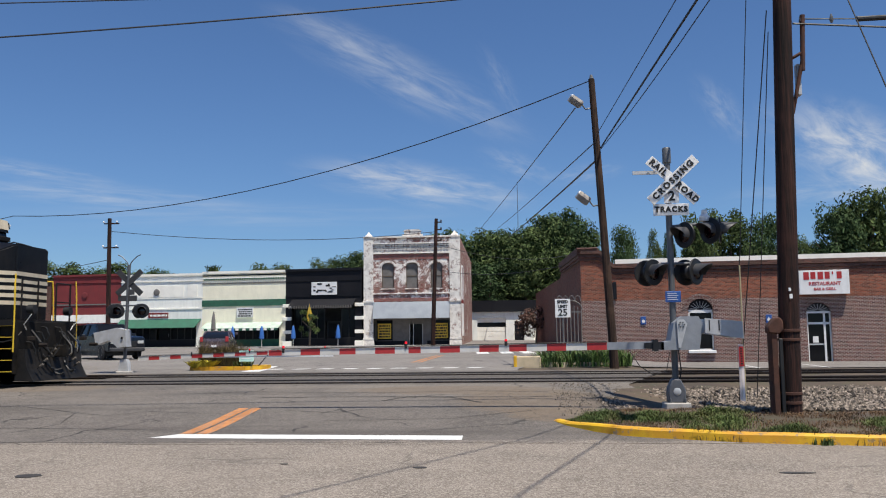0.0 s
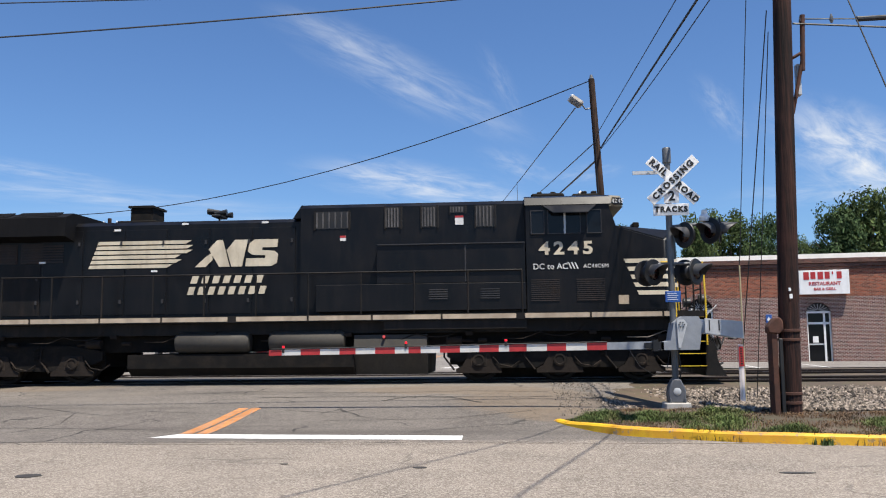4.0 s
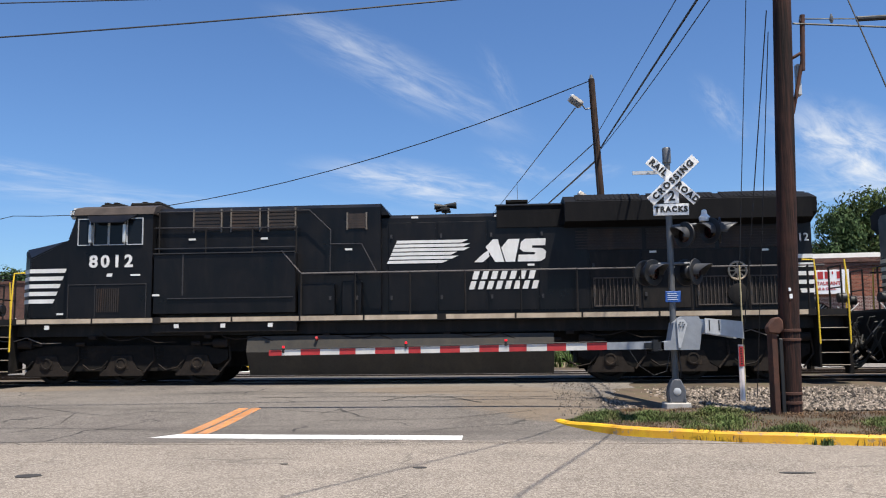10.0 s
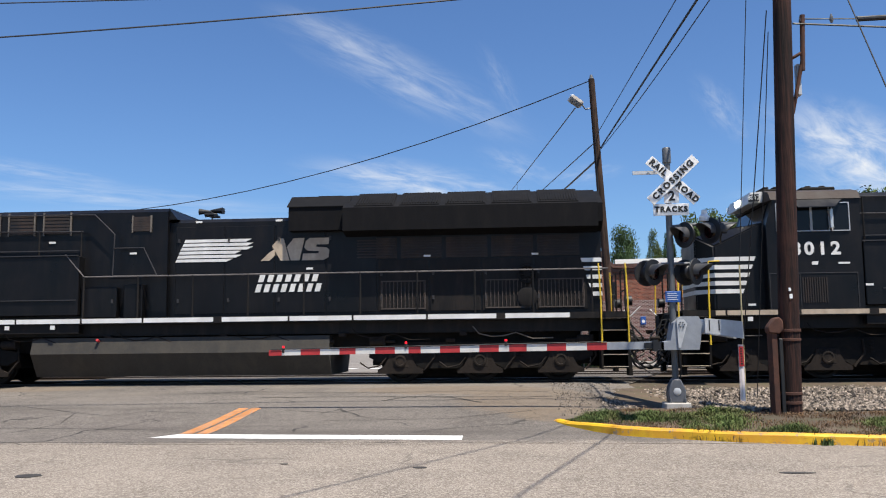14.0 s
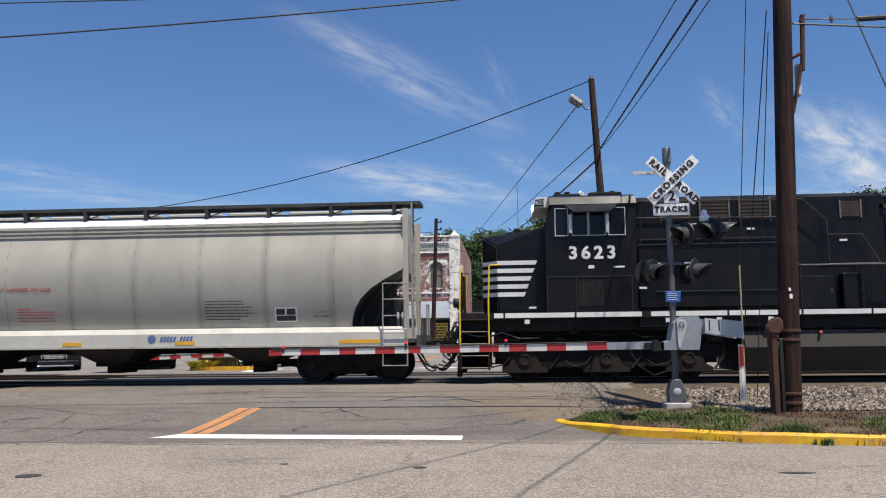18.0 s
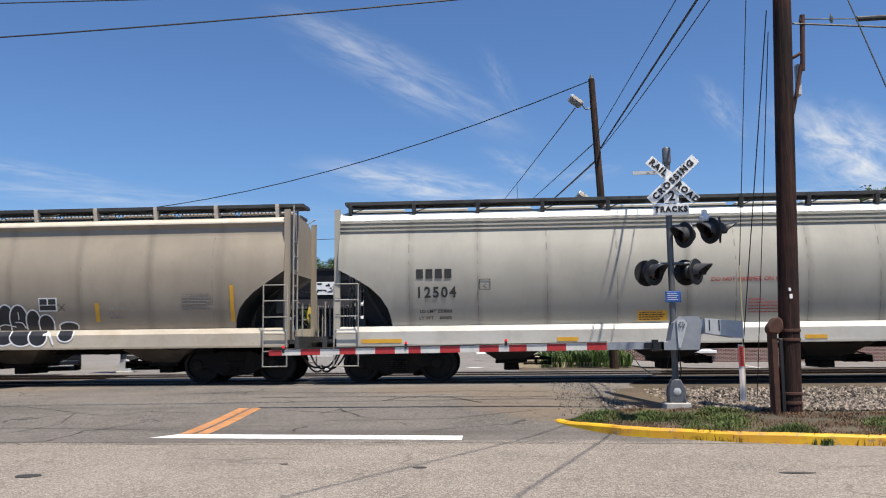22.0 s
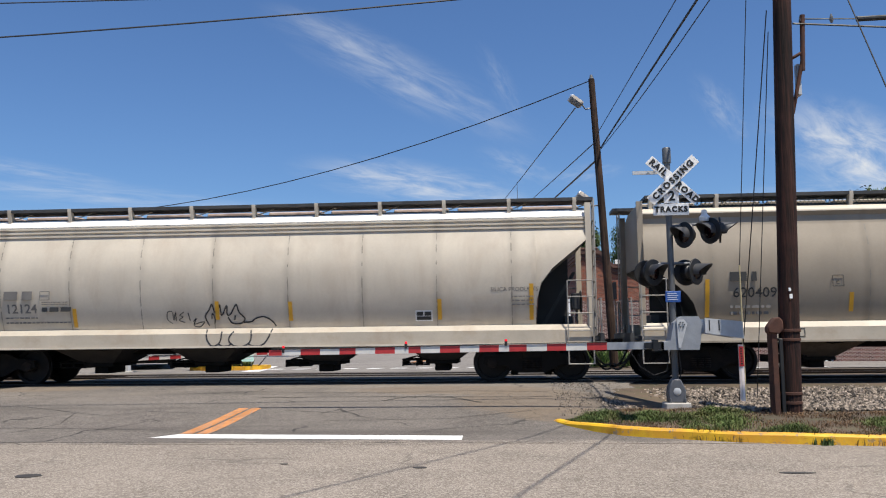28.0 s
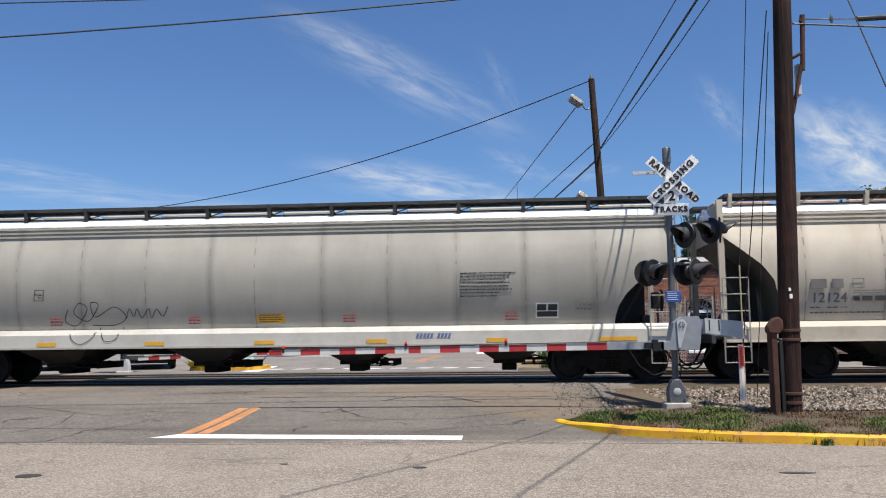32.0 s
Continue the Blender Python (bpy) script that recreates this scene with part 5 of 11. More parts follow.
# iron gate beside the brick wall
gt = thing("iron_gate", "black wrought-iron gate with an arched top", "gate", (2.9, 47.6, 0.1))
for i in range(8):
    part("bar", one(rod, (i * 0.2, 0, 0.0), (i * 0.2, 0, 3.1 + 0.25 * math.sin(i / 7 * math.pi)), 0.03, 6), M["board"], gt)
for z in (0.3, 2.9):
    part("rail_bar", one(box, -0.05, 1.45, -0.02, 0.02, z, z + 0.06), M["board"], gt)
part("arch", one(tube, [(0.7 + 0.75 * math.cos(math.pi * i / 10), 0, 3.1 + 0.5 * math.sin(math.pi * i / 10)) for i in range(11)], 0.035, 6), M["board"], gt)
for i in range(4):
    part("hoop", one(tube, [(0.2 + i * 0.34 + 0.15 * math.cos(math.pi * k / 8), 0, 3.55 + 0.3 * math.sin(math.pi * k / 8)) for k in range(9)], 0.022, 5), M["board"], gt)

# speed limit sign
sp = thing("speed_limit_sign", "white speed limit sign on a steel post", "road sign", (3.05, 44.5, 0.45))
part("post", one(box, -0.03, 0.03, -0.02, 0.02, -0.2, 2.3), M["galv"], sp)
pl = part("plate", one(box, -0.40, 0.40, -0.06, -0.02, 2.20, 3.18, 0.01), M["white"], sp)
for words, z, sz in (("SPEED", 3.02, 0.21), ("LIMIT", 2.78, 0.21), ("25", 2.45, 0.50)):
    text_part(words, sz, M["letter_black"], sp, pose(0, -0.066, z) @ FRONT, "sign_lettering", 0.012)

# garage building beyond the side street
gb = thing("garage_building", "low pale garage building with white roller doors", "building", (-5.5, 96.5, 1.35), 3)
bm = bmesh.new()
wall_cells(bm, 0, 16, -0.4, 4.2, 0, 0.3, [(2.3, 5.6, 0.0, 2.6), (6.6, 7.7, 0.0, 2.2), (8.8, 12.2, 0.0, 2.6)])
part("front_wall", bm, M["offwhite"], gb)
for a in (2.3, 8.8):
    for i in range(5):
        part("roller_door_panel", one(box, a, a + 3.3, 0.18, 0.22 + 0.004 * (i % 2), i * 0.52, i * 0.52 + 0.5), M["glass"] if i == 3 else M["coping"], gb)
part("side_door", one(box, 6.6, 7.7, 0.18, 0.24, 0.0, 2.2), M["dark_front"], gb)
part("fascia", one(box, -0.2, 16.2, -0.3, 0.3, 3.3, 4.6), M["dark_front"], gb, "dark fascia band")
for nm, q in (("side_wall", (0, 0.3, 0.3, 9)), ("side_wall", (15.7, 16, 0.3, 9)), ("back_wall", (0.3, 15.7, 8.7, 9))):
    part(nm, one(box, *q, -0.4, 4.2), M["offwhite"], gb)
part("roof", one(box, 0, 16, 0, 9, 4.2, 4.35), M["roofing"], gb)


# ---- poles ----
def utility_pole(name, label, base, top, r0, r1, mat_):
    p = thing(name, label, "utility pole", (base[0], base[1], base[2]))
    d = Vector(top) - Vector(base)
    bm = bmesh.new()
    n = 7
    tube(bm, [d * (i / n) - Vector((0, 0, 0.3 if i == 0 else 0)) for i in range(n + 1)], [r0 + (r1 - r0) * i / n for i in range(n + 1)], 16)
    part("pole_shaft", bm, mat_, p)
    return p


near_pole = utility_pole("utility_pole", "dark creosoted wooden utility pole with rusty steel bands", (4.98, 15.29, 0.12), (5.37, 15.29, 12.2), 0.185, 0.145, M["pole"])
for z in (0.30, 0.46, 1.40, 1.56):
    part("steel_band", one(lathe, [(0.192, z - 0.025), (0.200, z - 0.02), (0.200, z + 0.02), (0.192, z + 0.025)], 16, (0.03 * z, 0, 0)), M["rust"], near_pole, "rusty steel band")
bm = bmesh.new()
prism(bm, [(-0.325, -0.10), (-0.300, -0.155), (-0.215, -0.155), (-0.19, -0.10), (-0.19, 0.05), (-0.325, 0.05)], "z", -0.25, 1.55)
part("cable_conduit", bm, M["rust"], near_pole, "rust-brown cable conduit")
# black strip put in for the dark recess between conduit and pole
part("conduit_shield", one(box, -0.185, -0.12, -0.17, -0.13, -0.2, 1.42, 0.01), M["black_paint"], near_pole)
bm = bmesh.new()
prism(bm, [(-0.36, 1.52), (-0.17, 1.50), (-0.10, 1.58), (-0.10, 1.72), (-0.16, 1.80), (-0.25, 1.78), (-0.37, 1.62)], "y", -0.19, 0.04)
bmesh.ops.bevel(bm, geom=list(bm.edges), offset=0.02, segments=1, affect="EDGES")
part("conduit_hood", bm, M["rust"], near_pole, "rounded rusty conduit hood")
bm = bmesh.new()
rod(bm, (0.55, 0, 6.30), (0.60, 0, 7.35), 0.045, 10)
rod(bm, (0.33, 0, 5.5), (0.58, 0, 6.60), 0.035, 8)
rod(bm, (0.30, 0, 6.5), (0.58, 0, 6.65), 0.03, 8)
part("service_bracket", bm, M["rust"], near_pole, "rusty service mast bracket")
part("meter_box", one(box, 0.45, 0.54, 0.05, 0.17, 5.85, 6.45, 0.02), M["alu_paint"], near_pole, "small grey cable box")
bm = bmesh.new()
tube(bm, [(0.40, 0.02, 7.3), (0.28, 0.05, 7.1), (0.33, 0.05, 6.3), (0.30, 0.05, 5.4), (0.33, 0.05, 5.0), (0.24, 0.05, 4.8), (0.2, 0.05, 5.3)], 0.018, 6)
tube(bm, [(0.22, -0.05, 8.0), (0.26, -0.05, 6.5), (0.25, -0.05, 5.2)], 0.014, 6)
part("loose_cable", bm, M["wire"], near_pole)
part("pole_tag", one(box, 0.02, 0.06, -0.19, -0.18, 2.25, 2.31), M["white"], near_pole)
part("pole_tag", one(box, 0.03, 0.08, -0.19, -0.18, 2.12, 2.20), M["white"], near_pole)

lamp_pole = utility_pole("lamp_pole", "weathered wooden pole carrying two floodlights", (3.86, 30.2, 0.42), (3.34, 30.2, 11.05), 0.16, 0.115, M["pole_grey"])


def floodlight(p, x, z, s):
    bm = bmesh.new()
    tube(bm, [(x, 0, z), (x - 0.30, -0.05, z - 0.05), (x - 0.42, -0.05, z + 0.12)], 0.03, 8)
    part("lamp_arm", bm, M["galv"], p)
    bm = bmesh.new()
    m = Matrix.Translation((x - 0.62, -0.08, z + 0.22)) @ Euler((radians(25), radians(38), 0)).to_matrix().to_4x4()
    vs = box(bm, -0.28, 0.22, -0.2, 0.2, -0.14, 0.14, 0.05)
    bm.transform(m)
    part("lamp_head", bm, M["lamp_rust"], p, "weathered floodlight head")
    bm = bmesh.new()
    box(bm, -0.30, -0.26, -0.17, 0.17, -0.12, 0.12)
    bm.transform(m)
    part("lamp_glass", bm, M["white"], p)


floodlight(lamp_pole, -0.47, 9.55, 1)
floodlight(lamp_pole, -0.30, 5.95, 1)
bm = bmesh.new()
lathe(bm, [(0.06, 10.6), (0.09, 10.65), (0.04, 10.8)], 8, (-0.52, 0, 0))
part("pole_cap", bm, M["galv"], lamp_pole)
bm = bmesh.new()
tube(bm, [(-0.38, -0.14, 5.9), (-0.43, -0.13, 7.0), (-0.47, -0.13, 8.6)], 0.015, 5)
part("loose_cable", bm, M["wire"], lamp_pole)

far_pole = utility_pole("utility_pole", "dark wooden utility pole beside the square", (-25.75, 52.7, 0.8), (-25.9, 52.7, 9.75), 0.16, 0.12, M["pole"])
for z, s in ((8.6, 1), (7.0, 1)):
    part("cross_arm", one(box, -0.5, 0.5, -0.05, 0.05, z - 0.04, z + 0.04), M["pole"], far_pole)
    for dx in (-0.45, 0.45):
        part("insulator", one(lathe, [(0.03, 0), (0.06, 0.06), (0.03, 0.14)], 8, (dx - 0.1, 0, z + 0.04)), M["white"], far_pole)
town_pole = utility_pole("utility_pole", "dark wooden utility pole before the two-storey building", (-5.22, 60.2, 1.1), (-4.88, 60.2, 10.35), 0.17, 0.12, M["pole"])
for z in (8.95, 8.4, 7.6):
    part("insulator_arm", one(box, 0.2, 0.75, -0.04, 0.04, z, z + 0.08), M["pole"], town_pole)
    part("insulator", one(lathe, [(0.03, 0), (0.07, 0.06), (0.03, 0.15)], 8, (0.68, 0, z + 0.08)), M["wire"], town_pole)
mast = thing("radio_mast", "thin grey radio mast far behind the trees", "mast", (2.5, 140, 1))
part("mast_tube", one(rod, (0, 0, -1), (0, 0, 27), 0.10, 6, 0.04), M["galv"], mast)


# ---- overhead cables ----
def cable(name, a, b, sag, r, n=14, label="thin black overhead cable"):
    bm = bmesh.new()
    a, b = Vector(a), Vector(b)
    pts = []
    for i in range(n + 1):
        t = i / n
        pts.append(a.lerp(b, t) - Vector((0, 0, sag * 4 * t * (1 - t))))
    tube(bm, pts, r, 5)
    return solid(name, bm, M["wire"], label, "cable", group="overhead cables")


cable("overhead_cable", (-34, 13.97, 7.3), (5.24, 15.3, 8.44), 0.60, 0.016)
cable("overhead_cable", (-34, 13.7, 8.1), (5.25, 15.3, 8.12), 0.03, 0.012)
cable("overhead_cable", (3.36, 30.2, 11.03), (-26.6, 43.0, 8.50), 1.40, 0.020)
cable("overhead_cable", (-26.6, 43.0, 8.49), (-60, 57, 7.8), 0.6, 0.020)
cable("overhead_cable", (3.60, 30.2, 8.47), (4.33, 12.55, 8.65), 0.0, 0.028, 8, label="thick black overhead cable")
cable("overhead_cable", (3.52, 30.2, 9.04), (4.33, 12.55, 9.39), 0.0, 0.013, 8)
cable("overhead_cable", (3.62, 30.2, 8.44), (4.70, 13.62, 8.90), 0.16, 0.013, 8)
cable("overhead_cable", (4.33, 12.55, 8.70), (-2.2, -9.6, 9.0), 0.0, 0.017, 8, label="thick black overhead cable")
cable("overhead_cable", (4.33, 12.55, 9.39), (5.30, 15.25, 11.3), 0.0, 0.016, 4)
cable("overhead_cable", (4.70, 13.62, 8.90), (5.28, 15.25, 10.0), 0.0, 0.016, 4)
sj = thing("splice_closure", "black cable splice closure slung between the cables", "splice closure", (4.33, 12.55, 8.66))
part("closure_body", one(lathe, [(0.03, -0.42), (0.13, -0.36), (0.15, 0.0), (0.13, 0.36), (0.03, 0.42)], 12, (0, 0, 0), "y"), M["wire"], sj)
part("hanger_strap", one(rod, (0, 0, 0.05), (0, 0, 0.74), 0.02, 6), M["galv"], sj)
cable("overhead_cable", (2.72, 30.12, 9.97), (-2.61, 94.3, 14.05), 0.1, 0.022)
cable("overhead_cable", (3.45, 30.2, 8.73), (-0.68, 94.4, 14.03), 0.1, 0.022)
cable("overhead_cable", (3.46, 30.2, 8.04), (0.58, 94.6, 13.05), 0.1, 0.040, label="thick black overhead cable")
cable("overhead_cable", (5.28, 15.3, 9.7), (-6.1, -6.0, 9.1), 0.0, 0.016, 8)
cable("overhead_cable", (5.57, 15.3, 7.40), (30, 15.6, 7.6), 0.25, 0.012)
cable("overhead_cable", (5.38, 15.25, 7.30), (30, 15.5, 7.3), 0.5, 0.018)
cable("overhead_cable", (5.33, 15.29, 10.9), (6.96, 13.42, 3.09), 0.0, 0.012)
cable("overhead_cable", (-4.88, 60.2, 9.4), (-25.9, 52.7, 8.9), 0.6, 0.02)
cable("overhead_cable", (-4.6, 60.2, 8.4), (6.0, 74, 8.9), 0.7, 0.02)
cable("overhead_cable", (-4.9, 60.2, 6.6), (3.2, 47.0, 5.6), 0.4, 0.018)
cable("overhead_cable", (-25.9, 52.7, 7.0), (-45, 58, 6.6), 0.6, 0.02)
cable("guy_wire", (4.95, 15.32, 7.6), (4.79, 17.85, 0.2), 0.0, 0.011, 3, "steel guy wire from the pole to the ground")
cable("guy_wire", (4.97, 15.35, 7.2), (5.17, 17.9, 0.3), 0.0, 0.009, 3, "steel guy wire from the pole to the ground")
cable("guy_wire", (4.86, 17.6, 3.0), (5.1, 16.5, 10.5), 0.0, 0.009, 3, "steel guy wire rising from its guard")
gg = thing("guy_guard", "pale yellow plastic guard on a guy wire", "guy guard", (4.86, 17.6, 0.2))
part("guard_tube", one(rod, (0, 0, 0), (0, 0, 2.85), 0.017, 8), M["guard_tan"], gg)
sb = thing("strain_insulator", "black splice sleeve on the service cable", "insulator", (6.55, 15.3, 7.36))
part("sleeve", one(rod, (0, 0, 0), (0.9, 0, 0.02), 0.05, 10), M["wire"], sb)
for i, x in enumerate((5.55, 6.1)):
    ins = thing("cable_clamp", "bright metal clamp on the service cable", "clamp", (x, 15.3, 7.36))
    part("clamp_body", one(lathe, [(0.02, -0.05), (0.04, 0.0), (0.03, 0.06), (0.01, 0.12)], 8), M["galv"], ins)

# cable marker post
mk = thing("cable_marker", "white marker post with a red warning label", "marker post", (4.76, 17.45, 0.18))
bm = bmesh.new()
prism(bm, [(-0.05, -0.02), (0.0, -0.035), (0.05, -0.02), (0.05, 0.0), (0.0, -0.012), (-0.05, 0.0)], "z", -0.05, 1.24)
part("post", bm, M["marker_white"], mk)
part("warning_label", one(box, -0.046, 0.046, -0.045, -0.036, 0.80, 1.20), M["red"], mk, "red warning label")
bm = bmesh.new()
for i in range(7):
    box(bm, -0.02, 0.02, -0.048, -0.045, 0.84 + i * 0.05, 0.87 + i * 0.05)
part("label_bars", bm, M["letter_black"], mk)


# ---- crossing signals ----
def lamp_unit(parent, at, turn, lit):
    """A round flashing light: black background, deep hood, red lens."""
    m = pose(*at, 0, 0, turn)
    bm = bmesh.new()
    lathe(bm, [(0.02, 0.02), (0.255, 0.02), (0.262, 0.0), (0.255, -0.015), (0.16, -0.02), (0.15, 0.0)], 24, axis="y")
    bm.transform(m)
    lu = part("lamp_background", bm, M["signal_black"], parent, "round black signal background")
    bm = bmesh.new()
    lathe(bm, [(0.05, 0.24), (0.13, 0.18), (0.15, 0.02)], 16, axis="y")
    bm.transform(m)
    part("lamp_housing", bm, M["signal_black"], lu)
    bm = bmesh.new()
    n = 14
    rows = []
    for i in range(n + 1):
        a = math.pi * (-0.12 + 1.24 * i / n)
        c, s = math.cos(a), math.sin(a)
        l = 0.14 + 0.20 * max(0, s)
        rows.append([bm.verts.new((r * c, y, r * s + dz)) for r, y, dz in ((0.16, -0.01, 0), (0.15, -l, -0.03 * l), (0.143, -l, -0.03 * l), (0.152, -0.01, 0))])
    for r0, r1 in zip(rows, rows[1:]):
        for j in range(3):
            bm.faces.new((r0[j], r0[j + 1], r1[j + 1], r1[j]))
    bmesh.ops.recalc_face_normals(bm, faces=bm.faces)
    bm.transform(m)
    part("lamp_hood", bm, M["hood_grey"], lu)
    bm = bmesh.new()
    lathe(bm, [(0.145, -0.005), (0.12, -0.03), (0.03, -0.045)], 16, axis="y")
    bm.transform(m)
    part("lens", bm, M["lamp_red"] if lit else M["lens_off"], lu)


def crossbuck(parent, at, turn, front_mat, words, back=False):
    m0 = pose(*at, 0, 0, turn)
    for k, (ang, off) in enumerate(((-43, 0.0), (43, -0.022))):
        bm = bmesh.new()
        box(bm, -0.62, 0.62, -0.010 + off, 0.010 + off, -0.103, 0.103, 0.004)
        m = m0 @ pose(0, 0, 0, 0, -ang, 0)
        bm.transform(m)
        bl = part("crossbuck_blade", bm, front_mat, parent, "white crossbuck blade")
        if words:
            if k == 0:
                text_part("RAIL", 0.165, M["letter_black"], bl, m @ pose(-0.38, off - 0.014, 0) @ FRONT, "sign_lettering", 0.009, 0, 0.98, "", 1.28)
                text_part("ROAD", 0.165, M["letter_black"], bl, m @ pose(0.37, off - 0.014, 0) @ FRONT, "sign_lettering", 0.009, 0, 0.98, "", 1.28)
            else:
                text_part("CROSSING", 0.165, M["letter_black"], bl, m @ pose(0, off - 0.014, 0) @ FRONT, "sign_lettering", 0.008, 0, 1.05, "", 1.36)


def striped_arm(parent, x0, x1, z0, z1, y, n, h0, h1, lamps, first_red=True):
    """A gate arm from tip (x0) to its root (x1), in red and white lengths."""
    arm = part("gate_arm", one(box, min(x0, x1) + 0.01, max(x0, x1) - 0.01, y + 0.004, y + 0.03, min(z0, z1) + 0.01, min(z0, z1) + 0.05), M["white"], parent, "red and white striped gate arm")
    cuts = n if isinstance(n, (list, tuple)) else [i / n for i in range(n + 1)]
    for i, (a, b) in enumerate(zip(cuts, cuts[1:])):
        xa, xb, za, zb = x0 + (x1 - x0) * a, x0 + (x1 - x0) * b, z0 + (z1 - z0) * a, z0 + (z1 - z0) * b
        ha, hb = h0 + (h1 - h0) * a, h0 + (h1 - h0) * b
        bm = bmesh.new()
        prism(bm, [(xa, za - ha / 2), (xb, zb - hb / 2), (xb, zb + hb / 2), (xa, za + ha / 2)], "y", y - 0.03, y + 0.03)
        part("arm_length", bm, M["red"] if (i % 2 == 0) == first_red else M["arm_white"], arm)
    for x, z, lit in lamps:
        bm = bmesh.new()
        rod(bm, (x, y - 0.02, z - 0.12), (x, y - 0.02, z - 0.03), 0.03, 10)
        lp = part("arm_lamp", bm, M["signal_black"], parent)
        bm = bmesh.new()
        lathe(bm, [(0.024, -0.025), (0.029, 0.0), (0.024, 0.025), (0.010, 0.032)], 12, (x, y - 0.02, z - 0.015))
        part("lens", bm, M["lamp_red"] if lit else M["lens_off"], lp, "lit red lamp" if lit else "")
    bm = bmesh.new()
    tube(bm, [(x0 + 0.05 * (1 if x1 > x0 else -1), y - 0.04, z0 + h0 / 2 + 0.02), (x1, y - 0.04, z1 + h1 / 2 + 0.015)], 0.010, 5)
    part("arm_cable", bm, M["wire"], arm)
    return arm


def near_signal():
    r = thing("crossing_signal", "galvanised crossing signal with crossbuck, lights and lowered gate", "crossing signal", (3.28, 16.65, 0.24))
    part("foundation", one(box, -0.24, 0.24, -0.22, 0.22, -0.3, 0.09, 0.02), M["concrete"], r)
    bm = bmesh.new()
    prism(bm, [(-0.16, 0.09), (0.16, 0.09), (0.17, 0.30), (0.13, 0.42), (0.075, 0.54), (-0.075, 0.54), (-0.13, 0.42), (-0.17, 0.30)], "y", -0.14, 0.14)
    bmesh.ops.bevel(bm, geom=list(bm.edges), offset=0.02, segments=1, affect="EDGES")
    part("junction_base", bm, M["base_grey"], r)
    part("base_cap", one(lathe, [(0.05, -0.155), (0.075, -0.145), (0.075, -0.135)], 12, (0, 0, 0.30), "y"), M["alu_paint"], r)
    for dx in (-0.14, 0.14):
        part("base_bolt", one(rod, (dx, -0.16, 0.09), (dx, -0.16, 0.17), 0.025, 6), M["galv"], r)
    part("mast", one(rod, (0, 0, 0.5), (0.0, 0, 4.92), 0.062, 14), M["galv"], r, "galvanised steel mast")
    bm = bmesh.new()
    lathe(bm, [(0.085, 4.80), (0.085, 5.08), (0.07, 5.11), (0.03, 5.12)], 14, (0.0, 0, 0))
    part("mast_cap", bm, M["galv"], r)
    crossbuck(r, (0.08, -0.12, 4.43), 0, M["white"], True)
    part("side_blade", one(box, -0.68, -0.02, -0.02, 0.02, 4.58, 4.65), M["alu_paint"], r, "edge-on sign blade bracket")
    part("count_plate", one(box, -0.10, 0.19, -0.10, -0.085, 3.98, 4.28), M["white"], r)
    text_part("2", 0.26, M["letter_black"], r, pose(0.05, -0.104, 4.11) @ FRONT, "sign_lettering", 0.008)
    part("tracks_plate", one(box, -0.32, 0.37, -0.12, -0.10, 3.73, 3.96, 0.004), M["white"], r)
    text_part("TRACKS", 0.15, M["letter_black"], r, pose(0.025, -0.124, 3.845) @ FRONT, "sign_lettering", 0.008, 0, 1.0, "", 1.22)
    # upper lights look along the street, lower lights across it
    bm = bmesh.new()
    rod(bm, (0, 0, 3.52), (0.95, 0.0, 3.58), 0.03, 8)
    part("light_arm", bm, M["galv"], r)
    lamp_unit(r, (0.27, -0.08, 3.34), -56, False)
    lamp_unit(r, (0.79, -0.02, 3.42), -56, False)
    lamp_unit(r, (0.99, 0.05, 3.44), 78, False)
    bm = bmesh.new()
    rod(bm, (-0.42, -0.02, 2.78), (0.48, -0.02, 2.78), 0.03, 8)
    part("light_arm", bm, M["galv"], r)
    lamp_unit(r, (-0.36, -0.10, 2.61), 36, False)
    lamp_unit(r, (-0.46, 0.10, 2.61), 195, False)
    lamp_unit(r, (0.46, -0.10, 2.61), 48, False)
    lamp_unit(r, (0.30, 0.10, 2.61), 200, False)
    bm = bmesh.new()
    lathe(bm, [(0.10, 3.62), (0.11, 3.70), (0.06, 3.76), (0.05, 3.84), (0.01, 3.86)], 14, (0.70, 0.05, 0))
    part("bell", bm, M["white"], r, "white crossing bell")
    part("notice_plate", one(box, -0.15, 0.15, -0.10, -0.085, 2.02, 2.24, 0.01), M["blue_sign"], r, "blue emergency notice plate")
    for i in range(4):
        part("notice_line", one(box, -0.11, 0.09 - 0.02 * (i % 2), -0.106, -0.10, 2.065 + i * 0.04, 2.08 + i * 0.04), M["stencil_white"], r)
    # gate mechanism with counterweight arms
    bm = bmesh.new()
    prism(bm, [(-0.30, 1.10), (0.42, 1.10), (0.50, 1.60), (0.42, 1.74), (0.10, 1.74), (-0.05, 1.62), (-0.12, 1.28), (-0.30, 1.24)], "y", -0.30, 0.18)
    mech = part("gate_mechanism", bm, M["mech_grey"], r, "grey gate mechanism housing")
    bm = bmesh.new()
    prism(bm, [(0.0, 1.68), (0.14, 1.68), (0.20, 1.60), (0.06, 1.14), (0.02, 1.14)], "y", -0.335, -0.30)
    part("gate_arm_hub", bm, M["alu_paint"], mech)
    for i in range(6):
        a = i * math.pi / 3
        part("hub_bolt", one(rod, (0.09 + 0.05 * math.cos(a), -0.36, 1.58 + 0.05 * math.sin(a)), (0.09 + 0.05 * math.cos(a), -0.33, 1.58 + 0.05 * math.sin(a)), 0.012, 6), M["signal_black"], mech)
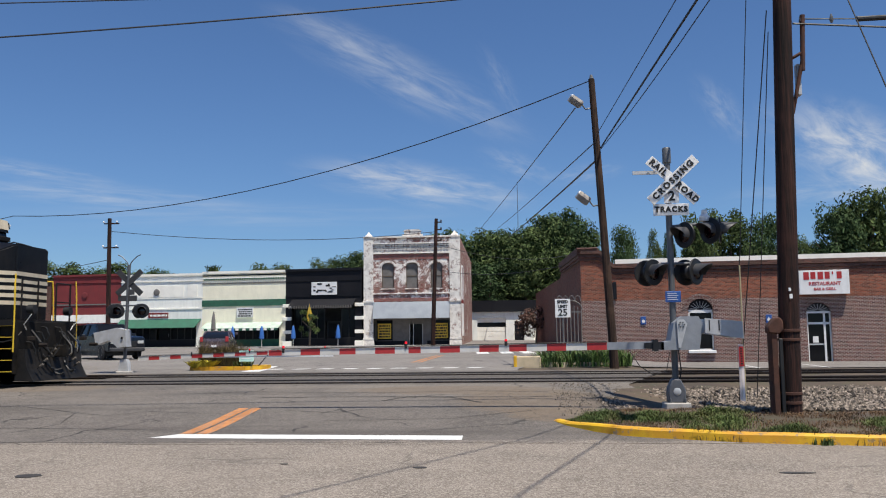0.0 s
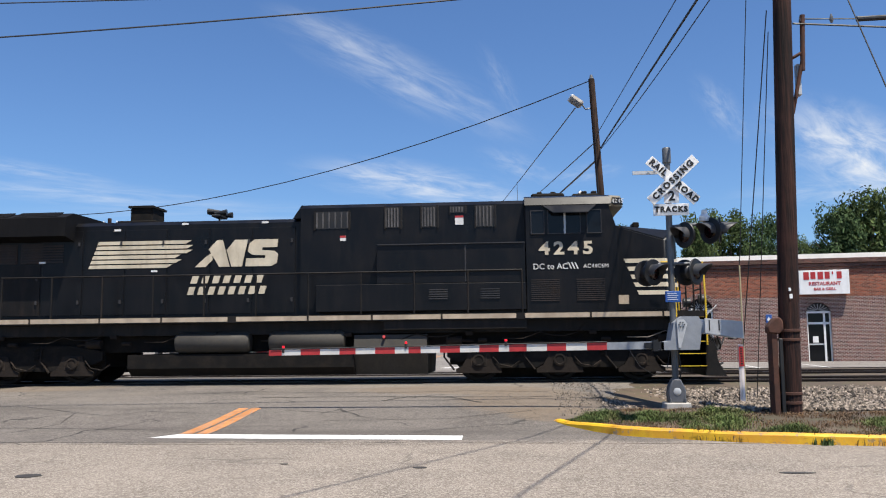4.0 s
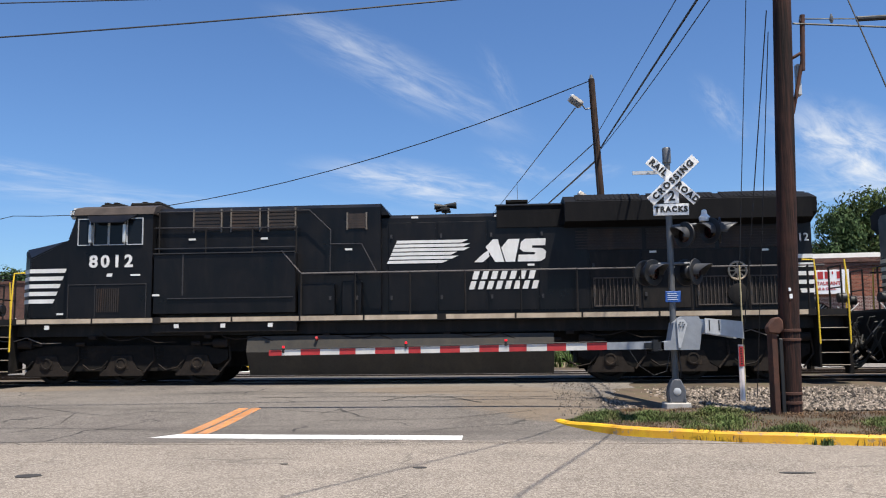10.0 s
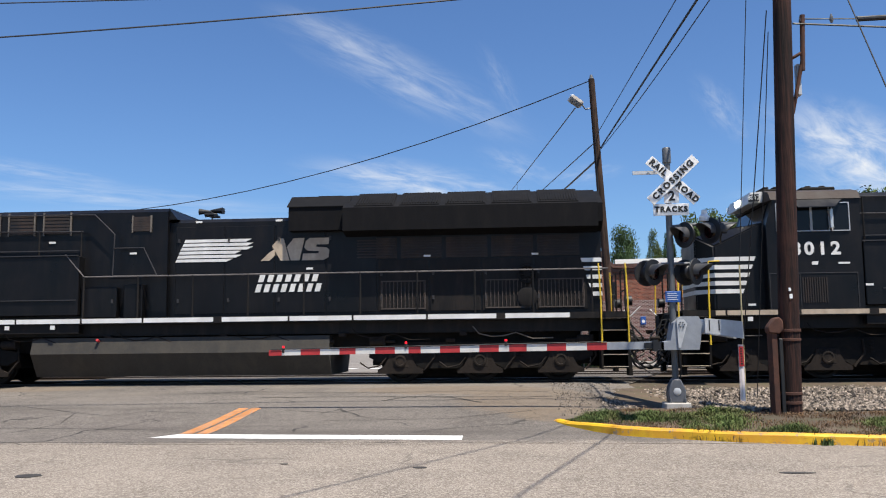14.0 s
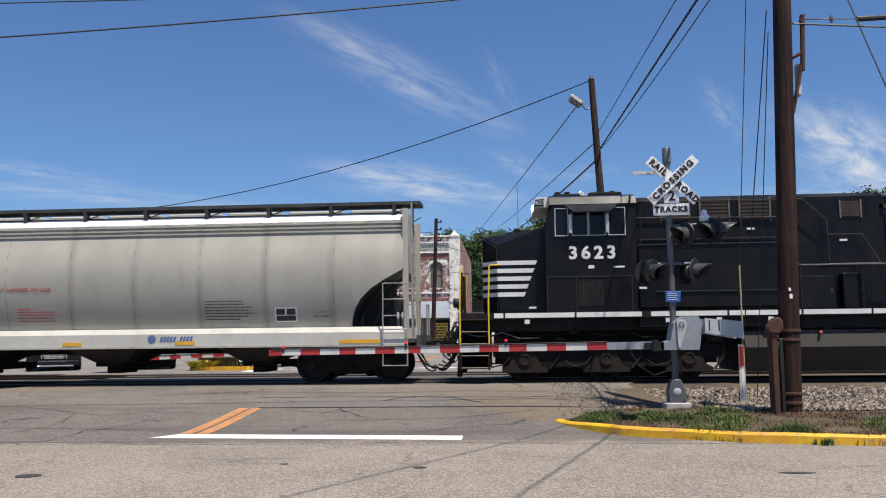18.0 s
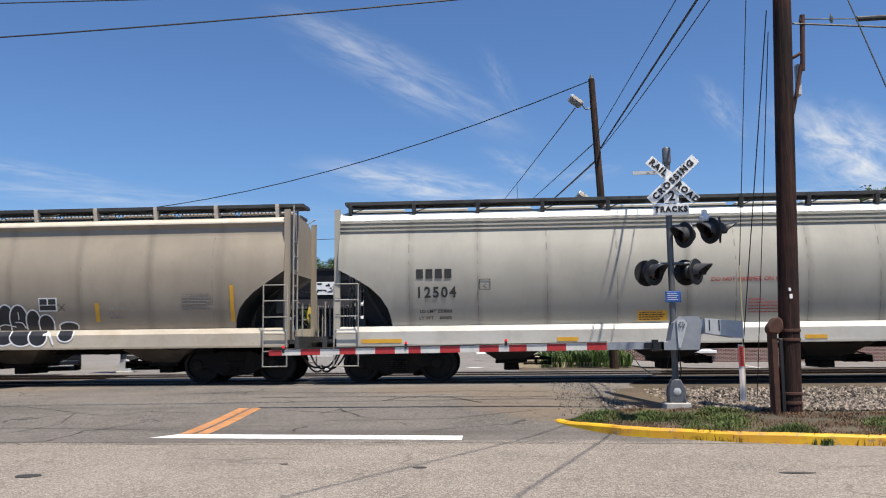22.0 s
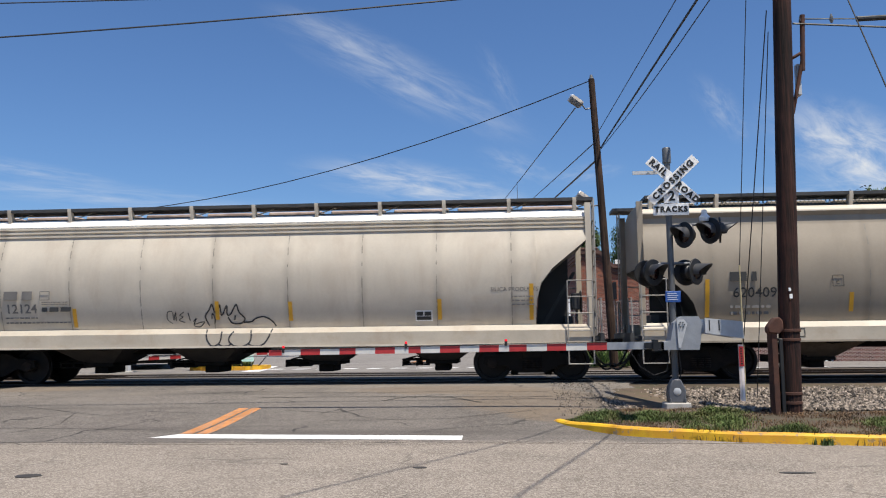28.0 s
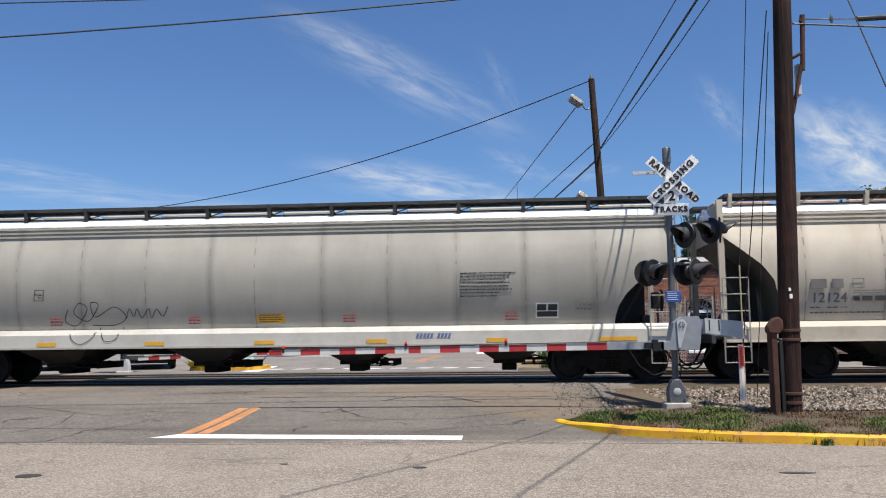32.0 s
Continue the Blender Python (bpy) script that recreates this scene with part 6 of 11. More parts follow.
    for y in (-0.36, 0.20):
        part("counterweight_arm", one(prism, [(0.52, 1.70), (1.22, 1.63), (1.24, 1.30), (0.52, 1.42)], "y", y - 0.02, y + 0.02), M["alu_paint"], r, "pale counterweight plate")
    part("counterweight", one(box, 0.96, 1.20, -0.34, 0.18, 1.36, 1.58, 0.02), M["alu_paint"], r)
    for x in (0.60, 0.78):
        part("bolt_slot", one(box, x - 0.01, x + 0.012, -0.386, -0.378, 1.46, 1.66), M["signal_black"], r)
    bm = bmesh.new()
    prism(bm, [(-0.62, 1.14), (-0.25, 1.10), (-0.25, 1.26), (-0.62, 1.24)], "y", -0.30, -0.20)
    box(bm, -0.46, -0.36, -0.34, -0.16, 1.08, 1.30)
    part("arm_bracket", bm, M["signal_black"], r)
    striped_arm(r, -7.97, -1.33, 1.12, 1.185, -0.25, [(v + 7.97) / 6.64 for v in (-7.97, -7.71, -7.33, -6.94, -6.55, -6.23, -5.84, -5.45, -5.18, -4.94, -4.56, -4.17, -3.79, -3.41, -3.21, -2.87, -2.48, -2.11, -1.71, -1.33)], 0.11, 0.14, [(-7.68, 1.24, True), (-5.23, 1.30, True), (-3.27, 1.33, True)])
    part("arm_root", one(prism, [(-1.34, 1.115), (-0.42, 1.12), (-0.42, 1.27), (-1.34, 1.255)], "y", -0.275, -0.225), M["mech_grey"], r, "bare grey metal root of the gate arm")
    bm = bmesh.new()
    tube(bm, [(-0.9, -0.27, 1.10), (-0.72, -0.29, 0.8), (-0.45, -0.27, 0.62), (-0.2, -0.2, 0.7), (-0.1, -0.12, 1.1)], 0.008, 6)
    tube(bm, [(0.06, -0.1, 1.1), (0.1, -0.08, 0.7), (0.07, -0.05, 0.5)], 0.012, 6)
    part("loose_cable", bm, M["wire"], r)
    return r


near_signal()


def far_signal():
    r = thing("crossing_signal", "crossing signal seen from behind with grey crossbuck", "crossing signal", (-13.62, 29.2, 0.5))
    part("foundation", one(box, -0.24, 0.24, -0.22, 0.22, -0.2, 0.08, 0.02), M["concrete"], r)
    bm = bmesh.new()
    prism(bm, [(-0.19, 0.08), (0.19, 0.08), (0.15, 0.36), (0.09, 0.50), (-0.09, 0.50), (-0.15, 0.36)], "y", -0.13, 0.13)
    part("junction_base", bm, M["alu_paint"], r)
    part("mast", one(rod, (0, 0, 0.48), (0.06, 0, 3.9), 0.06, 12), M["galv"], r)
    crossbuck(r, (0.10, -0.02, 3.25), 0, M["shaded_sign_back"], False)
    part("count_plate", one(box, 0.0, 0.3, -0.05, -0.03, 2.80, 3.0), M["shaded_sign_back"], r)
    part("tracks_plate", one(box, -0.30, 0.40, -0.05, -0.03, 2.58, 2.78), M["shaded_sign_back"], r)
    part("light_arm", one(rod, (-0.5, -0.02, 2.42), (0.6, -0.02, 2.42), 0.03, 8), M["galv"], r)
    for x, t in ((-0.50, 205), (-0.30, 20), (0.42, 160), (0.62, 20)):
        lamp_unit(r, (x, 0.06 if t > 90 else -0.10, 2.22), t, False)
    for s in (-1, 1):
        bm = bmesh.new()
        tube(bm, [(0.06, 0, 3.8), (0.06 + s * 0.08, 0, 4.0), (0.06 + s * 0.28, 0, 4.2), (0.06 + s * 0.42, 0, 4.26)], 0.02, 6)
        part("bent_bracket", bm, M["galv"], r)
    bm = bmesh.new()
    prism(bm, [(-1.05, 1.45), (-0.20, 1.62), (0.12, 1.55), (0.16, 0.95), (-0.15, 0.92), (-0.45, 1.18), (-0.95, 1.02)], "y", -0.30, 0.15)
    mech = part("gate_mechanism", bm, M["alu_paint"], r, "grey gate mechanism and counterweight")
    part("latch_plate", one(box, -0.02, 0.04, -0.34, -0.30, 1.22, 1.30), M["signal_black"], mech)
    striped_arm(r, 7.6, 0.55, 0.75, 0.52, -0.12, 18, 0.10, 0.14, [(7.3, 0.88, True), (4.6, 0.80, True), (2.5, 0.72, False)])
    return r


far_signal()


# ---- far planting islands ----
def island(name, x0, x1, y0, y1, label, mat_="yellow_paint"):
    r = thing(name, label, "kerb", (0, 0, 0), kind="structure")
    n = 22
    cx, cy, a, b = (x0 + x1) / 2, (y0 + y1) / 2, (x1 - x0) / 2, (y1 - y0) / 2
    for i in range(n):
        q = []
        for k, t in ((1.0, i), (1.0, i + 0.97), (0.86, i + 0.97), (0.86, i)):
            t = 2 * math.pi * t / n
            cc, ss = math.cos(t), math.sin(t)
            q.append((cx + a * k * math.copysign(abs(cc) ** 0.6, cc), cy + b * k * math.copysign(abs(ss) ** 0.6, ss)))
        z = ground_z(cx, cy)
        part("kerb_length", one(prism, q, "z", z - 0.05, z + 0.14), M[mat_], r)
    bm = bmesh.new()
    prism(bm, [(cx + a * 0.85 * math.cos(2 * math.pi * i / 16), cy + b * 0.85 * math.sin(2 * math.pi * i / 16)) for i in range(16)], "z", ground_z(cx, cy) - 0.05, ground_z(cx, cy) + 0.10)
    part("soil", bm, M["dirt"], r)


island("island_kerb", -11.9, -9.0, 30.3, 32.4, "yellow kerb round a small planting island")
island("island_kerb", 0.3, 4.7, 31.2, 33.6, "weathered concrete kerb round a planting island", "concrete_tan")
island("island_kerb", -12.6, -10.0, 49, 51, "faded yellow kerb of a traffic island")
bx = thing("kerb_block", "concrete kerb block with a yellow-painted edge", "kerb block", (0.35, 31.15, 0.5))
part("block", one(box, 0.02, 0.95, 0, 0.5, -0.1, 0.42, 0.03), M["concrete_tan"], bx)
part("painted_edge", one(box, -0.06, 0.06, -0.03, 0.4, -0.1, 0.45, 0.02), M["yellow_paint"], bx)


def tuft(x0, x1, y0, y1, z, dens):
    def place(rng):
        x, y = rng.uniform(x0, x1), rng.uniform(y0, y1)
        return x, y, z, 0.55 + 0.8 * abs(noise.noise(Vector((x * 1.6, y, 2))))
    return place


blades("ornamental_grass", 5200, tuft(-11.6, -9.9, 31.0, 32.0, 0.6, 1), 1.15, M["grass_olive"], 31, "olive ornamental grass in the island", 0.5, 0.008)
blades("ornamental_grass", 3600, tuft(1.25, 4.6, 31.1, 33.2, 0.55, 1), 0.8, M["lily"], 32, "strappy green lily leaves in the island", 1.1, 0.016)
blades("ornamental_grass", 700, tuft(0.9, 4.4, 31.4, 33.2, 0.55, 1), 0.7, M["grass_dry"], 33, "dry grass among the lily leaves", 0.6, 0.012)
weed((-11.25, 30.6, 0.62), 420, 0.30, 0.75, "yellow_shrub", "low rounded yellow-green shrub", "shrub", 8, M["shrub_yellow"], 0.045)
weed((-9.7, 30.6, 0.60), 60, 0.3, 0.5, "dark_shrub", "small dark green shrub", "shrub", 9, M["leaf"], 0.04)
ys = thing("yard_sign", "small pale green lawn sign on wire legs", "sign", (-9.55, 30.4, 0.55))
part("sign_plate", one(box, -0.27, 0.27, -0.01, 0.01, 0.30, 0.70), M["mint"], ys)
bm = bmesh.new()
for i in range(3):
    box(bm, -0.2, 0.18 - 0.06 * i, -0.016, -0.01, 0.40 + i * 0.09, 0.43 + i * 0.09)
part("sign_bars", bm, M["white"], ys)
for x in (-0.18, 0.18):
    part("wire_leg", one(rod, (x, 0, -0.05), (x, 0, 0.3), 0.01, 5), M["galv"], ys)
st = thing("leaning_stake", "thin dark stake leaning out of the island", "stake", (-9.3, 30.7, 0.55))
part("stake_rod", one(rod, (0, 0, 0), (0.55, 0, 0.62), 0.018, 6), M["signal_black"], st)


# ---- parasols, planters, flag before the shops ----
def parasol(x, y, z, h, mat_, label):
    r = thing("closed_parasol", label, "parasol", (x, y, z), group="parasols before the shops")
    part("pole", one(rod, (0, 0, 0), (0, 0, h), 0.025, 8), M["coping"], r)
    bm = bmesh.new()
    lathe(bm, [(0.10, h * 0.38), (0.20, h * 0.42), (0.17, h * 0.7), (0.07, h * 0.95), (0.01, h)], 10)
    part("folded_canopy", bm, mat_, r)
    part("base", one(lathe, [(0.25, 0.0), (0.25, 0.06), (0.06, 0.12)], 12), M["board"], r)


for x, y in ((-22.9, 69.0), (-20.3, 68.7), (-17.6, 68.6), (-13.75, 68.2)):
    parasol(x, y, ground_z(x, y), 1.85, M["umbrella_blue"], "closed blue parasol on a white pole")
parasol(-24.2, 68.0, ground_z(-24.2, 68) + 0.5, 2.6, M["board"], "tall closed dark grey parasol")
fl = thing("yellow_flag", "tall yellow feather flag before the shop", "flag", (-16.25, 68.5, ground_z(-16.25, 68.5)))
part("flag_pole", one(rod, (0, 0, 0), (0, 0, 3.6), 0.02, 6), M["galv"], fl)
part("flag_cloth", one(prism, [(-0.05, 1.9), (0.12, 2.1), (0.28, 2.7), (0.12, 3.2), (0.02, 3.6), (-0.12, 3.0), (-0.2, 2.6)], "y", -0.01, 0.01), M["yellow_sign"], fl)
sb2 = thing("footway", "raised concrete footway before the shops", "pavement", (0, 0, 0), kind="structure")
for x0, x1, y0, y1 in ((-49, -34.2, 70.4, 73.6), (-34.2, -26.5, 69.9, 72.6), (-26.5, -18.9, 69.0, 71.9), (-18.9, -12.0, 68.2, 71.1), (-11.9, -3.0, 67.6, 69.75)):
    part("paving_slab", one(box, x0, x1, y0 - 0.4, y1, 0.7, 1.12 if x0 > -34 else 1.15), M["concrete"], sb2)


# ---- vehicles ----
def wheel(parent, x, y, r, s):
    bm = bmesh.new()
    lathe(bm, [(r * 0.62, -0.11), (r * 0.95, -0.11), (r, -0.07), (r, 0.07), (r * 0.95, 0.11), (r * 0.62, 0.11)], 20, (x, y, r), "y")
    w = part("wheel", bm, M["tyre"], parent)
    bm = bmesh.new()
    lathe(bm, [(0.03, s * 0.10), (r * 0.2, s * 0.11), (r * 0.55, s * 0.06), (r * 0.63, s * 0.115), (r * 0.6, -s * 0.05)], 16, (x, y, r), "y")
    part("rim", bm, M["alu_paint"], w)


def vehicle(name, label, at, turn, kind_, paint):
    v = thing(name, label, "car", at, turn)
    if kind_ == "pickup":
        L_, Wd = 5.6, 0.98
        prof = [(-2.8, 0.44), (2.72, 0.42), (2.8, 0.75), (2.76, 1.12), (2.6, 1.20), (1.15, 1.26), (-2.78, 1.24), (-2.82, 0.8)]
        cabp, top = [(1.25, 1.24), (0.55, 1.84), (-1.0, 1.86), (-1.3, 1.24)], 1.86
        wx, r = (1.85, -1.75), 0.39
    else:
        L_, Wd = 4.7, 0.93
        prof = [(-2.3, 0.5), (2.3, 0.45), (2.38, 0.75), (2.3, 1.0), (1.3, 1.08), (-2.32, 1.10), (-2.38, 0.7)]
        cabp, top = [(1.35, 1.06), (0.55, 1.66), (-1.9, 1.68), (-2.28, 1.08)], 1.68
        wx, r = (1.45, -1.4), 0.35
    if kind_ in ("sedan", "sedan_chrome"):
        prof = [(-2.3, 0.42), (2.3, 0.40), (2.36, 0.62), (2.28, 0.82), (1.3, 0.92), (-1.55, 0.98), (-2.3, 0.94), (-2.36, 0.6)]
        cabp, top, r = [(1.30, 0.92), (0.45, 1.40), (-0.95, 1.42), (-1.75, 0.97)], 1.42, 0.32
    low = kind_ == "sedan_chrome"
    if low:
        prof = [(-2.3, 0.26), (2.3, 0.20), (2.38, 0.46), (2.36, 0.74), (2.22, 0.88), (1.3, 0.98), (-1.55, 1.0), (-2.3, 0.96), (-2.36, 0.6)]
    bm = bmesh.new()
    prism(bm, prof, "y", -Wd, Wd)
    bmesh.ops.bevel(bm, geom=[e for e in bm.edges if abs(e.verts[0].co.y - e.verts[1].co.y) < 1e-6], offset=0.05, segments=2, affect="EDGES")
    part("body", bm, paint, v)
    bm = bmesh.new()
    vs = [[bm.verts.new((x, s * (Wd - 0.06 - 0.16 * (z - cabp[0][1]) / (top - cabp[0][1])), z)) for x, z in cabp] for s in (-1, 1)]
    bm.faces.new(vs[0])
    bm.faces.new(vs[1][::-1])
    for i in range(4):
        j = (i + 1) % 4
        bm.faces.new((vs[0][i], vs[0][j], vs[1][j], vs[1][i]))
    bmesh.ops.recalc_face_normals(bm, faces=bm.faces)
    cb = part("cabin_glass", bm, M["glass"], v)
    bm = bmesh.new()
    box(bm, cabp[2][0] + 0.02, cabp[1][0] - 0.02, -Wd + 0.2, Wd - 0.2, top - 0.02, top + 0.04, 0.03)
    for s in (-1, 1):
        for (xa, za), (xb, zb) in ((cabp[0], cabp[1]), (cabp[3], cabp[2]), ((-0.35, cabp[0][1]), (-0.30, top))):
            rod(bm, (xa, s * (Wd - 0.05), za), (xb, s * (Wd - 0.2), zb), 0.05, 6)
    part("roof", bm, paint, v)
    for x in wx:
        for s in (-1, 1):
            bm = bmesh.new()
            lathe(bm, [(r * 1.18, -0.02), (r * 1.22, 0.0), (r * 1.18, 0.02), (r * 0.4, 0.01)], 18, (x, s * (Wd + 0.003), r), "y")
            part("wheel_arch", bm, M["signal_black"], v)
            wheel(v, x, s * (Wd - 0.06), r, s)
    fx, bxk = prof[2][0], prof[-1][0]
    lz = 0.82 if kind_ in ("pickup", "suv") else 0.60
    for s in (-1, 1):
        part("headlight", one(box, fx - 0.1, fx + 0.02, min(s * 0.55, s * 0.88), max(s * 0.55, s * 0.88), lz, lz + 0.16, 0.02), M["lamp_glass"], v)
        part("tail_light", one(box, bxk - 0.02, bxk + 0.06, min(s * 0.70, s * 0.90), max(s * 0.70, s * 0.90), 0.75, 1.08, 0.02), M["red"], v)
        part("door_mirror", one(box, 0.95, 1.12, min(s * (Wd + 0.02), s * (Wd + 0.2)), max(s * (Wd + 0.02), s * (Wd + 0.2)), 1.2, 1.38, 0.03), paint, v)
        part("door_handle", one(box, -0.2, 0.0, min(s * Wd, s * (Wd + 0.03)), max(s * Wd, s * (Wd + 0.03)), 1.02, 1.06), paint, v)
    part("grille", one(box, fx - 0.02, fx + 0.03, -0.5, 0.5, lz - 0.16, lz + 0.14, 0.01), M["signal_black"], v)
    part("front_bumper", one(box, fx - 0.12, fx + 0.08, -Wd + 0.04, Wd - 0.04, 0.20 if low else 0.42, 0.38 if low else 0.62, 0.04), M["hood_grey"] if kind_ == "pickup" else paint, v)
    part("rear_bumper", one(box, bxk - 0.08, bxk + 0.1, -Wd + 0.04, Wd - 0.04, 0.34, 0.56, 0.04), M["hood_grey"] if kind_ == "pickup" else paint, v)
    part("number_plate_bar", one(box, bxk - 0.10, bxk - 0.08, -0.16, 0.16, 0.40, 0.54), M["white"], v)
    if kind_ == "sedan_chrome":
        gr = part("chrome_surround", one(box, fx + 0.02, fx + 0.045, -0.44, 0.44, 0.76, 0.79, 0.01), M["alu_paint"], v, "bright chrome grille surround")
        for j in range(5):
            part("grille_bar", one(box, fx + 0.025, fx + 0.045, -0.42 + 0.02 * j, 0.42 - 0.02 * j, 0.70 - 0.06 * j, 0.73 - 0.06 * j), M["alu_paint"], gr)
        for y in (-0.43, -0.21, 0.0, 0.21, 0.43):
            part("grille_bar", one(box, fx + 0.024, fx + 0.04, y - 0.012, y + 0.012, 0.45, 0.76), M["alu_paint"], gr)
    part("floor_pan", one(box, -2.0, 2.0, -Wd + 0.15, Wd - 0.15, 0.20, 0.50), M["signal_black"], v)
    return v


PICKUP = vehicle("pickup_truck", "dark blue pickup truck turning in the square", (-21.9, 44.6, ground_z(-21.9, 44.6)), -42, "pickup", M["car_navy"])
vehicle("parked_sedan", "dark bronze sedan parked facing the shops", (-19.25, 55.2, ground_z(-19.25, 55.2) - 0.02), 102, "sedan", M["car_bronze"])
vehicle("waiting_sedan", "black sedan with a chrome grille waiting at the crossing", (-18.4, 33.06, ground_z(-18.4, 33.06)), -61, "sedan_chrome", M["car_navy"])
vehicle("parked_suv", "dark grey car parked before the shops", (-30.5, 62.5, ground_z(-30.5, 62.5)), 80, "suv", M["car_grey"])


# ---- trees ----
def leaf_crown(n_clumps, leaves, h, r, size, seed, low=0.25):
    """Leaves as small bent quads gathered in uneven clumps round a crown."""
    rng = np.random.default_rng(seed)
    verts, faces = [], []
    for c in range(n_clumps):
        t = rng.uniform(low, 1.0)
        rad = r * (1.0 - 0.75 * max(0, t - 0.35) ** 1.4) * rng.uniform(0.35, 0.95)
        a = rng.uniform(0, 6.283)
        cx, cy, cz = rad * math.cos(a), rad * math.sin(a), h * t * rng.uniform(0.92, 1.03)
        cr = r * rng.uniform(0.22, 0.42)
        for _ in range(leaves):
            d = rng.normal(size=3)
            d /= np.linalg.norm(d)
            k = cr * rng.uniform(0.55, 1.05)
            p = np.array((cx, cy, cz)) + d * k * (1, 1, 0.75)
            u = rng.normal(size=3)
            u -= d * (u @ d) * 0.6
            u /= np.linalg.norm(u)
            w = np.cross(d, u)
            s = size * rng.uniform(0.6, 1.3)
            i = len(verts)
            verts += [tuple(p - u * s), tuple(p + w * s * 0.5 + d * s * 0.15), tuple(p + u * s), tuple(p - w * s * 0.5 + d * s * 0.15)]
            faces.append((i, i + 1, i + 2, i + 3))
    me = bpy.data.meshes.new("crown")
    me.from_pydata(verts, [], faces)
    return me


def tree(name, label, at, h, r, seed, mat_, clumps=95, leaves=110, size=0.23, low=0.25):
    t = thing(name, label, "tree", at, group="trees behind the buildings")
    rng = random.Random(seed)
    bm = bmesh.new()
    tops = []
    rod(bm, (0, 0, -0.3), (0.1, 0, h * 0.45), 0.03 * h, 8, 0.018 * h)
    rod(bm, (0.1, 0, h * 0.45), (0, 0.1, h * 0.85), 0.018 * h, 7, 0.006 * h)
    for i in range(7):
        a, z = i * 0.9 + rng.random(), h * rng.uniform(0.28, 0.6)
        rod(bm, (0.05, 0, z), (r * 0.6 * math.cos(a), r * 0.6 * math.sin(a), z + h * 0.18), 0.010 * h, 6, 0.004 * h)
    part("trunk", bm, M["bark"], t)
    me = leaf_crown(clumps, leaves, h * 0.97, r, size, seed, low)
    me.materials.append(mat_)
    cr = new("crown", me)
    cr.parent = t
    return t


woods = [(-7.2, 108, 14.0, 4.5), (-3.5, 110, 13.0, 4.5), (-0.6, 107, 13.6, 4.5), (2.4, 109, 14.6, 4.8), (5.2, 106, 15.8, 4.8), (8.0, 108, 16.4, 4.4), (10.0, 109, 14.6, 3.4), (-5.2, 118, 14.0, 5.0), (1.0, 120, 15.4, 5.5), (6.0, 121, 17.0, 5), (-1.8, 103, 9.5, 4.2), (3.6, 102, 10.5, 4.4), (8.0, 102, 10.5, 3.6),
         (13.2, 92, 13.0, 1.9), (16.6, 93, 12.6, 1.1), (18.4, 94, 12.4, 0.9), (21.4, 92, 14.0, 2.6), (24.8, 93, 14.3, 3.4), (28.0, 92, 13.9, 2.8), (32.0, 93, 12.6, 2.2), (35.8, 92, 14.6, 3.4), (39.8, 93, 16.2, 4.6), (43.8, 92, 16.4, 4.8), (48.4, 93, 15.4, 4.6), (53, 92, 15, 5), (12.0, 96, 8.6, 2.6), (30.4, 97, 10.2, 3.6), (36, 98, 11, 4.0), (19.8, 97, 9.8, 3.2)]
kinds = [tree("tree", "full green broadleaf tree behind the buildings", (x, y, 1.4), h, r, 40 + i, M["leaf"] if i % 3 else M["leaf_far"]) for i, (x, y, h, r) in enumerate(woods[:5])]
for i, (x, y, h, r) in enumerate(woods[5:]):
    src = kinds[i % 5]
    h0, r0 = woods[i % 5][2], woods[i % 5][3]
    ob = copy_thing(src, pose(x, y, 1.4 if x < 12 else 0.6, 0, 0, 57 * i))
    ob.scale = (r / r0, r / r0, h / h0)
for i, (x, y, h, r) in enumerate([(-80, 146, 14.4, 6), (-74, 148, 13.9, 6), (-68, 146, 14.2, 6), (-63, 147, 13.2, 5), (-42, 147, 13.6, 5), (-31.5, 147, 14.2, 4), (-27.8, 146, 15.0, 5), (-24.8, 147, 15.6, 5), (-92, 150, 14, 7), (-104, 150, 14, 7)]):
    src = kinds[(i + 2) % 5]
    h0, r0 = woods[(i + 2) % 5][2], woods[(i + 2) % 5][3]
    ob = copy_thing(src, pose(x, y, 1.4, 0, 0, 71 * i))
    ob.scale = (r / r0, r / r0, h / h0)
tree("street_tree", "slender young street tree before the black shop", (-16.2, 68.4, ground_z(-16.2, 68.4)), 3.3, 0.95, 77, M["leaf"], 18, 40, 0.10, 0.35)
tree("ornamental_shrub", "dark reddish shrub beside the side street", (2.6, 72, 1.2), 3.0, 1.7, 78, M["leaf_red"], 26, 50, 0.13, 0.2)
tree("ornamental_shrub", "dark reddish shrub beside the side street", (4.8, 73, 1.2), 2.8, 1.5, 79, M["leaf_red"], 24, 50, 0.13, 0.2)


# ---- litter on the street ----
for x, y, a, b in ((-7.0, 10.4, 0.20, 0.13), (-5.8, 9.94, 0.17, 0.14), (3.35, 10.2, 0.22, 0.06), (-1.1, 10.6, 0.10, 0.07), (4.5, 9.9, 0.09, 0.05), (-2.9, 10.9, 0.06, 0.04)):
    solid("tar_patch", one(prism, [(x + a * math.cos(2 * math.pi * i / 12) * random.uniform(0.8, 1.1), y + b * math.sin(2 * math.pi * i / 12) * random.uniform(0.8, 1.1)) for i in range(12)], "z", 0.001, 0.008), M["tar"], "small dark tar patch on the street", "tar patch", "structure")


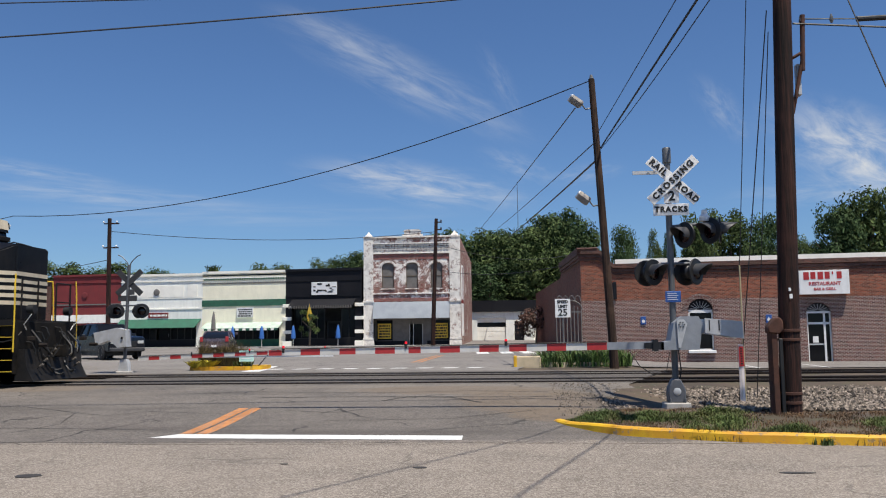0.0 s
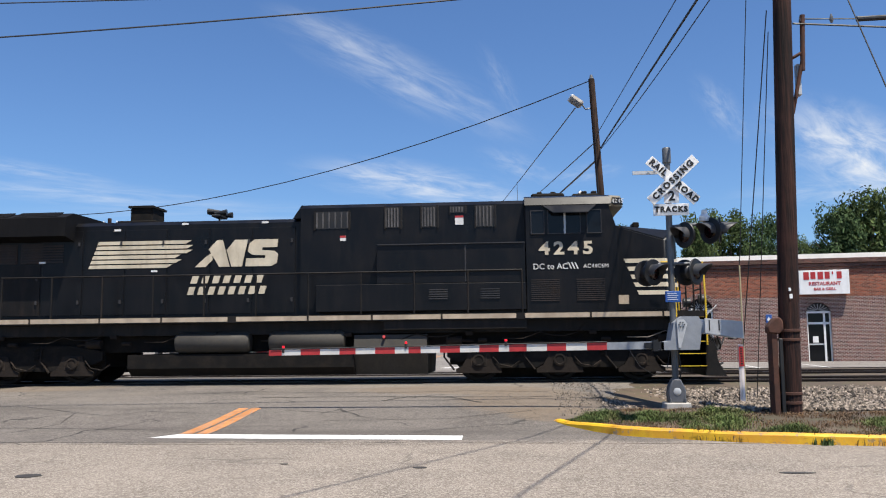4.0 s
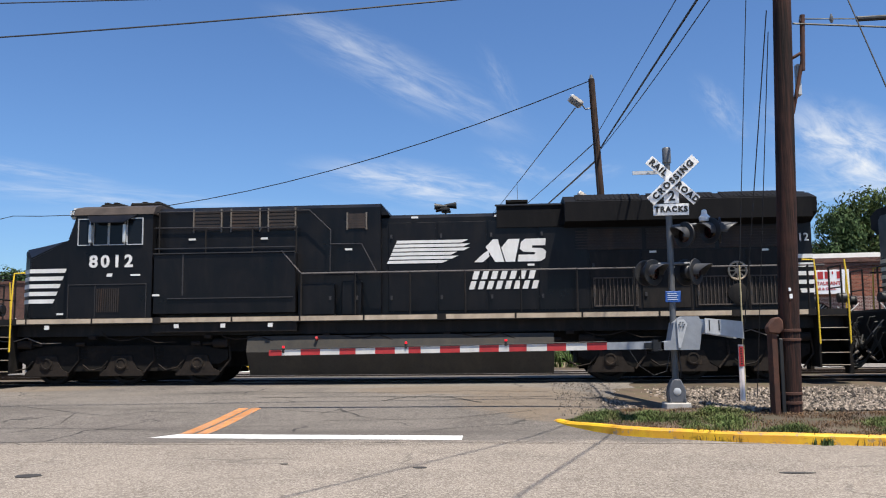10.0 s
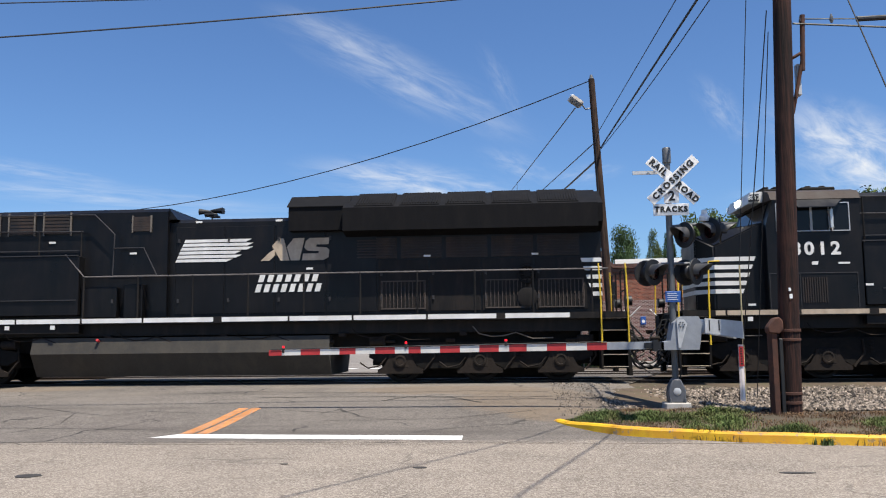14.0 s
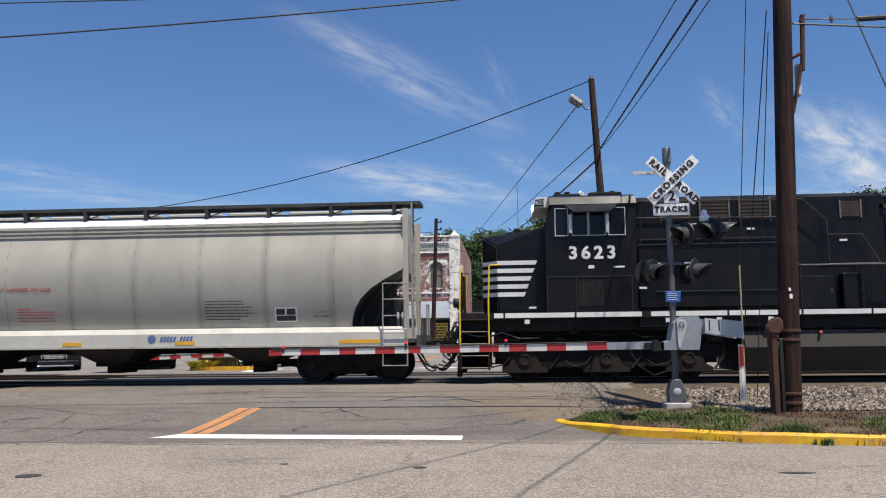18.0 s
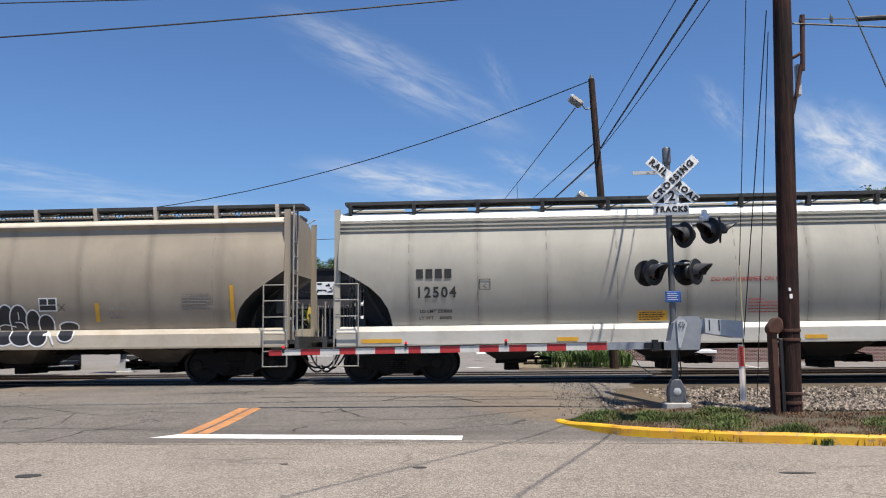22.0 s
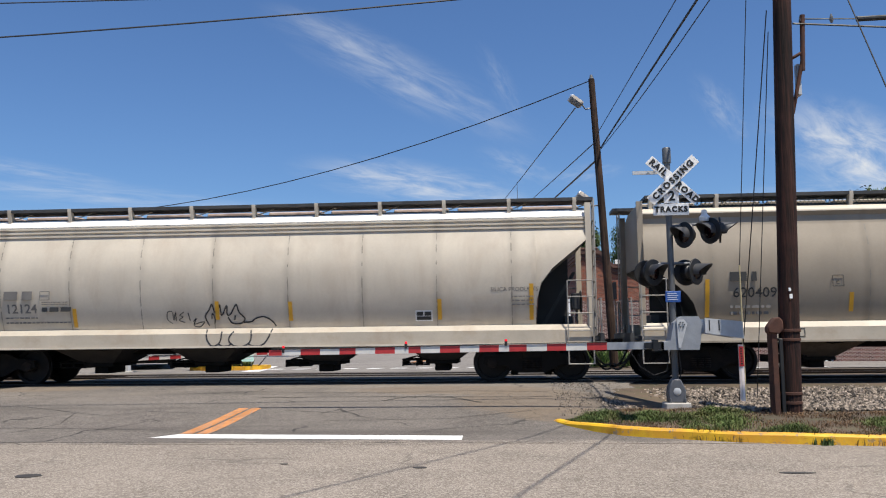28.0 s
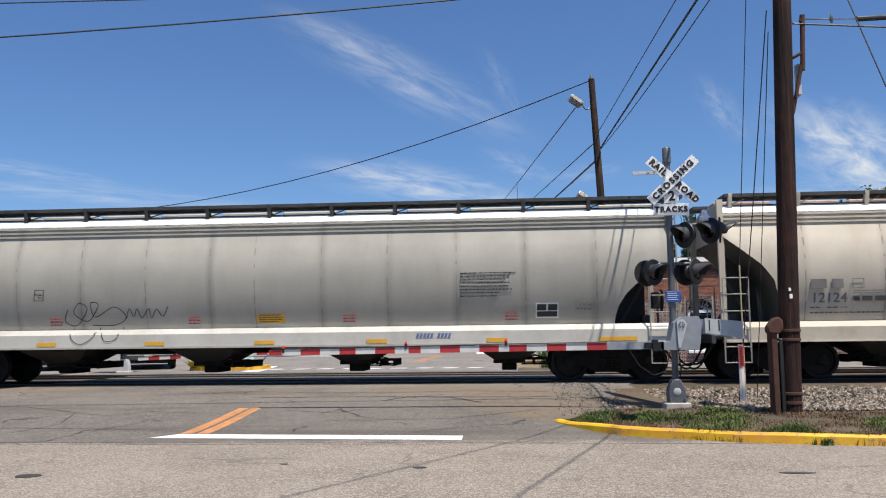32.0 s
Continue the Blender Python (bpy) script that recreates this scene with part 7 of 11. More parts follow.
def tar_line(pts, w, name="tar_seam"):
    bm = bmesh.new()
    prev = None
    for i in range(len(pts) - 1):
        a, b = Vector((*pts[i], 0)), Vector((*pts[i + 1], 0))
        n = max(2, int((b - a).length / 0.25))
        for k in range(n + (i == len(pts) - 2)):
            p = a.lerp(b, k / n)
            d = (b - a).normalized()
            o = Vector((-d.y, d.x, 0))
            p = p + o * 0.06 * noise.noise(p * 1.9)
            ww = w * (0.6 + 0.8 * abs(noise.noise(p * 2.3)))
            cur = []
            for s in (-1, 1):
                q = p + o * ww * s
                cur.append(bm.verts.new((q.x, q.y, ground_z(q.x, q.y) + 0.011)))
            if prev:
                bm.faces.new((prev[0], cur[0], cur[1], prev[1]))
            prev = cur
    bmesh.ops.recalc_face_normals(bm, faces=bm.faces)
    for f in bm.faces:
        if f.normal.z < 0:
            f.normal_flip()
    return solid(name, bm, M["tar"], "dark tar seam in the asphalt", "road seam", "structure")


tar_line([(-12, 13.25), (-5, 13.2), (0.8, 13.1)], 0.02)
tar_line([(-12, 14.6), (-9, 14.8), (-6, 14.55)], 0.015)
tar_line([(-5.3, 17.9), (-3, 17.95), (0.4, 17.8), (1.0, 17.9)], 0.02)
tar_line([(-2.6, 17.4), (-2.1, 17.9), (-1.2, 17.8), (-0.5, 17.2)], 0.025)
tar_line([(-9.6, 19.4), (-8.3, 18.9), (-6.6, 18.8), (-4.4, 18.9)], 0.012)
tar_line([(-12, 20.45), (-4, 20.5), (1.4, 20.4)], 0.022)
tar_line([(-3.4, 15.4), (-1.0, 15.6), (0.6, 16.4)], 0.010)
tar_line([(-8.6, 16.3), (-7.7, 16.0), (-7.2, 16.4), (-6.1, 16.2)], 0.010)
tar_line([(-11.5, 17.2), (-9.9, 16.9), (-8.6, 16.3), (-8.3, 15.2), (-8.7, 14.3)], 0.011)
tar_line([(-4.3, 16.4), (-3.3, 16.2), (-2.8, 16.5)], 0.012)
tar_line([(-4.8, 18.6), (-2.6, 18.5), (-0.8, 18.7), (0.9, 18.5)], 0.012)
tar_line([(-1.6, 14.3), (-0.4, 14.9), (0.5, 15.1)], 0.009)


# ---- train materials ----
M["loco_black"] = material("locomotive_black", (0.0045, 0.0045, 0.0055), 0.38, 0, 0.25, 22, 1.3, 0.04, (0.018, 0.015, 0.013), 0.4, (1.5, 1.5, 0.35), spec=0.26)
M["loco_matt"] = material("weathered_black_roof_paint", (0.006, 0.006, 0.007), 0.75, 0, 0.25, 22, 1.3, 0.05, (0.016, 0.014, 0.013), 0.4, (1.5, 1.5, 0.35), spec=0.14)
M["loco_dull"] = material("locomotive_black_dusty", (0.009, 0.008, 0.0075), 0.6, 0, 0.25, 22, 1.3, 0.08, (0.045, 0.032, 0.024), 0.4, (1.5, 1.5, 0.3), spec=0.25)
M["under"] = material("underframe_grime", (0.009, 0.008, 0.007), 0.85, 0.0, 0.4, 18, 3, 0.25, (0.032, 0.024, 0.018), 0.4, (1, 1, 1), spec=0.2)
M["truck_frame"] = material("truck_frame_grime", (0.016, 0.013, 0.011), 0.85, 0.0, 0.4, 18, 3, 0.25, (0.085, 0.06, 0.042), 0.4, (1, 1, 1), spec=0.2)
M["truck_dust"] = material("dusty_truck_casting", (0.026, 0.020, 0.016), 0.9, 0, 0.4, 18, 3, 0.25, (0.011, 0.009, 0.008), 0.6, (1, 1, 1), spec=0.2)
M["air_line"] = material("dusty_air_line", (0.16, 0.14, 0.12), 0.8, 0, 0.2, 18, 3, 0.1, spec=0.2)
M["wheel"] = material("wheel_steel", (0.011, 0.009, 0.008), 0.7, 0.3, 0.3, 20, 3, 0.1)
M["tank_grey"] = material("fuel_tank_grime", (0.036, 0.032, 0.026), 0.75, 0, 0.3, 20, 2, 0.12, (0.066, 0.055, 0.04), 0.5, (1, 1, 0.4))
M["air_tank"] = material("air_tank_grey", (0.038, 0.034, 0.028), 0.7, 0, 0.3, 20, 2, 0.1, (0.05, 0.04, 0.03), 0.4)
M["loco_white"] = material("locomotive_white", (0.74, 0.73, 0.70), 0.45, 0, 0.08, 25, 2, 0.03, (0.42, 0.39, 0.34), 0.3)
M["loco_cream"] = material("locomotive_cream", (0.62, 0.54, 0.40), 0.5, 0, 0.12, 25, 2, 0.03, (0.33, 0.26, 0.17), 0.5)
M["sill_tan"] = material("faded_sill_stripe", (0.46, 0.37, 0.27), 0.6, 0, 0.2, 25, 2, 0.03, (0.22, 0.16, 0.11), 0.5)
M["hand_yellow"] = material("yellow_grab_iron", (0.78, 0.52, 0.03), 0.5, 0, 0.1, 25, 2, 0.03)
M["grille"] = material("radiator_grille", (0.028, 0.022, 0.02), 0.7, 0.2, 0.3, 25, 2, 0.1, (0.08, 0.045, 0.03), 0.5)
M["door_grille"] = material("dusty_louvre", (0.075, 0.058, 0.048), 0.75, 0, 0.3, 25, 2, 0.1)
M["hop_grey"] = material("hopper_grey", (0.40, 0.378, 0.322), 0.5, 0, 0.06, 20, 0.7, 0.03, (0.30, 0.275, 0.23), 0.34, (0.7, 1, 0.16), welds=(1.41, 1.67, True))
M["hop_tan"] = material("hopper_taupe", (0.318, 0.27, 0.207), 0.6, 0, 0.07, 20, 0.7, 0.03, (0.24, 0.20, 0.15), 0.40, (0.7, 1, 0.16), welds=(0.88, 1.82, False))
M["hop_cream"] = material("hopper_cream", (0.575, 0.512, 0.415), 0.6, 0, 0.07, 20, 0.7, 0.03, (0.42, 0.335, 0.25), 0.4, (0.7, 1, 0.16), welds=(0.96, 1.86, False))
# near-white eave tone, with the sunlit brightness put into the colour
M["hop_white"] = material("hopper_sunlit_band", (0.77, 0.75, 0.70), 0.5, 0, 0.06, 20, 0.8, 0.02, (0.42, 0.38, 0.32), 0.4, (0.6, 1, 0.4))
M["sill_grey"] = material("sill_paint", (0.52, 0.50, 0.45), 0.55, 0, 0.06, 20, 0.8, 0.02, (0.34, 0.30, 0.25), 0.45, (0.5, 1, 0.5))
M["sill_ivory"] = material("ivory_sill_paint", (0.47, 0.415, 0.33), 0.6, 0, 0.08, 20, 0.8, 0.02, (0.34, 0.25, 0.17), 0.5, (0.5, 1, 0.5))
M["hop_dark"] = material("hopper_weld_line", (0.25, 0.225, 0.19), 0.7, 0, 0.2, 20, 2, 0.05)
# slope sheet tone of the cream car, with its shade in the colour
M["hop_shade"] = material("hopper_underside_shade", (0.075, 0.068, 0.06), 0.7, 0, 0.25, 20, 2, 0.05)
M["chute_grey"] = material("dusty_chute_steel", (0.034, 0.029, 0.025), 0.85, 0, 0.3, 20, 2, 0.1, (0.012, 0.011, 0.010), 0.6, (1, 1, 0.5))
M["chute_tan"] = material("dusty_tan_chute", (0.10, 0.08, 0.062), 0.85, 0, 0.3, 20, 2, 0.1, (0.04, 0.033, 0.026), 0.6, (1, 1, 0.5))
# black end paint, also the shade colour of the taupe car's slope sheets
M["hop_black"] = material("hopper_end_black_shade", (0.02, 0.02, 0.02), 0.6, 0, 0.2, 20, 2, 0.05)
M["run_board"] = material("running_board_steel", (0.06, 0.06, 0.06), 0.6, 0.3, 0.25, 20, 2, 0.1)
M["roof_grey"] = material("roof_grey", (0.22, 0.21, 0.19), 0.8, 0, 0.25, 20, 1.2, 0.1)
M["roof_rust"] = material("stained_roof", (0.40, 0.32, 0.27), 0.8, 0, 0.3, 20, 1.2, 0.15, (0.15, 0.085, 0.06), 0.6, (0.9, 1, 1))
M["ladder_grey"] = material("ladder_grey", (0.32, 0.30, 0.27), 0.6, 0.1, 0.2, 20, 2, 0.05)
M["sticker"] = material("orange_sticker", (0.68, 0.36, 0.03), 0.5, 0, 0.1, 20, 2, 0.0)
M["red_text"] = material("red_stencil", (0.42, 0.03, 0.03), 0.6, 0, 0.1, 20, 2, 0.0)
M["blue_text"] = material("blue_stencil", (0.10, 0.15, 0.30), 0.6, 0, 0.1, 20, 2, 0.0)
M["stencil"] = material("black_stencil", (0.03, 0.03, 0.03), 0.7, 0, 0.2, 20, 2, 0.0)
M["stencil_faint"] = material("faded_stencil", (0.16, 0.15, 0.14), 0.7, 0, 0.2, 20, 2, 0.0)
M["spray_black"] = material("black_spray_paint", (0.025, 0.025, 0.03), 0.5, 0, 0.2, 12, 2, 0.0)

# kind, place along the track at 16 s, length over couplers
TRAIN = [("L", 46.02, 22.4), ("L", 23.70, 22.3), ("L", 0.749, 22.3), ("H", -21.23, 21.1), ("H", -42.25, 20.84), ("H", -61.70, 17.92), ("H", -81.20, 21.1)]


def run(t):
    """How far the train has rolled at t seconds."""
    s = t - 16.0
    return 4.41722 * s + 0.01215 * s * s + 0.0003667 * s ** 3


WHEELS = []          # (wheelset, radius, x in its car, direction) for motions()


def wheelset(parent, x, r, flip):
    bm = bmesh.new()
    for s in (-1, 1):
        prof = [(0.09, s * 0.62), (r * 0.42, s * 0.66), (r * 0.78, s * 0.70), (r * 0.80, s * 0.66), (r + 0.025, s * 0.68), (r + 0.02, s * 0.705), (r, s * 0.715), (r - 0.005, s * 0.82), (r * 0.82, s * 0.825), (r * 0.78, s * 0.75), (r * 0.30, s * 0.78), (r * 0.26, s * 0.84), (0.05, s * 0.85)]
        lathe(bm, prof, 24, axis="y")
    rod(bm, (0, -0.98, 0), (0, 0.98, 0), 0.075, 10)
    for s in (-1, 1):                       # bolt heads on the axle caps
        for i in range(3):
            a = i * 2.094
            box(bm, 0.045 * math.cos(a) - 0.012, 0.045 * math.cos(a) + 0.012, s * 0.985 - 0.015, s * 0.985 + 0.015, 0.045 * math.sin(a) - 0.012, 0.045 * math.sin(a) + 0.012)
    ob = part("wheelset", bm, M["wheel"], parent)
    ob.matrix_basis = pose(x, 0, r)
    WHEELS.append((ob, r, x, flip))
    return ob


def facing(s, x, y, z):
    """Pose for lettering on the side s of a car."""
    return pose(x, s * y, z) @ (FRONT if s < 0 else BACK)


def coupler(parent, x, s, z=0.86):
    bm = bmesh.new()
    rod(bm, (x - s * 1.0, 0, z), (x - s * 0.3, 0, z), 0.09, 8)
    box(bm, min(x - s * 0.33, x - s * 0.02), max(x - s * 0.33, x - s * 0.02), -0.14, 0.10, z - 0.16, z + 0.16, 0.03)
    prism(bm, [(x - s * 0.05, 0.0), (x + s * 0.06, -0.02), (x + s * 0.07, -0.14), (x - s * 0.05, -0.16)], "z", z - 0.15, z + 0.15)
    part("coupler", bm, M["under"], parent, "rusty knuckle coupler")
    for i, dy in enumerate((-0.55, 0.55, -0.35)):
        bm = bmesh.new()
        pts = [Vector((x - s * (0.5 - 0.56 * j / 8), dy * (1 - 0.4 * j / 8), z + 0.02 - (0.52 + 0.06 * i) * math.sin(math.pi * 0.62 * j / 8))) for j in range(9)]
        tube(bm, pts, 0.027, 6)
        part("air_hose", bm, M["black_paint"], parent, "black rubber air hose")


def slab_bar(bm, s, x0, x1, y, z0, z1, slant=0.0):
    """A thin raised bar on a car's side, with slanted ends."""
    d = slant * (z1 - z0) * (1 if s < 0 else -1)
    prism(bm, [(x0, z0), (x1, z0), (x1 + d, z1), (x0 + d, z1)], "y", min(s * y, s * (y + 0.008)), max(s * y, s * (y + 0.008)))


def locomotive(number, u, flip, cfg):
    lo = thing("diesel_locomotive", cfg["label"], "locomotive", (u, TRACK_Y, RAIL_Z), 180 if flip else 0, "diesel locomotives")
    black, trim, stripe = M["loco_black"], cfg["trim"], cfg["stripe"]
    HW, CW, DW = 1.02, 1.48, 1.52          # half widths of hood, cab and deck
    deck, NW_ = 1.68, 1.18
    r0, r1, rz0, rz1 = cfg["rad"]
    he, low, hi, hx = cfg["hood_end"], cfg["low"], cfg["high"], cfg["hx"]

    # frame and deck
    bm = bmesh.new()
    box(bm, cfg["ends"][1], cfg["ends"][0], -1.25, 1.25, 1.22, 1.52)
    box(bm, cfg["ends"][1] - 0.05, cfg["ends"][0] + 0.05, -DW, DW, 1.52, deck - 0.005)
    box(bm, cfg["skirt"][0], cfg["skirt"][1], -DW + 0.06, DW - 0.06, 1.30, 1.53)
    part("underframe", bm, M["loco_dull"], lo)
    for s in (-1, 1):
        bm = bmesh.new()
        x = -9.6
        i = 0
        while x < 9.8:
            w = 1.55 + 0.35 * ((i * 7) % 3) / 3
            slab_bar(bm, s, x, min(x + w, 9.9), DW, deck - 0.135, deck - 0.02)
            x += w + (0.05 if i % 4 else 0.22)
            i += 1
        part("sill_stripe", bm, trim, lo, "reflective stripe along the deck edge")

    # plain dark box added to close off daylight under the deck
    bm = bmesh.new()
    box(bm, -9.9, 9.9, -0.95, 0.95, 0.80, 1.24)
    part("under_deck_piping", bm, M["under"], lo)

    # long hood: low engine part, high blower part
    for nm, a, b, top, hw in (("engine_hood", he, hx, low, HW), ("equipment_hood", hx, 6.42, hi, HW + 0.16)):
        bm = bmesh.new()
        prism(bm, [(-hw, deck), (hw, deck), (hw, top - 0.10), (hw - 0.14, top), (-hw + 0.14, top), (-hw, top - 0.10)], "x", a, b)
        part(nm, bm, black, lo)
    bm = bmesh.new()
    prism(bm, [(hx - 0.22, low - 0.02), (hx + 0.01, low - 0.02), (hx + 0.01, hi)], "y", -HW - 0.1, HW + 0.1)
    part("hood_fairing", bm, black, lo)
    # engine doors with handles, along both sides
    n = cfg["doors"]
    for s in (-1, 1):
        xs = steps(he + 0.35, hx - 0.15, (hx - he - 0.5) / n)
        for i, (a, b) in enumerate(zip(xs, xs[1:])):
            bm = bmesh.new()
            under_rad = b < r1 + 0.2
            top = (rz0 - 0.70) if under_rad else low - 0.22
            box(bm, a + 0.025, b - 0.025, min(s * HW, s * (HW + 0.022)), max(s * HW, s * (HW + 0.022)), deck + 0.08, top, 0.006)
            d = part("engine_door", bm, M["loco_dull"] if under_rad else black, lo)
            for z in (deck + 0.42, top - 0.35):
                part("latch", one(box, b - 0.13, b - 0.08, min(s * (HW + 0.02), s * (HW + 0.055)), max(s * (HW + 0.02), s * (HW + 0.055)), z - 0.05, z + 0.05), M["rail_tube"], d)
            if under_rad and i % 3 != 2:
                bm = bmesh.new()
                for j in range(12):
                    xx = a + 0.13 + (b - a - 0.26) * j / 11
                    box(bm, xx - 0.008, xx + 0.008, min(s * (HW + 0.02), s * (HW + 0.045)), max(s * (HW + 0.02), s * (HW + 0.045)), deck + 0.16, deck + 0.82)
                for q0, q1, q2, q3 in ((a + 0.09, b - 0.09, deck + 0.13, deck + 0.16), (a + 0.09, b - 0.09, deck + 0.82, deck + 0.85), (a + 0.09, a + 0.11, deck + 0.13, deck + 0.85), (b - 0.11, b - 0.09, deck + 0.13, deck + 0.85)):
                    box(bm, q0, q1, min(s * (HW + 0.02), s * (HW + 0.05)), max(s * (HW + 0.02), s * (HW + 0.05)), q2, q3)
                part("louvre", bm, M["door_grille"], d, "dusty vertical louvres")
    # radiator wings at the rear
    bm = bmesh.new()
    w = CW + 0.06
    cw, ch = cfg["rad_fold"]
    prism(bm, [(-HW, rz0 - 0.10), (HW, rz0 - 0.10), (w, rz0), (w, rz1 - ch), (w - cw, rz1), (-w + cw, rz1), (-w, rz1 - ch), (-w, rz0)], "x", r0 + 0.12, r1)
    prism(bm, [(-HW, rz0 - 0.08), (HW, rz0 - 0.08), (w * 0.97, rz0 + 0.12), (w * 0.985, rz1 - ch - 0.01), (w - cw - 0.02, rz1 - 0.03), (-w + cw + 0.02, rz1 - 0.03), (-w * 0.985, rz1 - ch - 0.01), (-w * 0.985, rz0 + 0.12)], "x", r0, r0 + 0.13)
    part("radiator_cab", bm, M["loco_matt"], lo)
    for s in (-1, 1):
        k = cfg["screens"]
        xs = steps(r0 + 0.5, r1 - 0.2, (r1 - r0 - 0.7) / k)
        for a, b in zip(xs, xs[1:]):
            bm = bmesh.new()
            box(bm, a + 0.05, b - 0.05, min(s * HW, s * (HW + 0.02)), max(s * HW, s * (HW + 0.02)), rz0 - 0.66, rz0 - 0.14)
            scr = part("radiator_screen", bm, M["grille"], lo, "dark radiator screen")
            for j in range(7):
                z = rz0 - 0.62 + 0.07 * j
                part("screen_slat", one(box, a + 0.08, b - 0.08, min(s * (HW + 0.02), s * (HW + 0.045)), max(s * (HW + 0.02), s * (HW + 0.045)), z - 0.018, z + 0.018), M["grille"], scr)
            bm = bmesh.new()
            prism(bm, [(s * (w - 0.06), rz1 - ch * 0.93), (s * (w - cw), rz1 + 0.012), (s * (w - cw), rz1 + 0.035), (s * (w - 0.06), rz1 - ch * 0.93 + 0.03)], "x", a + 0.08, b - 0.08)
            for j in range(14):
                x = a + 0.14 + (b - a - 0.28) * j / 13
                prism(bm, [(s * (w - 0.10), rz1 - ch * 0.86 + 0.02), (s * (w - cw), rz1 + 0.02), (s * (w - cw), rz1 + 0.040), (s * (w - 0.10), rz1 - ch * 0.86 + 0.05)], "x", x - 0.014, x + 0.014)
            part("roof_grille", bm, M["loco_matt"], lo)
    # exhaust housing as wide as the hood, before the radiators
    if "housing" in cfg:
        k0, k1, kw, ks, kt = cfg["housing"]
        bm = bmesh.new()
        prism(bm, [(-kw, 3.82), (kw, 3.82), (kw, ks), (kw - 0.5, kt), (-kw + 0.5, kt), (-kw, ks)], "x", k0, k1)
        hs = part("exhaust_housing", bm, M["loco_matt"], lo, "angular black exhaust housing on the hood")
        for s in (-1, 1):
            part("housing_roof_plate", one(prism, [(s * (kw + 0.03), ks - 0.01), (s * (kw - 0.49), kt + 0.005), (s * (kw - 0.49), kt + 0.025), (s * (kw + 0.03), ks + 0.01)], "x", k0 - 0.1, k1 + 0.04), M["loco_matt"], hs)
    # exhaust stack and horn
    bm = bmesh.new()
    k0, k1, kz = cfg["stack"]
    box(bm, k0 + 0.04, k1 - 0.04, -0.4, 0.4, low - 0.02, kz - 0.03, 0.03)
    box(bm, k0, k1, -0.45, 0.45, kz - 0.06, kz)
    box(bm, k0 - 0.25, k1 + 0.12, -0.55, 0.55, low - 0.02, low + 0.10, 0.02)
    part("exhaust_outlet", bm, M["under"], lo)
    bm = bmesh.new()
    hxx = cfg["horn"]
    rod(bm, (hxx, 0, low - 0.02), (hxx, 0, low + 0.28), 0.025)
    rod(bm, (hxx, -0.28, low + 0.28), (hxx, 0.28, low + 0.28), 0.025)
    box(bm, hxx - 0.12, hxx + 0.12, -0.3, 0.3, low + 0.20, low + 0.26, 0.01)
    for dy, sg in ((-0.25, 1), (0.0, -1), (0.22, 1), (-0.12, -1)):
        rod(bm, (hxx - sg * 0.05, dy, low + 0.30 + 0.06 * (sg < 0)), (hxx + sg * 0.28, dy, low + 0.31 + 0.06 * (sg < 0)), 0.03, 10, 0.085)
    part("horn", bm, M["black_paint"], lo, "black air horn cluster")
    # intake vents of the equipment hood
    hw2 = HW + 0.16
    for s in (-1, 1):
        for a, b, z0, z1 in cfg["vents"]:
            bm = bmesh.new()
            for j in range(6):
                z, x = z0 + (z1 - z0) * (j + 0.5) / 6, a + (b - a) * (j + 0.5) / 6
                q4 = (x - 0.016, x + 0.016, z0 + 0.02, z1 - 0.02) if cfg["upright"] else (a + 0.05, b - 0.05, z - 0.03, z + 0.03)
                box(bm, q4[0], q4[1], min(s * hw2, s * (hw2 + 0.03)), max(s * hw2, s * (hw2 + 0.03)), q4[2], q4[3])
            v = part("vent_grille", bm, M["slat_pale"] if cfg["upright"] else M["grille"], lo)
            part("vent_recess", one(box, a, b, min(s * hw2, s * (hw2 + 0.010)), max(s * hw2, s * (hw2 + 0.010)), z0, z1), M["black_paint"], v)
            for x in (a, b - 0.05):
                part("vent_post", one(box, x, x + 0.035, min(s * hw2, s * (hw2 + 0.04)), max(s * hw2, s * (hw2 + 0.04)), z0 - 0.03, z1 + 0.03), cfg["vent_post"], v)
        bm = bmesh.new()
        for a, b, z0, z1 in cfg["panels"]:
            box(bm, a + 0.02, b - 0.02, min(s * hw2, s * (hw2 + 0.30)), max(s * hw2, s * (hw2 + 0.30)), z0, z1, 0.015)
        if cfg["panels"]:
            part("side_cabinet", bm, black, lo)
        for x, z in ((-0.3, low - 0.12), (-2.4, low - 0.12), (-3.2, 2.85), (-4.2, low - 0.25), (-6.2, 3.12), (-8.9, 3.12)):
            bm = bmesh.new()
            slab_bar(bm, s, x, x + 0.17, HW + 0.047, z, z + 0.05)
            part("warning_decal", bm, M["loco_white"], lo, "small white warning decal")

    if cfg["upright"]:
        for s in (-1, 1):
            for a_, b_, z0_, z1_ in ((1.2, 6.40, 1.75, 2.42), (2.72, 6.40, 2.42, 3.40)):
                part("side_cabinet", one(box, a_, b_, min(s * hw2, s * (hw2 + (0.30 if z0_ < 2 else 0.27))), max(s * hw2, s * (hw2 + (0.30 if z0_ < 2 else 0.27))), z0_, z1_, 0.012), black, lo)
            for a_, b_ in ((4.02, 4.48), (5.29, 5.76)):
                bm = bmesh.new()
                for j in range(5):
                    box(bm, a_, b_, min(s * (hw2 + 0.30), s * (hw2 + 0.325)), max(s * (hw2 + 0.30), s * (hw2 + 0.325)), 2.03 + j * 0.055, 2.055 + j * 0.055)
                part("cabinet_louvre", bm, M["rail_tube"], lo)
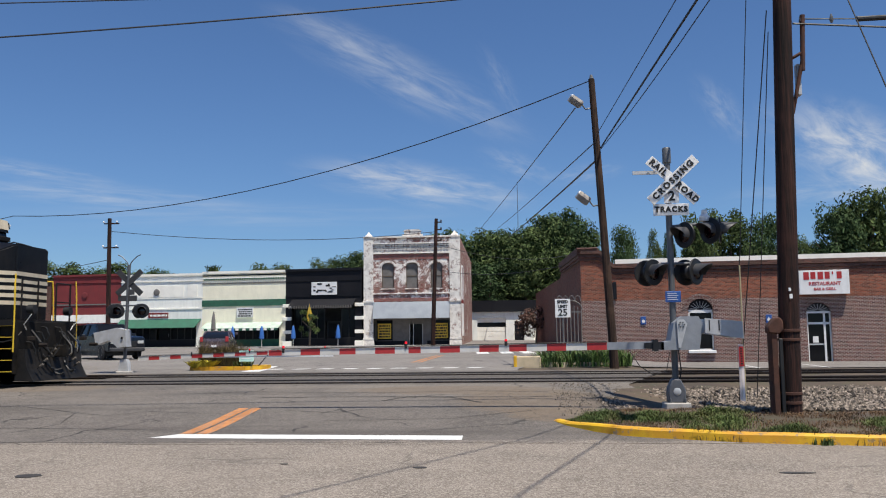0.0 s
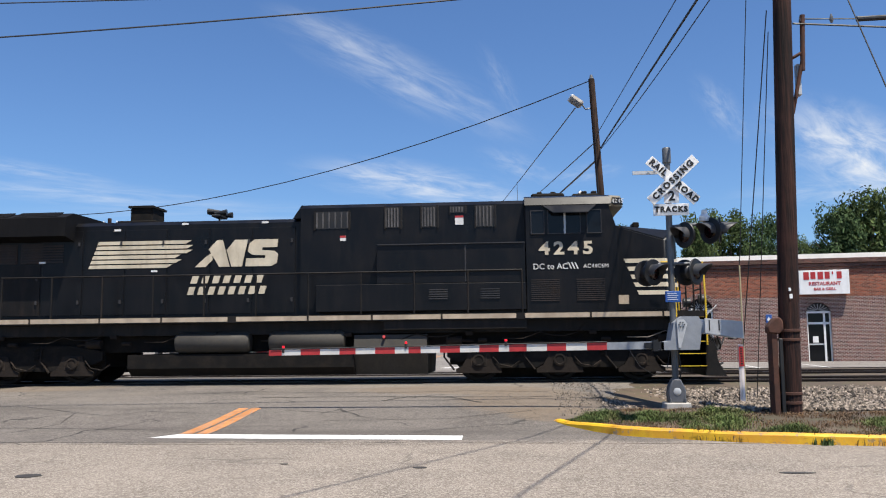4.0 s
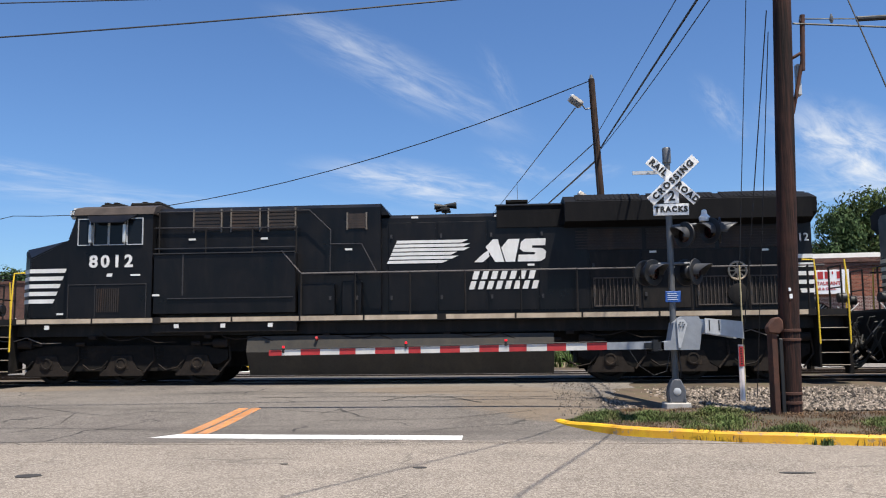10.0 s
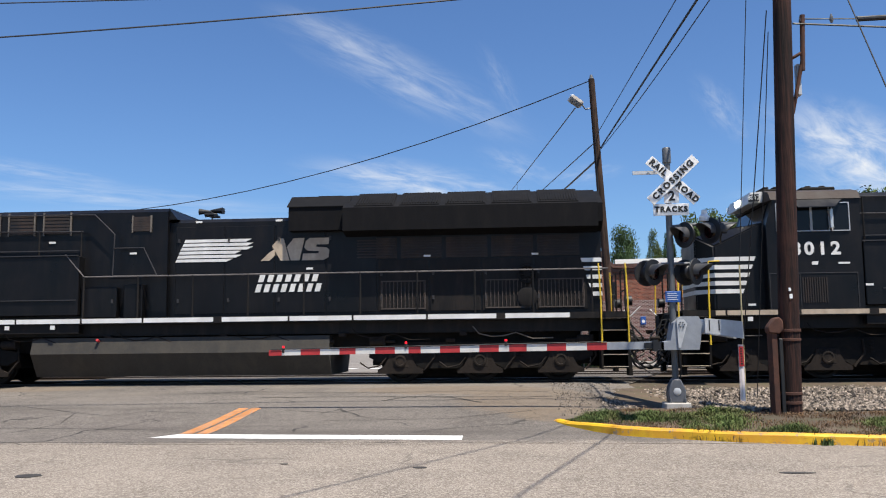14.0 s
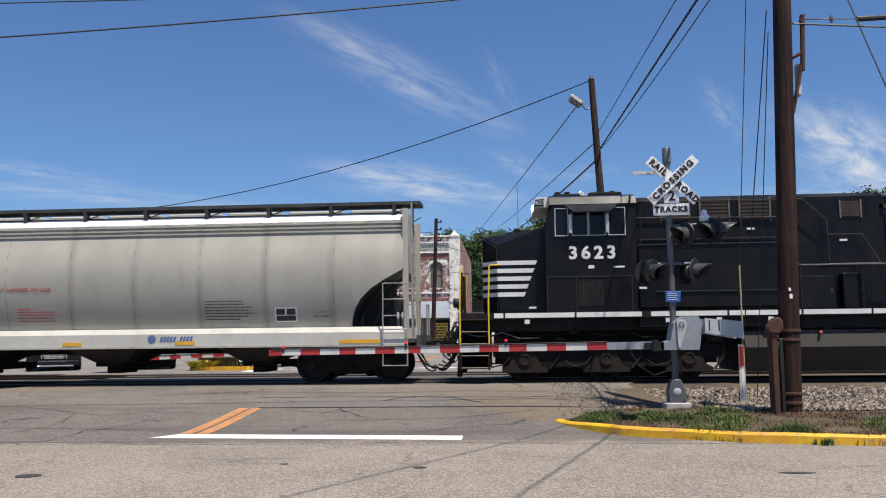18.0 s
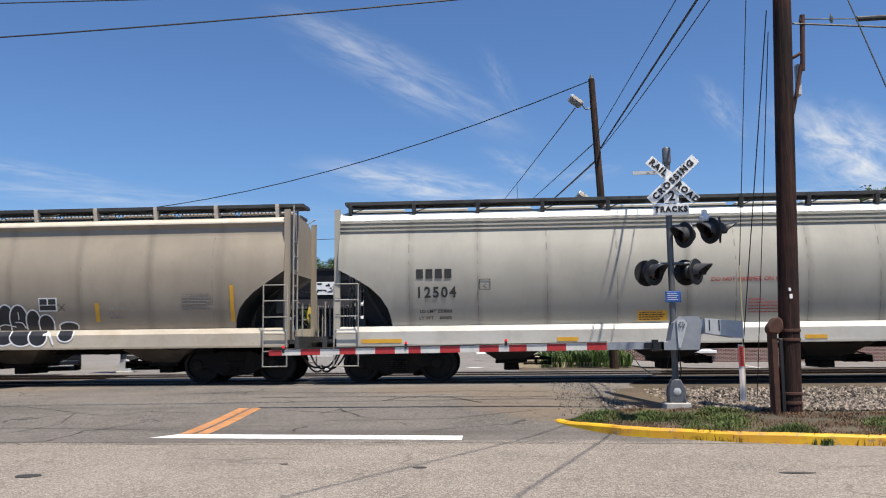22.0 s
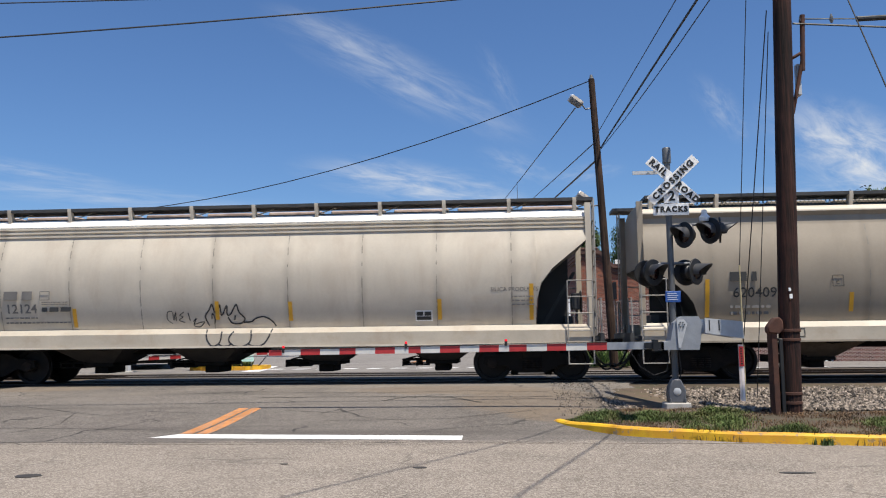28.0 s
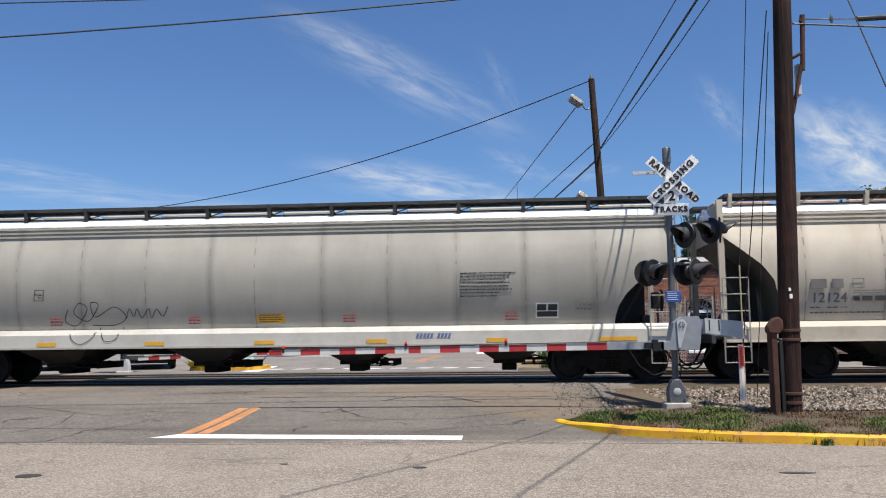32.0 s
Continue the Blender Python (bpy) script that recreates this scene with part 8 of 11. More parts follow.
            part("cabinet_seam", one(box, 4.91, 4.94, min(s * (hw2 + 0.27), s * (hw2 + 0.285)), max(s * (hw2 + 0.27), s * (hw2 + 0.285)), 2.46, 3.34), M["rail_tube"], lo)
            part("drip_ledge", one(box, 2.75, 6.38, min(s * (hw2 + 0.26), s * (hw2 + 0.31)), max(s * (hw2 + 0.26), s * (hw2 + 0.31)), 3.385, 3.41), M["rail_tube"], lo)
            for a_, b_, z0_, z1_ in ((4.67, 4.88, 3.90, 4.13), (1.75, 1.9, 3.55, 3.68)):
                pl_ = part("warning_plate", one(box, a_, b_, min(s * hw2, s * (hw2 + 0.012)), max(s * hw2, s * (hw2 + 0.012)), z0_, z1_), M["loco_white"], lo, "small white and red warning plate")
                part("red_band", one(box, a_, b_, min(s * (hw2 + 0.012), s * (hw2 + 0.016)), max(s * (hw2 + 0.012), s * (hw2 + 0.016)), z1_ - 0.05, z1_), M["red"], pl_)
            part("paint_patch", one(box, 8.62, 8.90, min(s * NW_, s * (NW_ + 0.006)), max(s * NW_, s * (NW_ + 0.006)), 1.86, 2.08), M["sill_tan"], lo, "tan square of patched paint")

    # operator cab
    bm = bmesh.new()
    prism(bm, [(6.42, deck), (8.62, deck), (8.62, 3.72), (8.42, 4.33), (6.42, 4.33)], "y", -CW, CW)
    cab = part("operator_cab", bm, black, lo)
    bm = bmesh.new()
    prism(bm, [(-CW - 0.04, 4.30), (CW + 0.04, 4.30), (CW - 0.10, 4.50), (CW - 0.5, 4.60), (-CW + 0.5, 4.60), (-CW + 0.10, 4.50)], "x", 6.40, 8.50)
    part("cab_roof", bm, cfg["roof"], lo)
    for a_, b_, w_, tops in ((6.6, 7.45, 0.6, (6.75, 7.1)), (7.65, 8.35, 0.45, (7.9, 8.15))):
        ac = part("roof_unit", one(box, a_, b_, -w_, w_, 4.57, 4.75, 0.04), M["under"], lo, "dark air-conditioning unit on the cab roof")
        for x in tops:
            part("unit_cap", one(box, x, x + 0.14, -0.4, 0.35, 4.745, 4.82, 0.02), M["under"], ac)
    bm = bmesh.new()
    prism(bm, [(8.46, 4.34), (8.86, 4.30), (8.80, 4.58), (8.46, 4.60)], "y", -0.95, 0.95)
    part("headlight_housing", bm, stripe, lo)
    for s in (-1, 1):
        bm = bmesh.new()
        rod(bm, (8.80, s * 0.12, 4.45), (8.88, s * 0.12, 4.44), 0.075, 12)
        part("headlight", bm, M["headlamp"], lo, "lit twin headlight")
        bm = bmesh.new()
        prism(bm, [(8.60, 4.36), (8.86, 4.34), (8.82, 4.52), (8.60, 4.54)], "y", min(s * 0.96, s * 1.0), max(s * 0.96, s * 1.0))
        nb = part("number_board", bm, M["black_paint"], lo)
        text_part(number, 0.15, M["loco_white"], nb, facing(s, 8.73, 1.005, 4.44), "number_lettering")
        # side windows: dark glass with bright frames
        for a, b in cfg["wins"]:
            bm = bmesh.new()
            w0, w1 = cfg["win_z"]
            box(bm, a, b, min(s * CW, s * (CW + 0.012)), max(s * CW, s * (CW + 0.012)), w0, w1)
            wn = part("cab_window", bm, M["glass"], lo)
            bm = bmesh.new()
            for q in ((a - 0.02, a, w0 - 0.02, w1 + 0.02), (b, b + 0.02, w0 - 0.02, w1 + 0.02), (a, b, w0 - 0.02, w0), (a, b, w1, w1 + 0.02)):
                box(bm, q[0], q[1], min(s * CW, s * (CW + 0.03)), max(s * CW, s * (CW + 0.03)), q[2], q[3])
            part("window_surround", bm, cfg["win_trim"], wn)
        bm = bmesh.new()
        hinge, tip = [Vector((x, s * CW, 4.30)) for x in (6.80, 8.18)], [Vector((x, s * (CW + 0.26), 4.06)) for x in (7.08, 7.92)]
        quad = [bm.verts.new(v + Vector((0, 0, d))) for d in (0.0, 0.02) for v in (hinge[0], hinge[1], tip[1], tip[0])]
        for f in ((0, 1, 2, 3), (7, 6, 5, 4), (0, 4, 5, 1), (1, 5, 6, 2), (2, 6, 7, 3), (3, 7, 4, 0)):
            bm.faces.new([quad[i] for i in f])
        bmesh.ops.recalc_face_normals(bm, faces=bm.faces)
        part("sunshade", bm, black, lo)
        if cfg["panels"]:
            for x in (8.01, 7.12):
                part("mirror", one(box, x - 0.035, x + 0.035, min(s * (CW + 0.02), s * (CW + 0.14)), max(s * (CW + 0.02), s * (CW + 0.14)), 3.58, 4.04, 0.01), M["lamp_glass"], lo, "narrow silver-backed wind mirror")
        if cfg["upright"]:
            part("window_post", one(box, 7.345, 7.395, min(s * CW, s * (CW + 0.035)), max(s * CW, s * (CW + 0.035)), 3.58, 4.12), M["alu_paint"], lo)
        # lower cab louvres and door
        for a, b in cfg["cab_vents"]:
            bm = bmesh.new()
            for j in range(11):
                xx, zz = a + (b - a) * j / 10, 1.95 + 0.05 * j
                q4 = (a, b, zz, zz + 0.022) if cfg["upright"] else (xx - 0.012, xx + 0.012, 1.82, 2.42)
                box(bm, q4[0], q4[1], min(s * CW, s * (CW + 0.02)), max(s * CW, s * (CW + 0.02)), q4[2], q4[3])
            part("cab_louvre", bm, M["grille"], lo)
        text_part(number, 0.43, cfg["num_col"], lo, facing(s, cfg["num_x"], CW + 0.01, cfg["num_h"]), "number_lettering", 0.014, 0, cfg["num_wide"], "large road number on the cab side", 1.36)
        if cfg["motto"]:
            text_part(cfg["motto"][0], 0.20, M["loco_white"], lo, facing(s, 7.0, CW + 0.008, 2.78), "small_lettering")
            text_part(cfg["motto"][1], 0.14, M["loco_white"], lo, facing(s, 8.1, CW + 0.008, 2.78), "small_lettering")
            bm = bmesh.new()
            for j in range(3):
                x0 = 7.42 + j * 0.08
                prism(bm, [(x0, 2.88), (x0 + 0.03, 2.88), (x0 + 0.10, 2.72), (x0 + 0.07, 2.72)], "y", min(s * CW, s * (CW + 0.008)), max(s * CW, s * (CW + 0.008)))
            part("emblem", bm, M["loco_white"], lo)
        else:
            bm = bmesh.new()
            slab_bar(bm, s, 7.46, 7.60, CW, 2.72, 2.80, 0.2)
            part("small_lettering", bm, M["loco_white"], lo)
            part("small_lettering", one(box, 6.72, 6.98, min(s * CW, s * (CW + 0.008)), max(s * CW, s * (CW + 0.008)), 2.73, 2.775), M["loco_white"], lo)
    for a, b in ((-1.15, -0.05), (0.05, 1.15)):
        bm = bmesh.new()
        prism(bm, [(8.60, 3.80), (8.63, 3.80), (8.46, 4.28), (8.43, 4.28)], "y", a, b)
        part("windscreen", bm, M["glass"], lo)
    # nose with chamfered front corners, stripes wrapping round
    NW, NX, FX, FW = 1.18, 9.80, 10.17, 0.76
    NL, NZ = cfg["nose_z"]
    plan = [(8.58, -NW, 3.82), (NX, -NW, NL), (FX, -FW, NZ), (FX, FW, NZ), (NX, NW, NL), (8.58, NW, 3.82)]
    bm = bmesh.new()
    low_ring, top_ring = [bm.verts.new((x, y, deck)) for x, y, z in plan], [bm.verts.new(p) for p in plan]
    bm.faces.new(low_ring[::-1])
    ridge = [bm.verts.new((8.58, y, 3.84)) for y in (-FW, FW)]
    for q in ((top_ring[0], top_ring[1], top_ring[2], ridge[0]), (ridge[0], top_ring[2], top_ring[3], ridge[1]), (ridge[1], top_ring[3], top_ring[4], top_ring[5])):
        bm.faces.new(q)
    bm.faces.new((low_ring[5], low_ring[0], top_ring[0], ridge[0], ridge[1], top_ring[5]))
    for v in range(5):
        w_ = (v + 1) % 6
        bm.faces.new((low_ring[v], low_ring[w_], top_ring[w_], top_ring[v]))
    bmesh.ops.recalc_face_normals(bm, faces=bm.faces)
    bmesh.ops.bevel(bm, geom=[e_ for e_ in bm.edges if e_.calc_face_angle(0) > 0.25], offset=0.035, segments=2, affect="EDGES")
    part("nose", bm, black, lo)
    for v in range(5):
        z0 = 2.08 + v * 0.196
        x0 = 9.15 - 0.38 * (z0 - 2.08)
        for s in (-1, 1):
            bm = bmesh.new()
            ring = []
            for x, y in ((x0, NW), (NX, NW), (FX, FW), (FX, 0.0)):
                k_ = 0.008
                ring.append([bm.verts.new((x + (k_ if x > NX else 0.0), s * (y + (k_ if y > FW else 0.0)), z)) for z in (z0, z0 + 0.105)])
            ring[0][1].co.x -= 0.045
            for a_, b_ in zip(ring, ring[1:]):
                bm.faces.new((a_[0], b_[0], b_[1], a_[1]) if s < 0 else (a_[1], b_[1], b_[0], a_[0]))
            part("nose_stripe", bm, stripe, lo)
    part("nose_lamp", one(box, 9.2, 9.36, -0.25, 0.25, NZ + 0.16, NZ + 0.30, 0.02), M["under"], lo)
    part("nose_cable", one(tube, [(8.9, 0.45, 3.80), (9.3, 0.5, NZ + 0.20), (9.7, 0.4, NZ + 0.10), (10.0, 0.42, NZ + 0.01)], 0.018, 5), M["under"], lo)
    # stripes on the rear corner of the hood
    for s in (-1, 1):
        for j in range(5):
            z0 = 2.08 + j * 0.21
            bm = bmesh.new()
            xr = he + cfg["rear_len"] + 0.06 * j
            prism(bm, [(he + 0.01, z0), (xr, z0), (xr + 0.035, z0 + 0.10), (he + 0.01, z0 + 0.10)], "y", min(s * (HW + 0.05), s * (HW + 0.06)), max(s * (HW + 0.05), s * (HW + 0.06)))
            part("rear_stripe", bm, stripe, lo)
            if s > 0:
                part("rear_stripe", one(box, he - 0.010, he - 0.002, -HW + 0.02, HW - 0.02, z0, z0 + 0.10), stripe, lo)
        if not cfg["wing_no"]:
            text_part(number, 0.26, cfg["num_rear"], lo, facing(s, he + cfg["num_dx"], HW + 0.06, cfg["num_z"]), "number_lettering", 0.006, 0, 0.95, "", 1.15)
    text_part(number, 0.26, cfg["num_rear"], lo, pose(r0 - 0.01, 0, (rz0 + rz1) / 2 - 0.02, 90, 0, -90), "number_lettering", 0.006, 0, 0.95, "", 1.15)
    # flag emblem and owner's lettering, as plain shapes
    fx0, fx1, nx0, nx1 = cfg["logo"]
    ez, eh = cfg["logo_z"]
    for s in (-1, 1):
        sg = 1 if s < 0 else -1

        def along(x):
            return x if cfg["vis"] == s else fx0 + nx1 - x
        y = HW + 0.026
        for j in range(6):
            bm = bmesh.new()
            z0 = ez + j * 0.178 * eh
            mane = (-0.05, 0.12, 0.03, 0.27, 0.21, 0.10)[j]
            a, b = along(fx0) + sg * 0.045 * j, along(fx1) + sg * (mane + 0.07 * j)
            prism(bm, [(a, z0), (b, z0), (b + sg * 0.16, z0 + 0.13 * eh), (a + sg * 0.035, z0 + 0.13 * eh)], "y", min(s * y, s * (y + 0.008)), max(s * y, s * (y + 0.008)))
            part("flag_stripe", bm, cfg["logo_col"], lo, "pale stripe of the flag emblem")
        a, b = along(nx0), along(nx1)

        def q(f, z):
            return (a + (b - a) * f + sg * 0.22 * z * eh, ez + z * eh)
        # slanted blocks; the first one is bitten by the dark horse's head, the last has two notches
        for poly in ([(0.0, 0.0), (0.13, 0.0), (0.20, 0.26), (0.17, 0.52), (0.10, 0.36)], [(0.12, 0.66), (0.20, 1.0), (0.27, 1.0), (0.43, 0.0), (0.30, 0.0)], [(0.45, 0.0), (0.58, 0.0), (0.58, 1.0), (0.42, 1.0), (0.345, 0.62)],
                     [(0.62, 0.0), (0.94, 0.0), (1.0, 0.12), (0.99, 0.44), (0.94, 0.56), (0.78, 0.60), (0.78, 0.70), (0.96, 0.70), (0.95, 1.0), (0.66, 1.0), (0.61, 0.86), (0.61, 0.56), (0.67, 0.43), (0.84, 0.40), (0.84, 0.30), (0.61, 0.30)]):
            part("emblem_block", one(prism, [q(*p) for p in poly], "y", min(s * y, s * (y + 0.008)), max(s * y, s * (y + 0.008))), cfg["logo_col2"], lo, "bold slanted block of the emblem")
        for row, (z0, cnt) in enumerate(((cfg["words"][2], 7), (cfg["words"][3], 8))):
            off = 0.0 if row else sg * 0.08
            t0, t1 = along(cfg["words"][0]), along(cfg["words"][1]) - (0.0 if row else sg * 0.15)
            for j in range(cnt):
                x0, x1 = t0 + off + (t1 - t0) * j / cnt, t0 + off + (t1 - t0) * (j + 0.60) / cnt
                lo_, hi_ = min(x0, x1), max(x0, x1)
                bm = bmesh.new()
                slab_bar(bm, s, lo_, hi_, y, z0, z0 + 0.205, 0.3)
                part("lettering_bar", bm, cfg["logo_col"], lo, "plain bar for one letter")

    # handrails, stanchions
    for s in (-1, 1):
        bm = bmesh.new()
        tube(bm, [(he - 0.1, s * 1.47, 2.72), (cfg["rail_end"], s * 1.47, 2.72)] + ([(cfg["rail_end"] + 0.5, s * 1.47, 3.3)] if cfg["panels"] else []), 0.022, 6)
        part("handrail", bm, cfg["rail_mat"], lo)
        xs = steps(he + 0.3, cfg["rail_end"], 1.36)
        for x in xs:
            bm = bmesh.new()
            rod(bm, (x, s * 1.47, 1.55), (x, s * 1.47, 2.73), 0.026, 6)
            part("stanchion", bm, M["loco_dull"], lo)
        if cfg["panels"]:
            bm = bmesh.new()
            tube(bm, [(6.4, s * 1.36, 4.36), (2.42, s * 1.36, 4.33), (1.88, s * 1.36, 3.81), (1.88, s * 1.42, 2.74), (0.7, s * 1.46, 2.74)], 0.017, 6)
            tube(bm, [(6.4, s * 1.36, 3.95), (2.72, s * 1.36, 3.90)], 0.017, 6)
            tube(bm, [(1.88, s * 1.40, 3.45), (1.09, s * 1.40, 3.45), (0.72, s * 1.44, 2.75)], 0.015, 6)
            part("upper_handrail", bm, M["rail_tube"], lo)
            for x in (6.30, 5.09, 3.88, 2.76):
                part("stanchion", one(rod, (x, s * 1.36, 3.26), (x, s * 1.36, 4.36 if x == 6.30 else 3.94), 0.022, 6), M["loco_dull"], lo)
            for a_, b_, z_ in ((6.0, 2.80, 2.14), (6.40, 2.76, 3.275), (6.35, 2.75, 3.40)):
                part("drip_ledge", one(box, b_, a_, min(s * (hw2 + 0.29), s * (hw2 + 0.335)), max(s * (hw2 + 0.29), s * (hw2 + 0.335)), z_ - 0.012, z_ + 0.012), M["rail_tube"], lo)
            part("cabinet_seam", one(box, 5.60, 5.635, min(s * (hw2 + 0.30), s * (hw2 + 0.312)), max(s * (hw2 + 0.30), s * (hw2 + 0.312)), 2.22, 3.25), M["rail_tube"], lo)
            for a_, b_, z0_, z1_ in ((1.77, 2.70, 1.78, 2.46), (1.10, 1.59, 1.78, 2.52)):
                bx_ = part("deck_cabinet", one(box, a_, b_, min(s * 1.1, s * 1.40), max(s * 1.1, s * 1.40), deck, z1_, 0.02), black, lo)
                part("cabinet_latch", one(box, a_ + 0.08, a_ + 0.13, min(s * 1.40, s * 1.42), max(s * 1.40, s * 1.42), 2.05, 2.15), M["rail_tube"], bx_)
            for x, z in ((5.5, 3.66), (3.62, 3.65), (6.3, 2.23), (8.95, 1.80), (1.45, 3.33)):
                yy = {5.5: 1.20, 3.62: 1.20, 6.3: hw2 + 0.305, 8.95: 1.19, 1.45: 1.20}[x]
                part("warning_decal", one(box, x - 0.09, x + 0.09, min(s * yy, s * (yy + 0.008)), max(s * yy, s * (yy + 0.008)), z - 0.025, z + 0.025), M["loco_white"], lo)
            for x in (5.74, 4.55, 3.35, 9.1):
                part("jacking_mark", one(box, x - 0.06, x + 0.06, min(s * (DW + 0.0), s * (DW + 0.008)), max(s * (DW + 0.0), s * (DW + 0.008)), 1.40, 1.50), M["loco_white"], lo)
            bm = bmesh.new()
            for q0, q1, q2, q3 in ((6.55, 8.60, 2.515, 2.535), (8.585, 8.60, deck, 2.52), (7.88, 7.895, deck, 2.52), (6.55, 6.565, deck, 2.52)):
                box(bm, q0, q1, min(s * CW, s * (CW + 0.015)), max(s * CW, s * (CW + 0.015)), q2, q3)
            part("cab_door_seam", bm, M["rail_tube"], lo)
        # corner steps
        for e, x0, x1 in ((1, *cfg["step_f"]), (-1, *cfg["step_r"])):
            bm = bmesh.new()
            for xx in (x0 - 0.05, x1):
                prism(bm, [(s * 0.95, 0.30), (s * 1.50, 0.30), (s * 1.52, 1.66), (s * 0.95, 1.66)], "x", xx, xx + 0.05)
            box(bm, x0, x1, min(s * 0.90, s * 0.95), max(s * 0.90, s * 0.95), 0.30, 1.66)
            st = part("step_well", bm, M["under"], lo)
            for j in range(5):
                z = 0.36 + j * 0.29
                bm = bmesh.new()
                box(bm, x0, x1, min(s * 1.02, s * 1.49), max(s * 1.02, s * 1.49), z - 0.03, z)
                tr = part("tread", bm, M["under"], st)
                bm = bmesh.new()
                box(bm, x0, x1, min(s * 1.49, s * 1.505), max(s * 1.49, s * 1.505), z - 0.012, z + 0.004)
                part("tread_edge", bm, M["hand_yellow"] if cfg["edges"] else M["sill_tan"], st, "pale step edge")
            for xx in (x0 - 0.03, x1 + 0.03):
                bm = bmesh.new()
                tube(bm, [(xx, s * 1.54, 0.85), (xx, s * 1.54, 1.9), (xx - e * 0.02, s * 1.53, 2.55), (xx - e * 0.03, s * 1.50, 2.84)] + ([(xx - e * 0.30, s * 1.47, 2.85)] if abs(xx) < 10.1 else []), 0.019, 6)
                part("grab_iron", bm, M["hand_yellow"], lo, "yellow corner grab iron")
    for e in (1, -1):
        # end platform railing, pilot plate, plough
        x = cfg["ends"][0] if e > 0 else cfg["ends"][1]
        for y in (-1.2, -0.45, 0.45, 1.2):
            bm = bmesh.new()
            rod(bm, (x, y, 1.6), (x, y, 2.72), 0.024, 6)
            part("stanchion", bm, M["loco_dull"], lo)
        for a, b in ((-1.2, -0.45), (0.45, 1.2)):
            for z, rr in ((2.72, 0.022), (2.2, 0.018)):
                part("end_railing", one(tube, [(x, a, z), (x, b, z)], rr, 6), M["loco_dull"], lo)
        bm = bmesh.new()
        box(bm, min(x, x + e * 0.06), max(x, x + e * 0.06), -1.45, 1.45, 0.75, 1.62, 0.01)
        part("pilot_plate", bm, M["under"], lo)
        bm = bmesh.new()
        d = cfg["plough"] if e > 0 else 0.0
        if d:
            prism(bm, [(x, 0.12), (x + e * d, 0.10), (x + e * d * 0.62, 0.45), (x + e * d * 0.5, 0.92), (x, 0.92)], "y", -1.38, 1.38)
            part("plough", bm, M["plough_steel"], lo, "scuffed black steel snow plough")
        else:
            bm.free()
            for s in (-1, 1):
                part("rail_guard", one(prism, [(x - e * 0.02, 0.14), (x + e * 0.10, 0.14), (x + e * 0.06, 0.76), (x - e * 0.02, 0.76)], "y", min(s * 1.15, s * 1.42), max(s * 1.15, s * 1.42)), M["under"], lo, "dark steel rail guard")
        coupler(lo, cfg["ends"][0] + 0.62 if e > 0 else cfg["ends"][1] - 0.62, e)
        for s in (-1, 1):
            bm = bmesh.new()
            rod(bm, (x + e * 0.02, s * 0.9, 1.95), (x + e * 0.20, s * 0.9, 1.95), 0.12, 12)
            part("ditch_light", bm, M["black_paint"], lo)
            bm = bmesh.new()
            pts = [Vector((x + e * 0.08, s * 0.7, 1.3)), Vector((x + e * 0.35, s * 0.72, 1.0)), Vector((x + e * 0.5, s * 0.5, 0.7)), Vector((x + e * 0.62, s * 0.4, 0.95))]
            tube(bm, pts, 0.03, 6)
            tube(bm, [p + Vector((e * 0.05, s * 0.2, 0.1)) for p in pts], 0.022, 6)
            part("air_hose", bm, M["black_paint"], lo)
            for j in range(4):
                bm = bmesh.new()
                x0h, zt = x + e * 0.07, 1.50 - 0.13 * j
                tube(bm, [(x0h, s * (0.35 + 0.22 * j), zt), (x0h + e * 0.14, s * (0.36 + 0.22 * j), zt - 0.02), (x0h + e * 0.22, s * (0.34 + 0.21 * j), zt - 0.22), (x0h + e * 0.13, s * (0.36 + 0.2 * j), zt - 0.46 - 0.05 * j), (x0h + e * 0.26, s * (0.33 + 0.2 * j), zt - 0.70), (x0h + e * 0.36, s * (0.33 + 0.2 * j), zt - 0.62)], 0.019, 6)
                part("air_hose", bm, M["black_paint"], lo)
                part("hose_coupling", one(rod, (x0h + e * 0.34, s * (0.33 + 0.2 * j), zt - 0.64), (x0h + e * 0.42, s * (0.33 + 0.2 * j), zt - 0.58), 0.03, 8), M["air_line"], lo)
            bm = bmesh.new()
            tube(bm, [(x + e * 0.10, s * 1.1, 1.42), (x + e * 0.10, s * 1.22, 1.55), (x + e * 0.34, s * 1.30, 1.80)], 0.012, 5)
            part("uncoupling_lever", bm, M["loco_white"], lo, "pale uncoupling lever")

    # fuel tank
    a, b = cfg["tank"]
    bm = bmesh.new()
    prism(bm, [(-1.10, 0.20), (1.10, 0.20), (1.38, 0.66), (1.46, 0.78), (1.36, 1.18), (-1.36, 1.18), (-1.46, 0.78), (-1.38, 0.66)], "x", a, b)
    part("fuel_tank", bm, M["tank_grey"], lo, "grimy fuel tank under the frame")
    if cfg["air"]:
        bm = bmesh.new()
        prism(bm, [(-1.15, 0.20), (1.15, 0.20), (1.40, 0.40), (1.40, 0.74), (-1.40, 0.74), (-1.40, 0.40)], "x", -3.6, a)
        part("low_tank", bm, M["under"], lo)
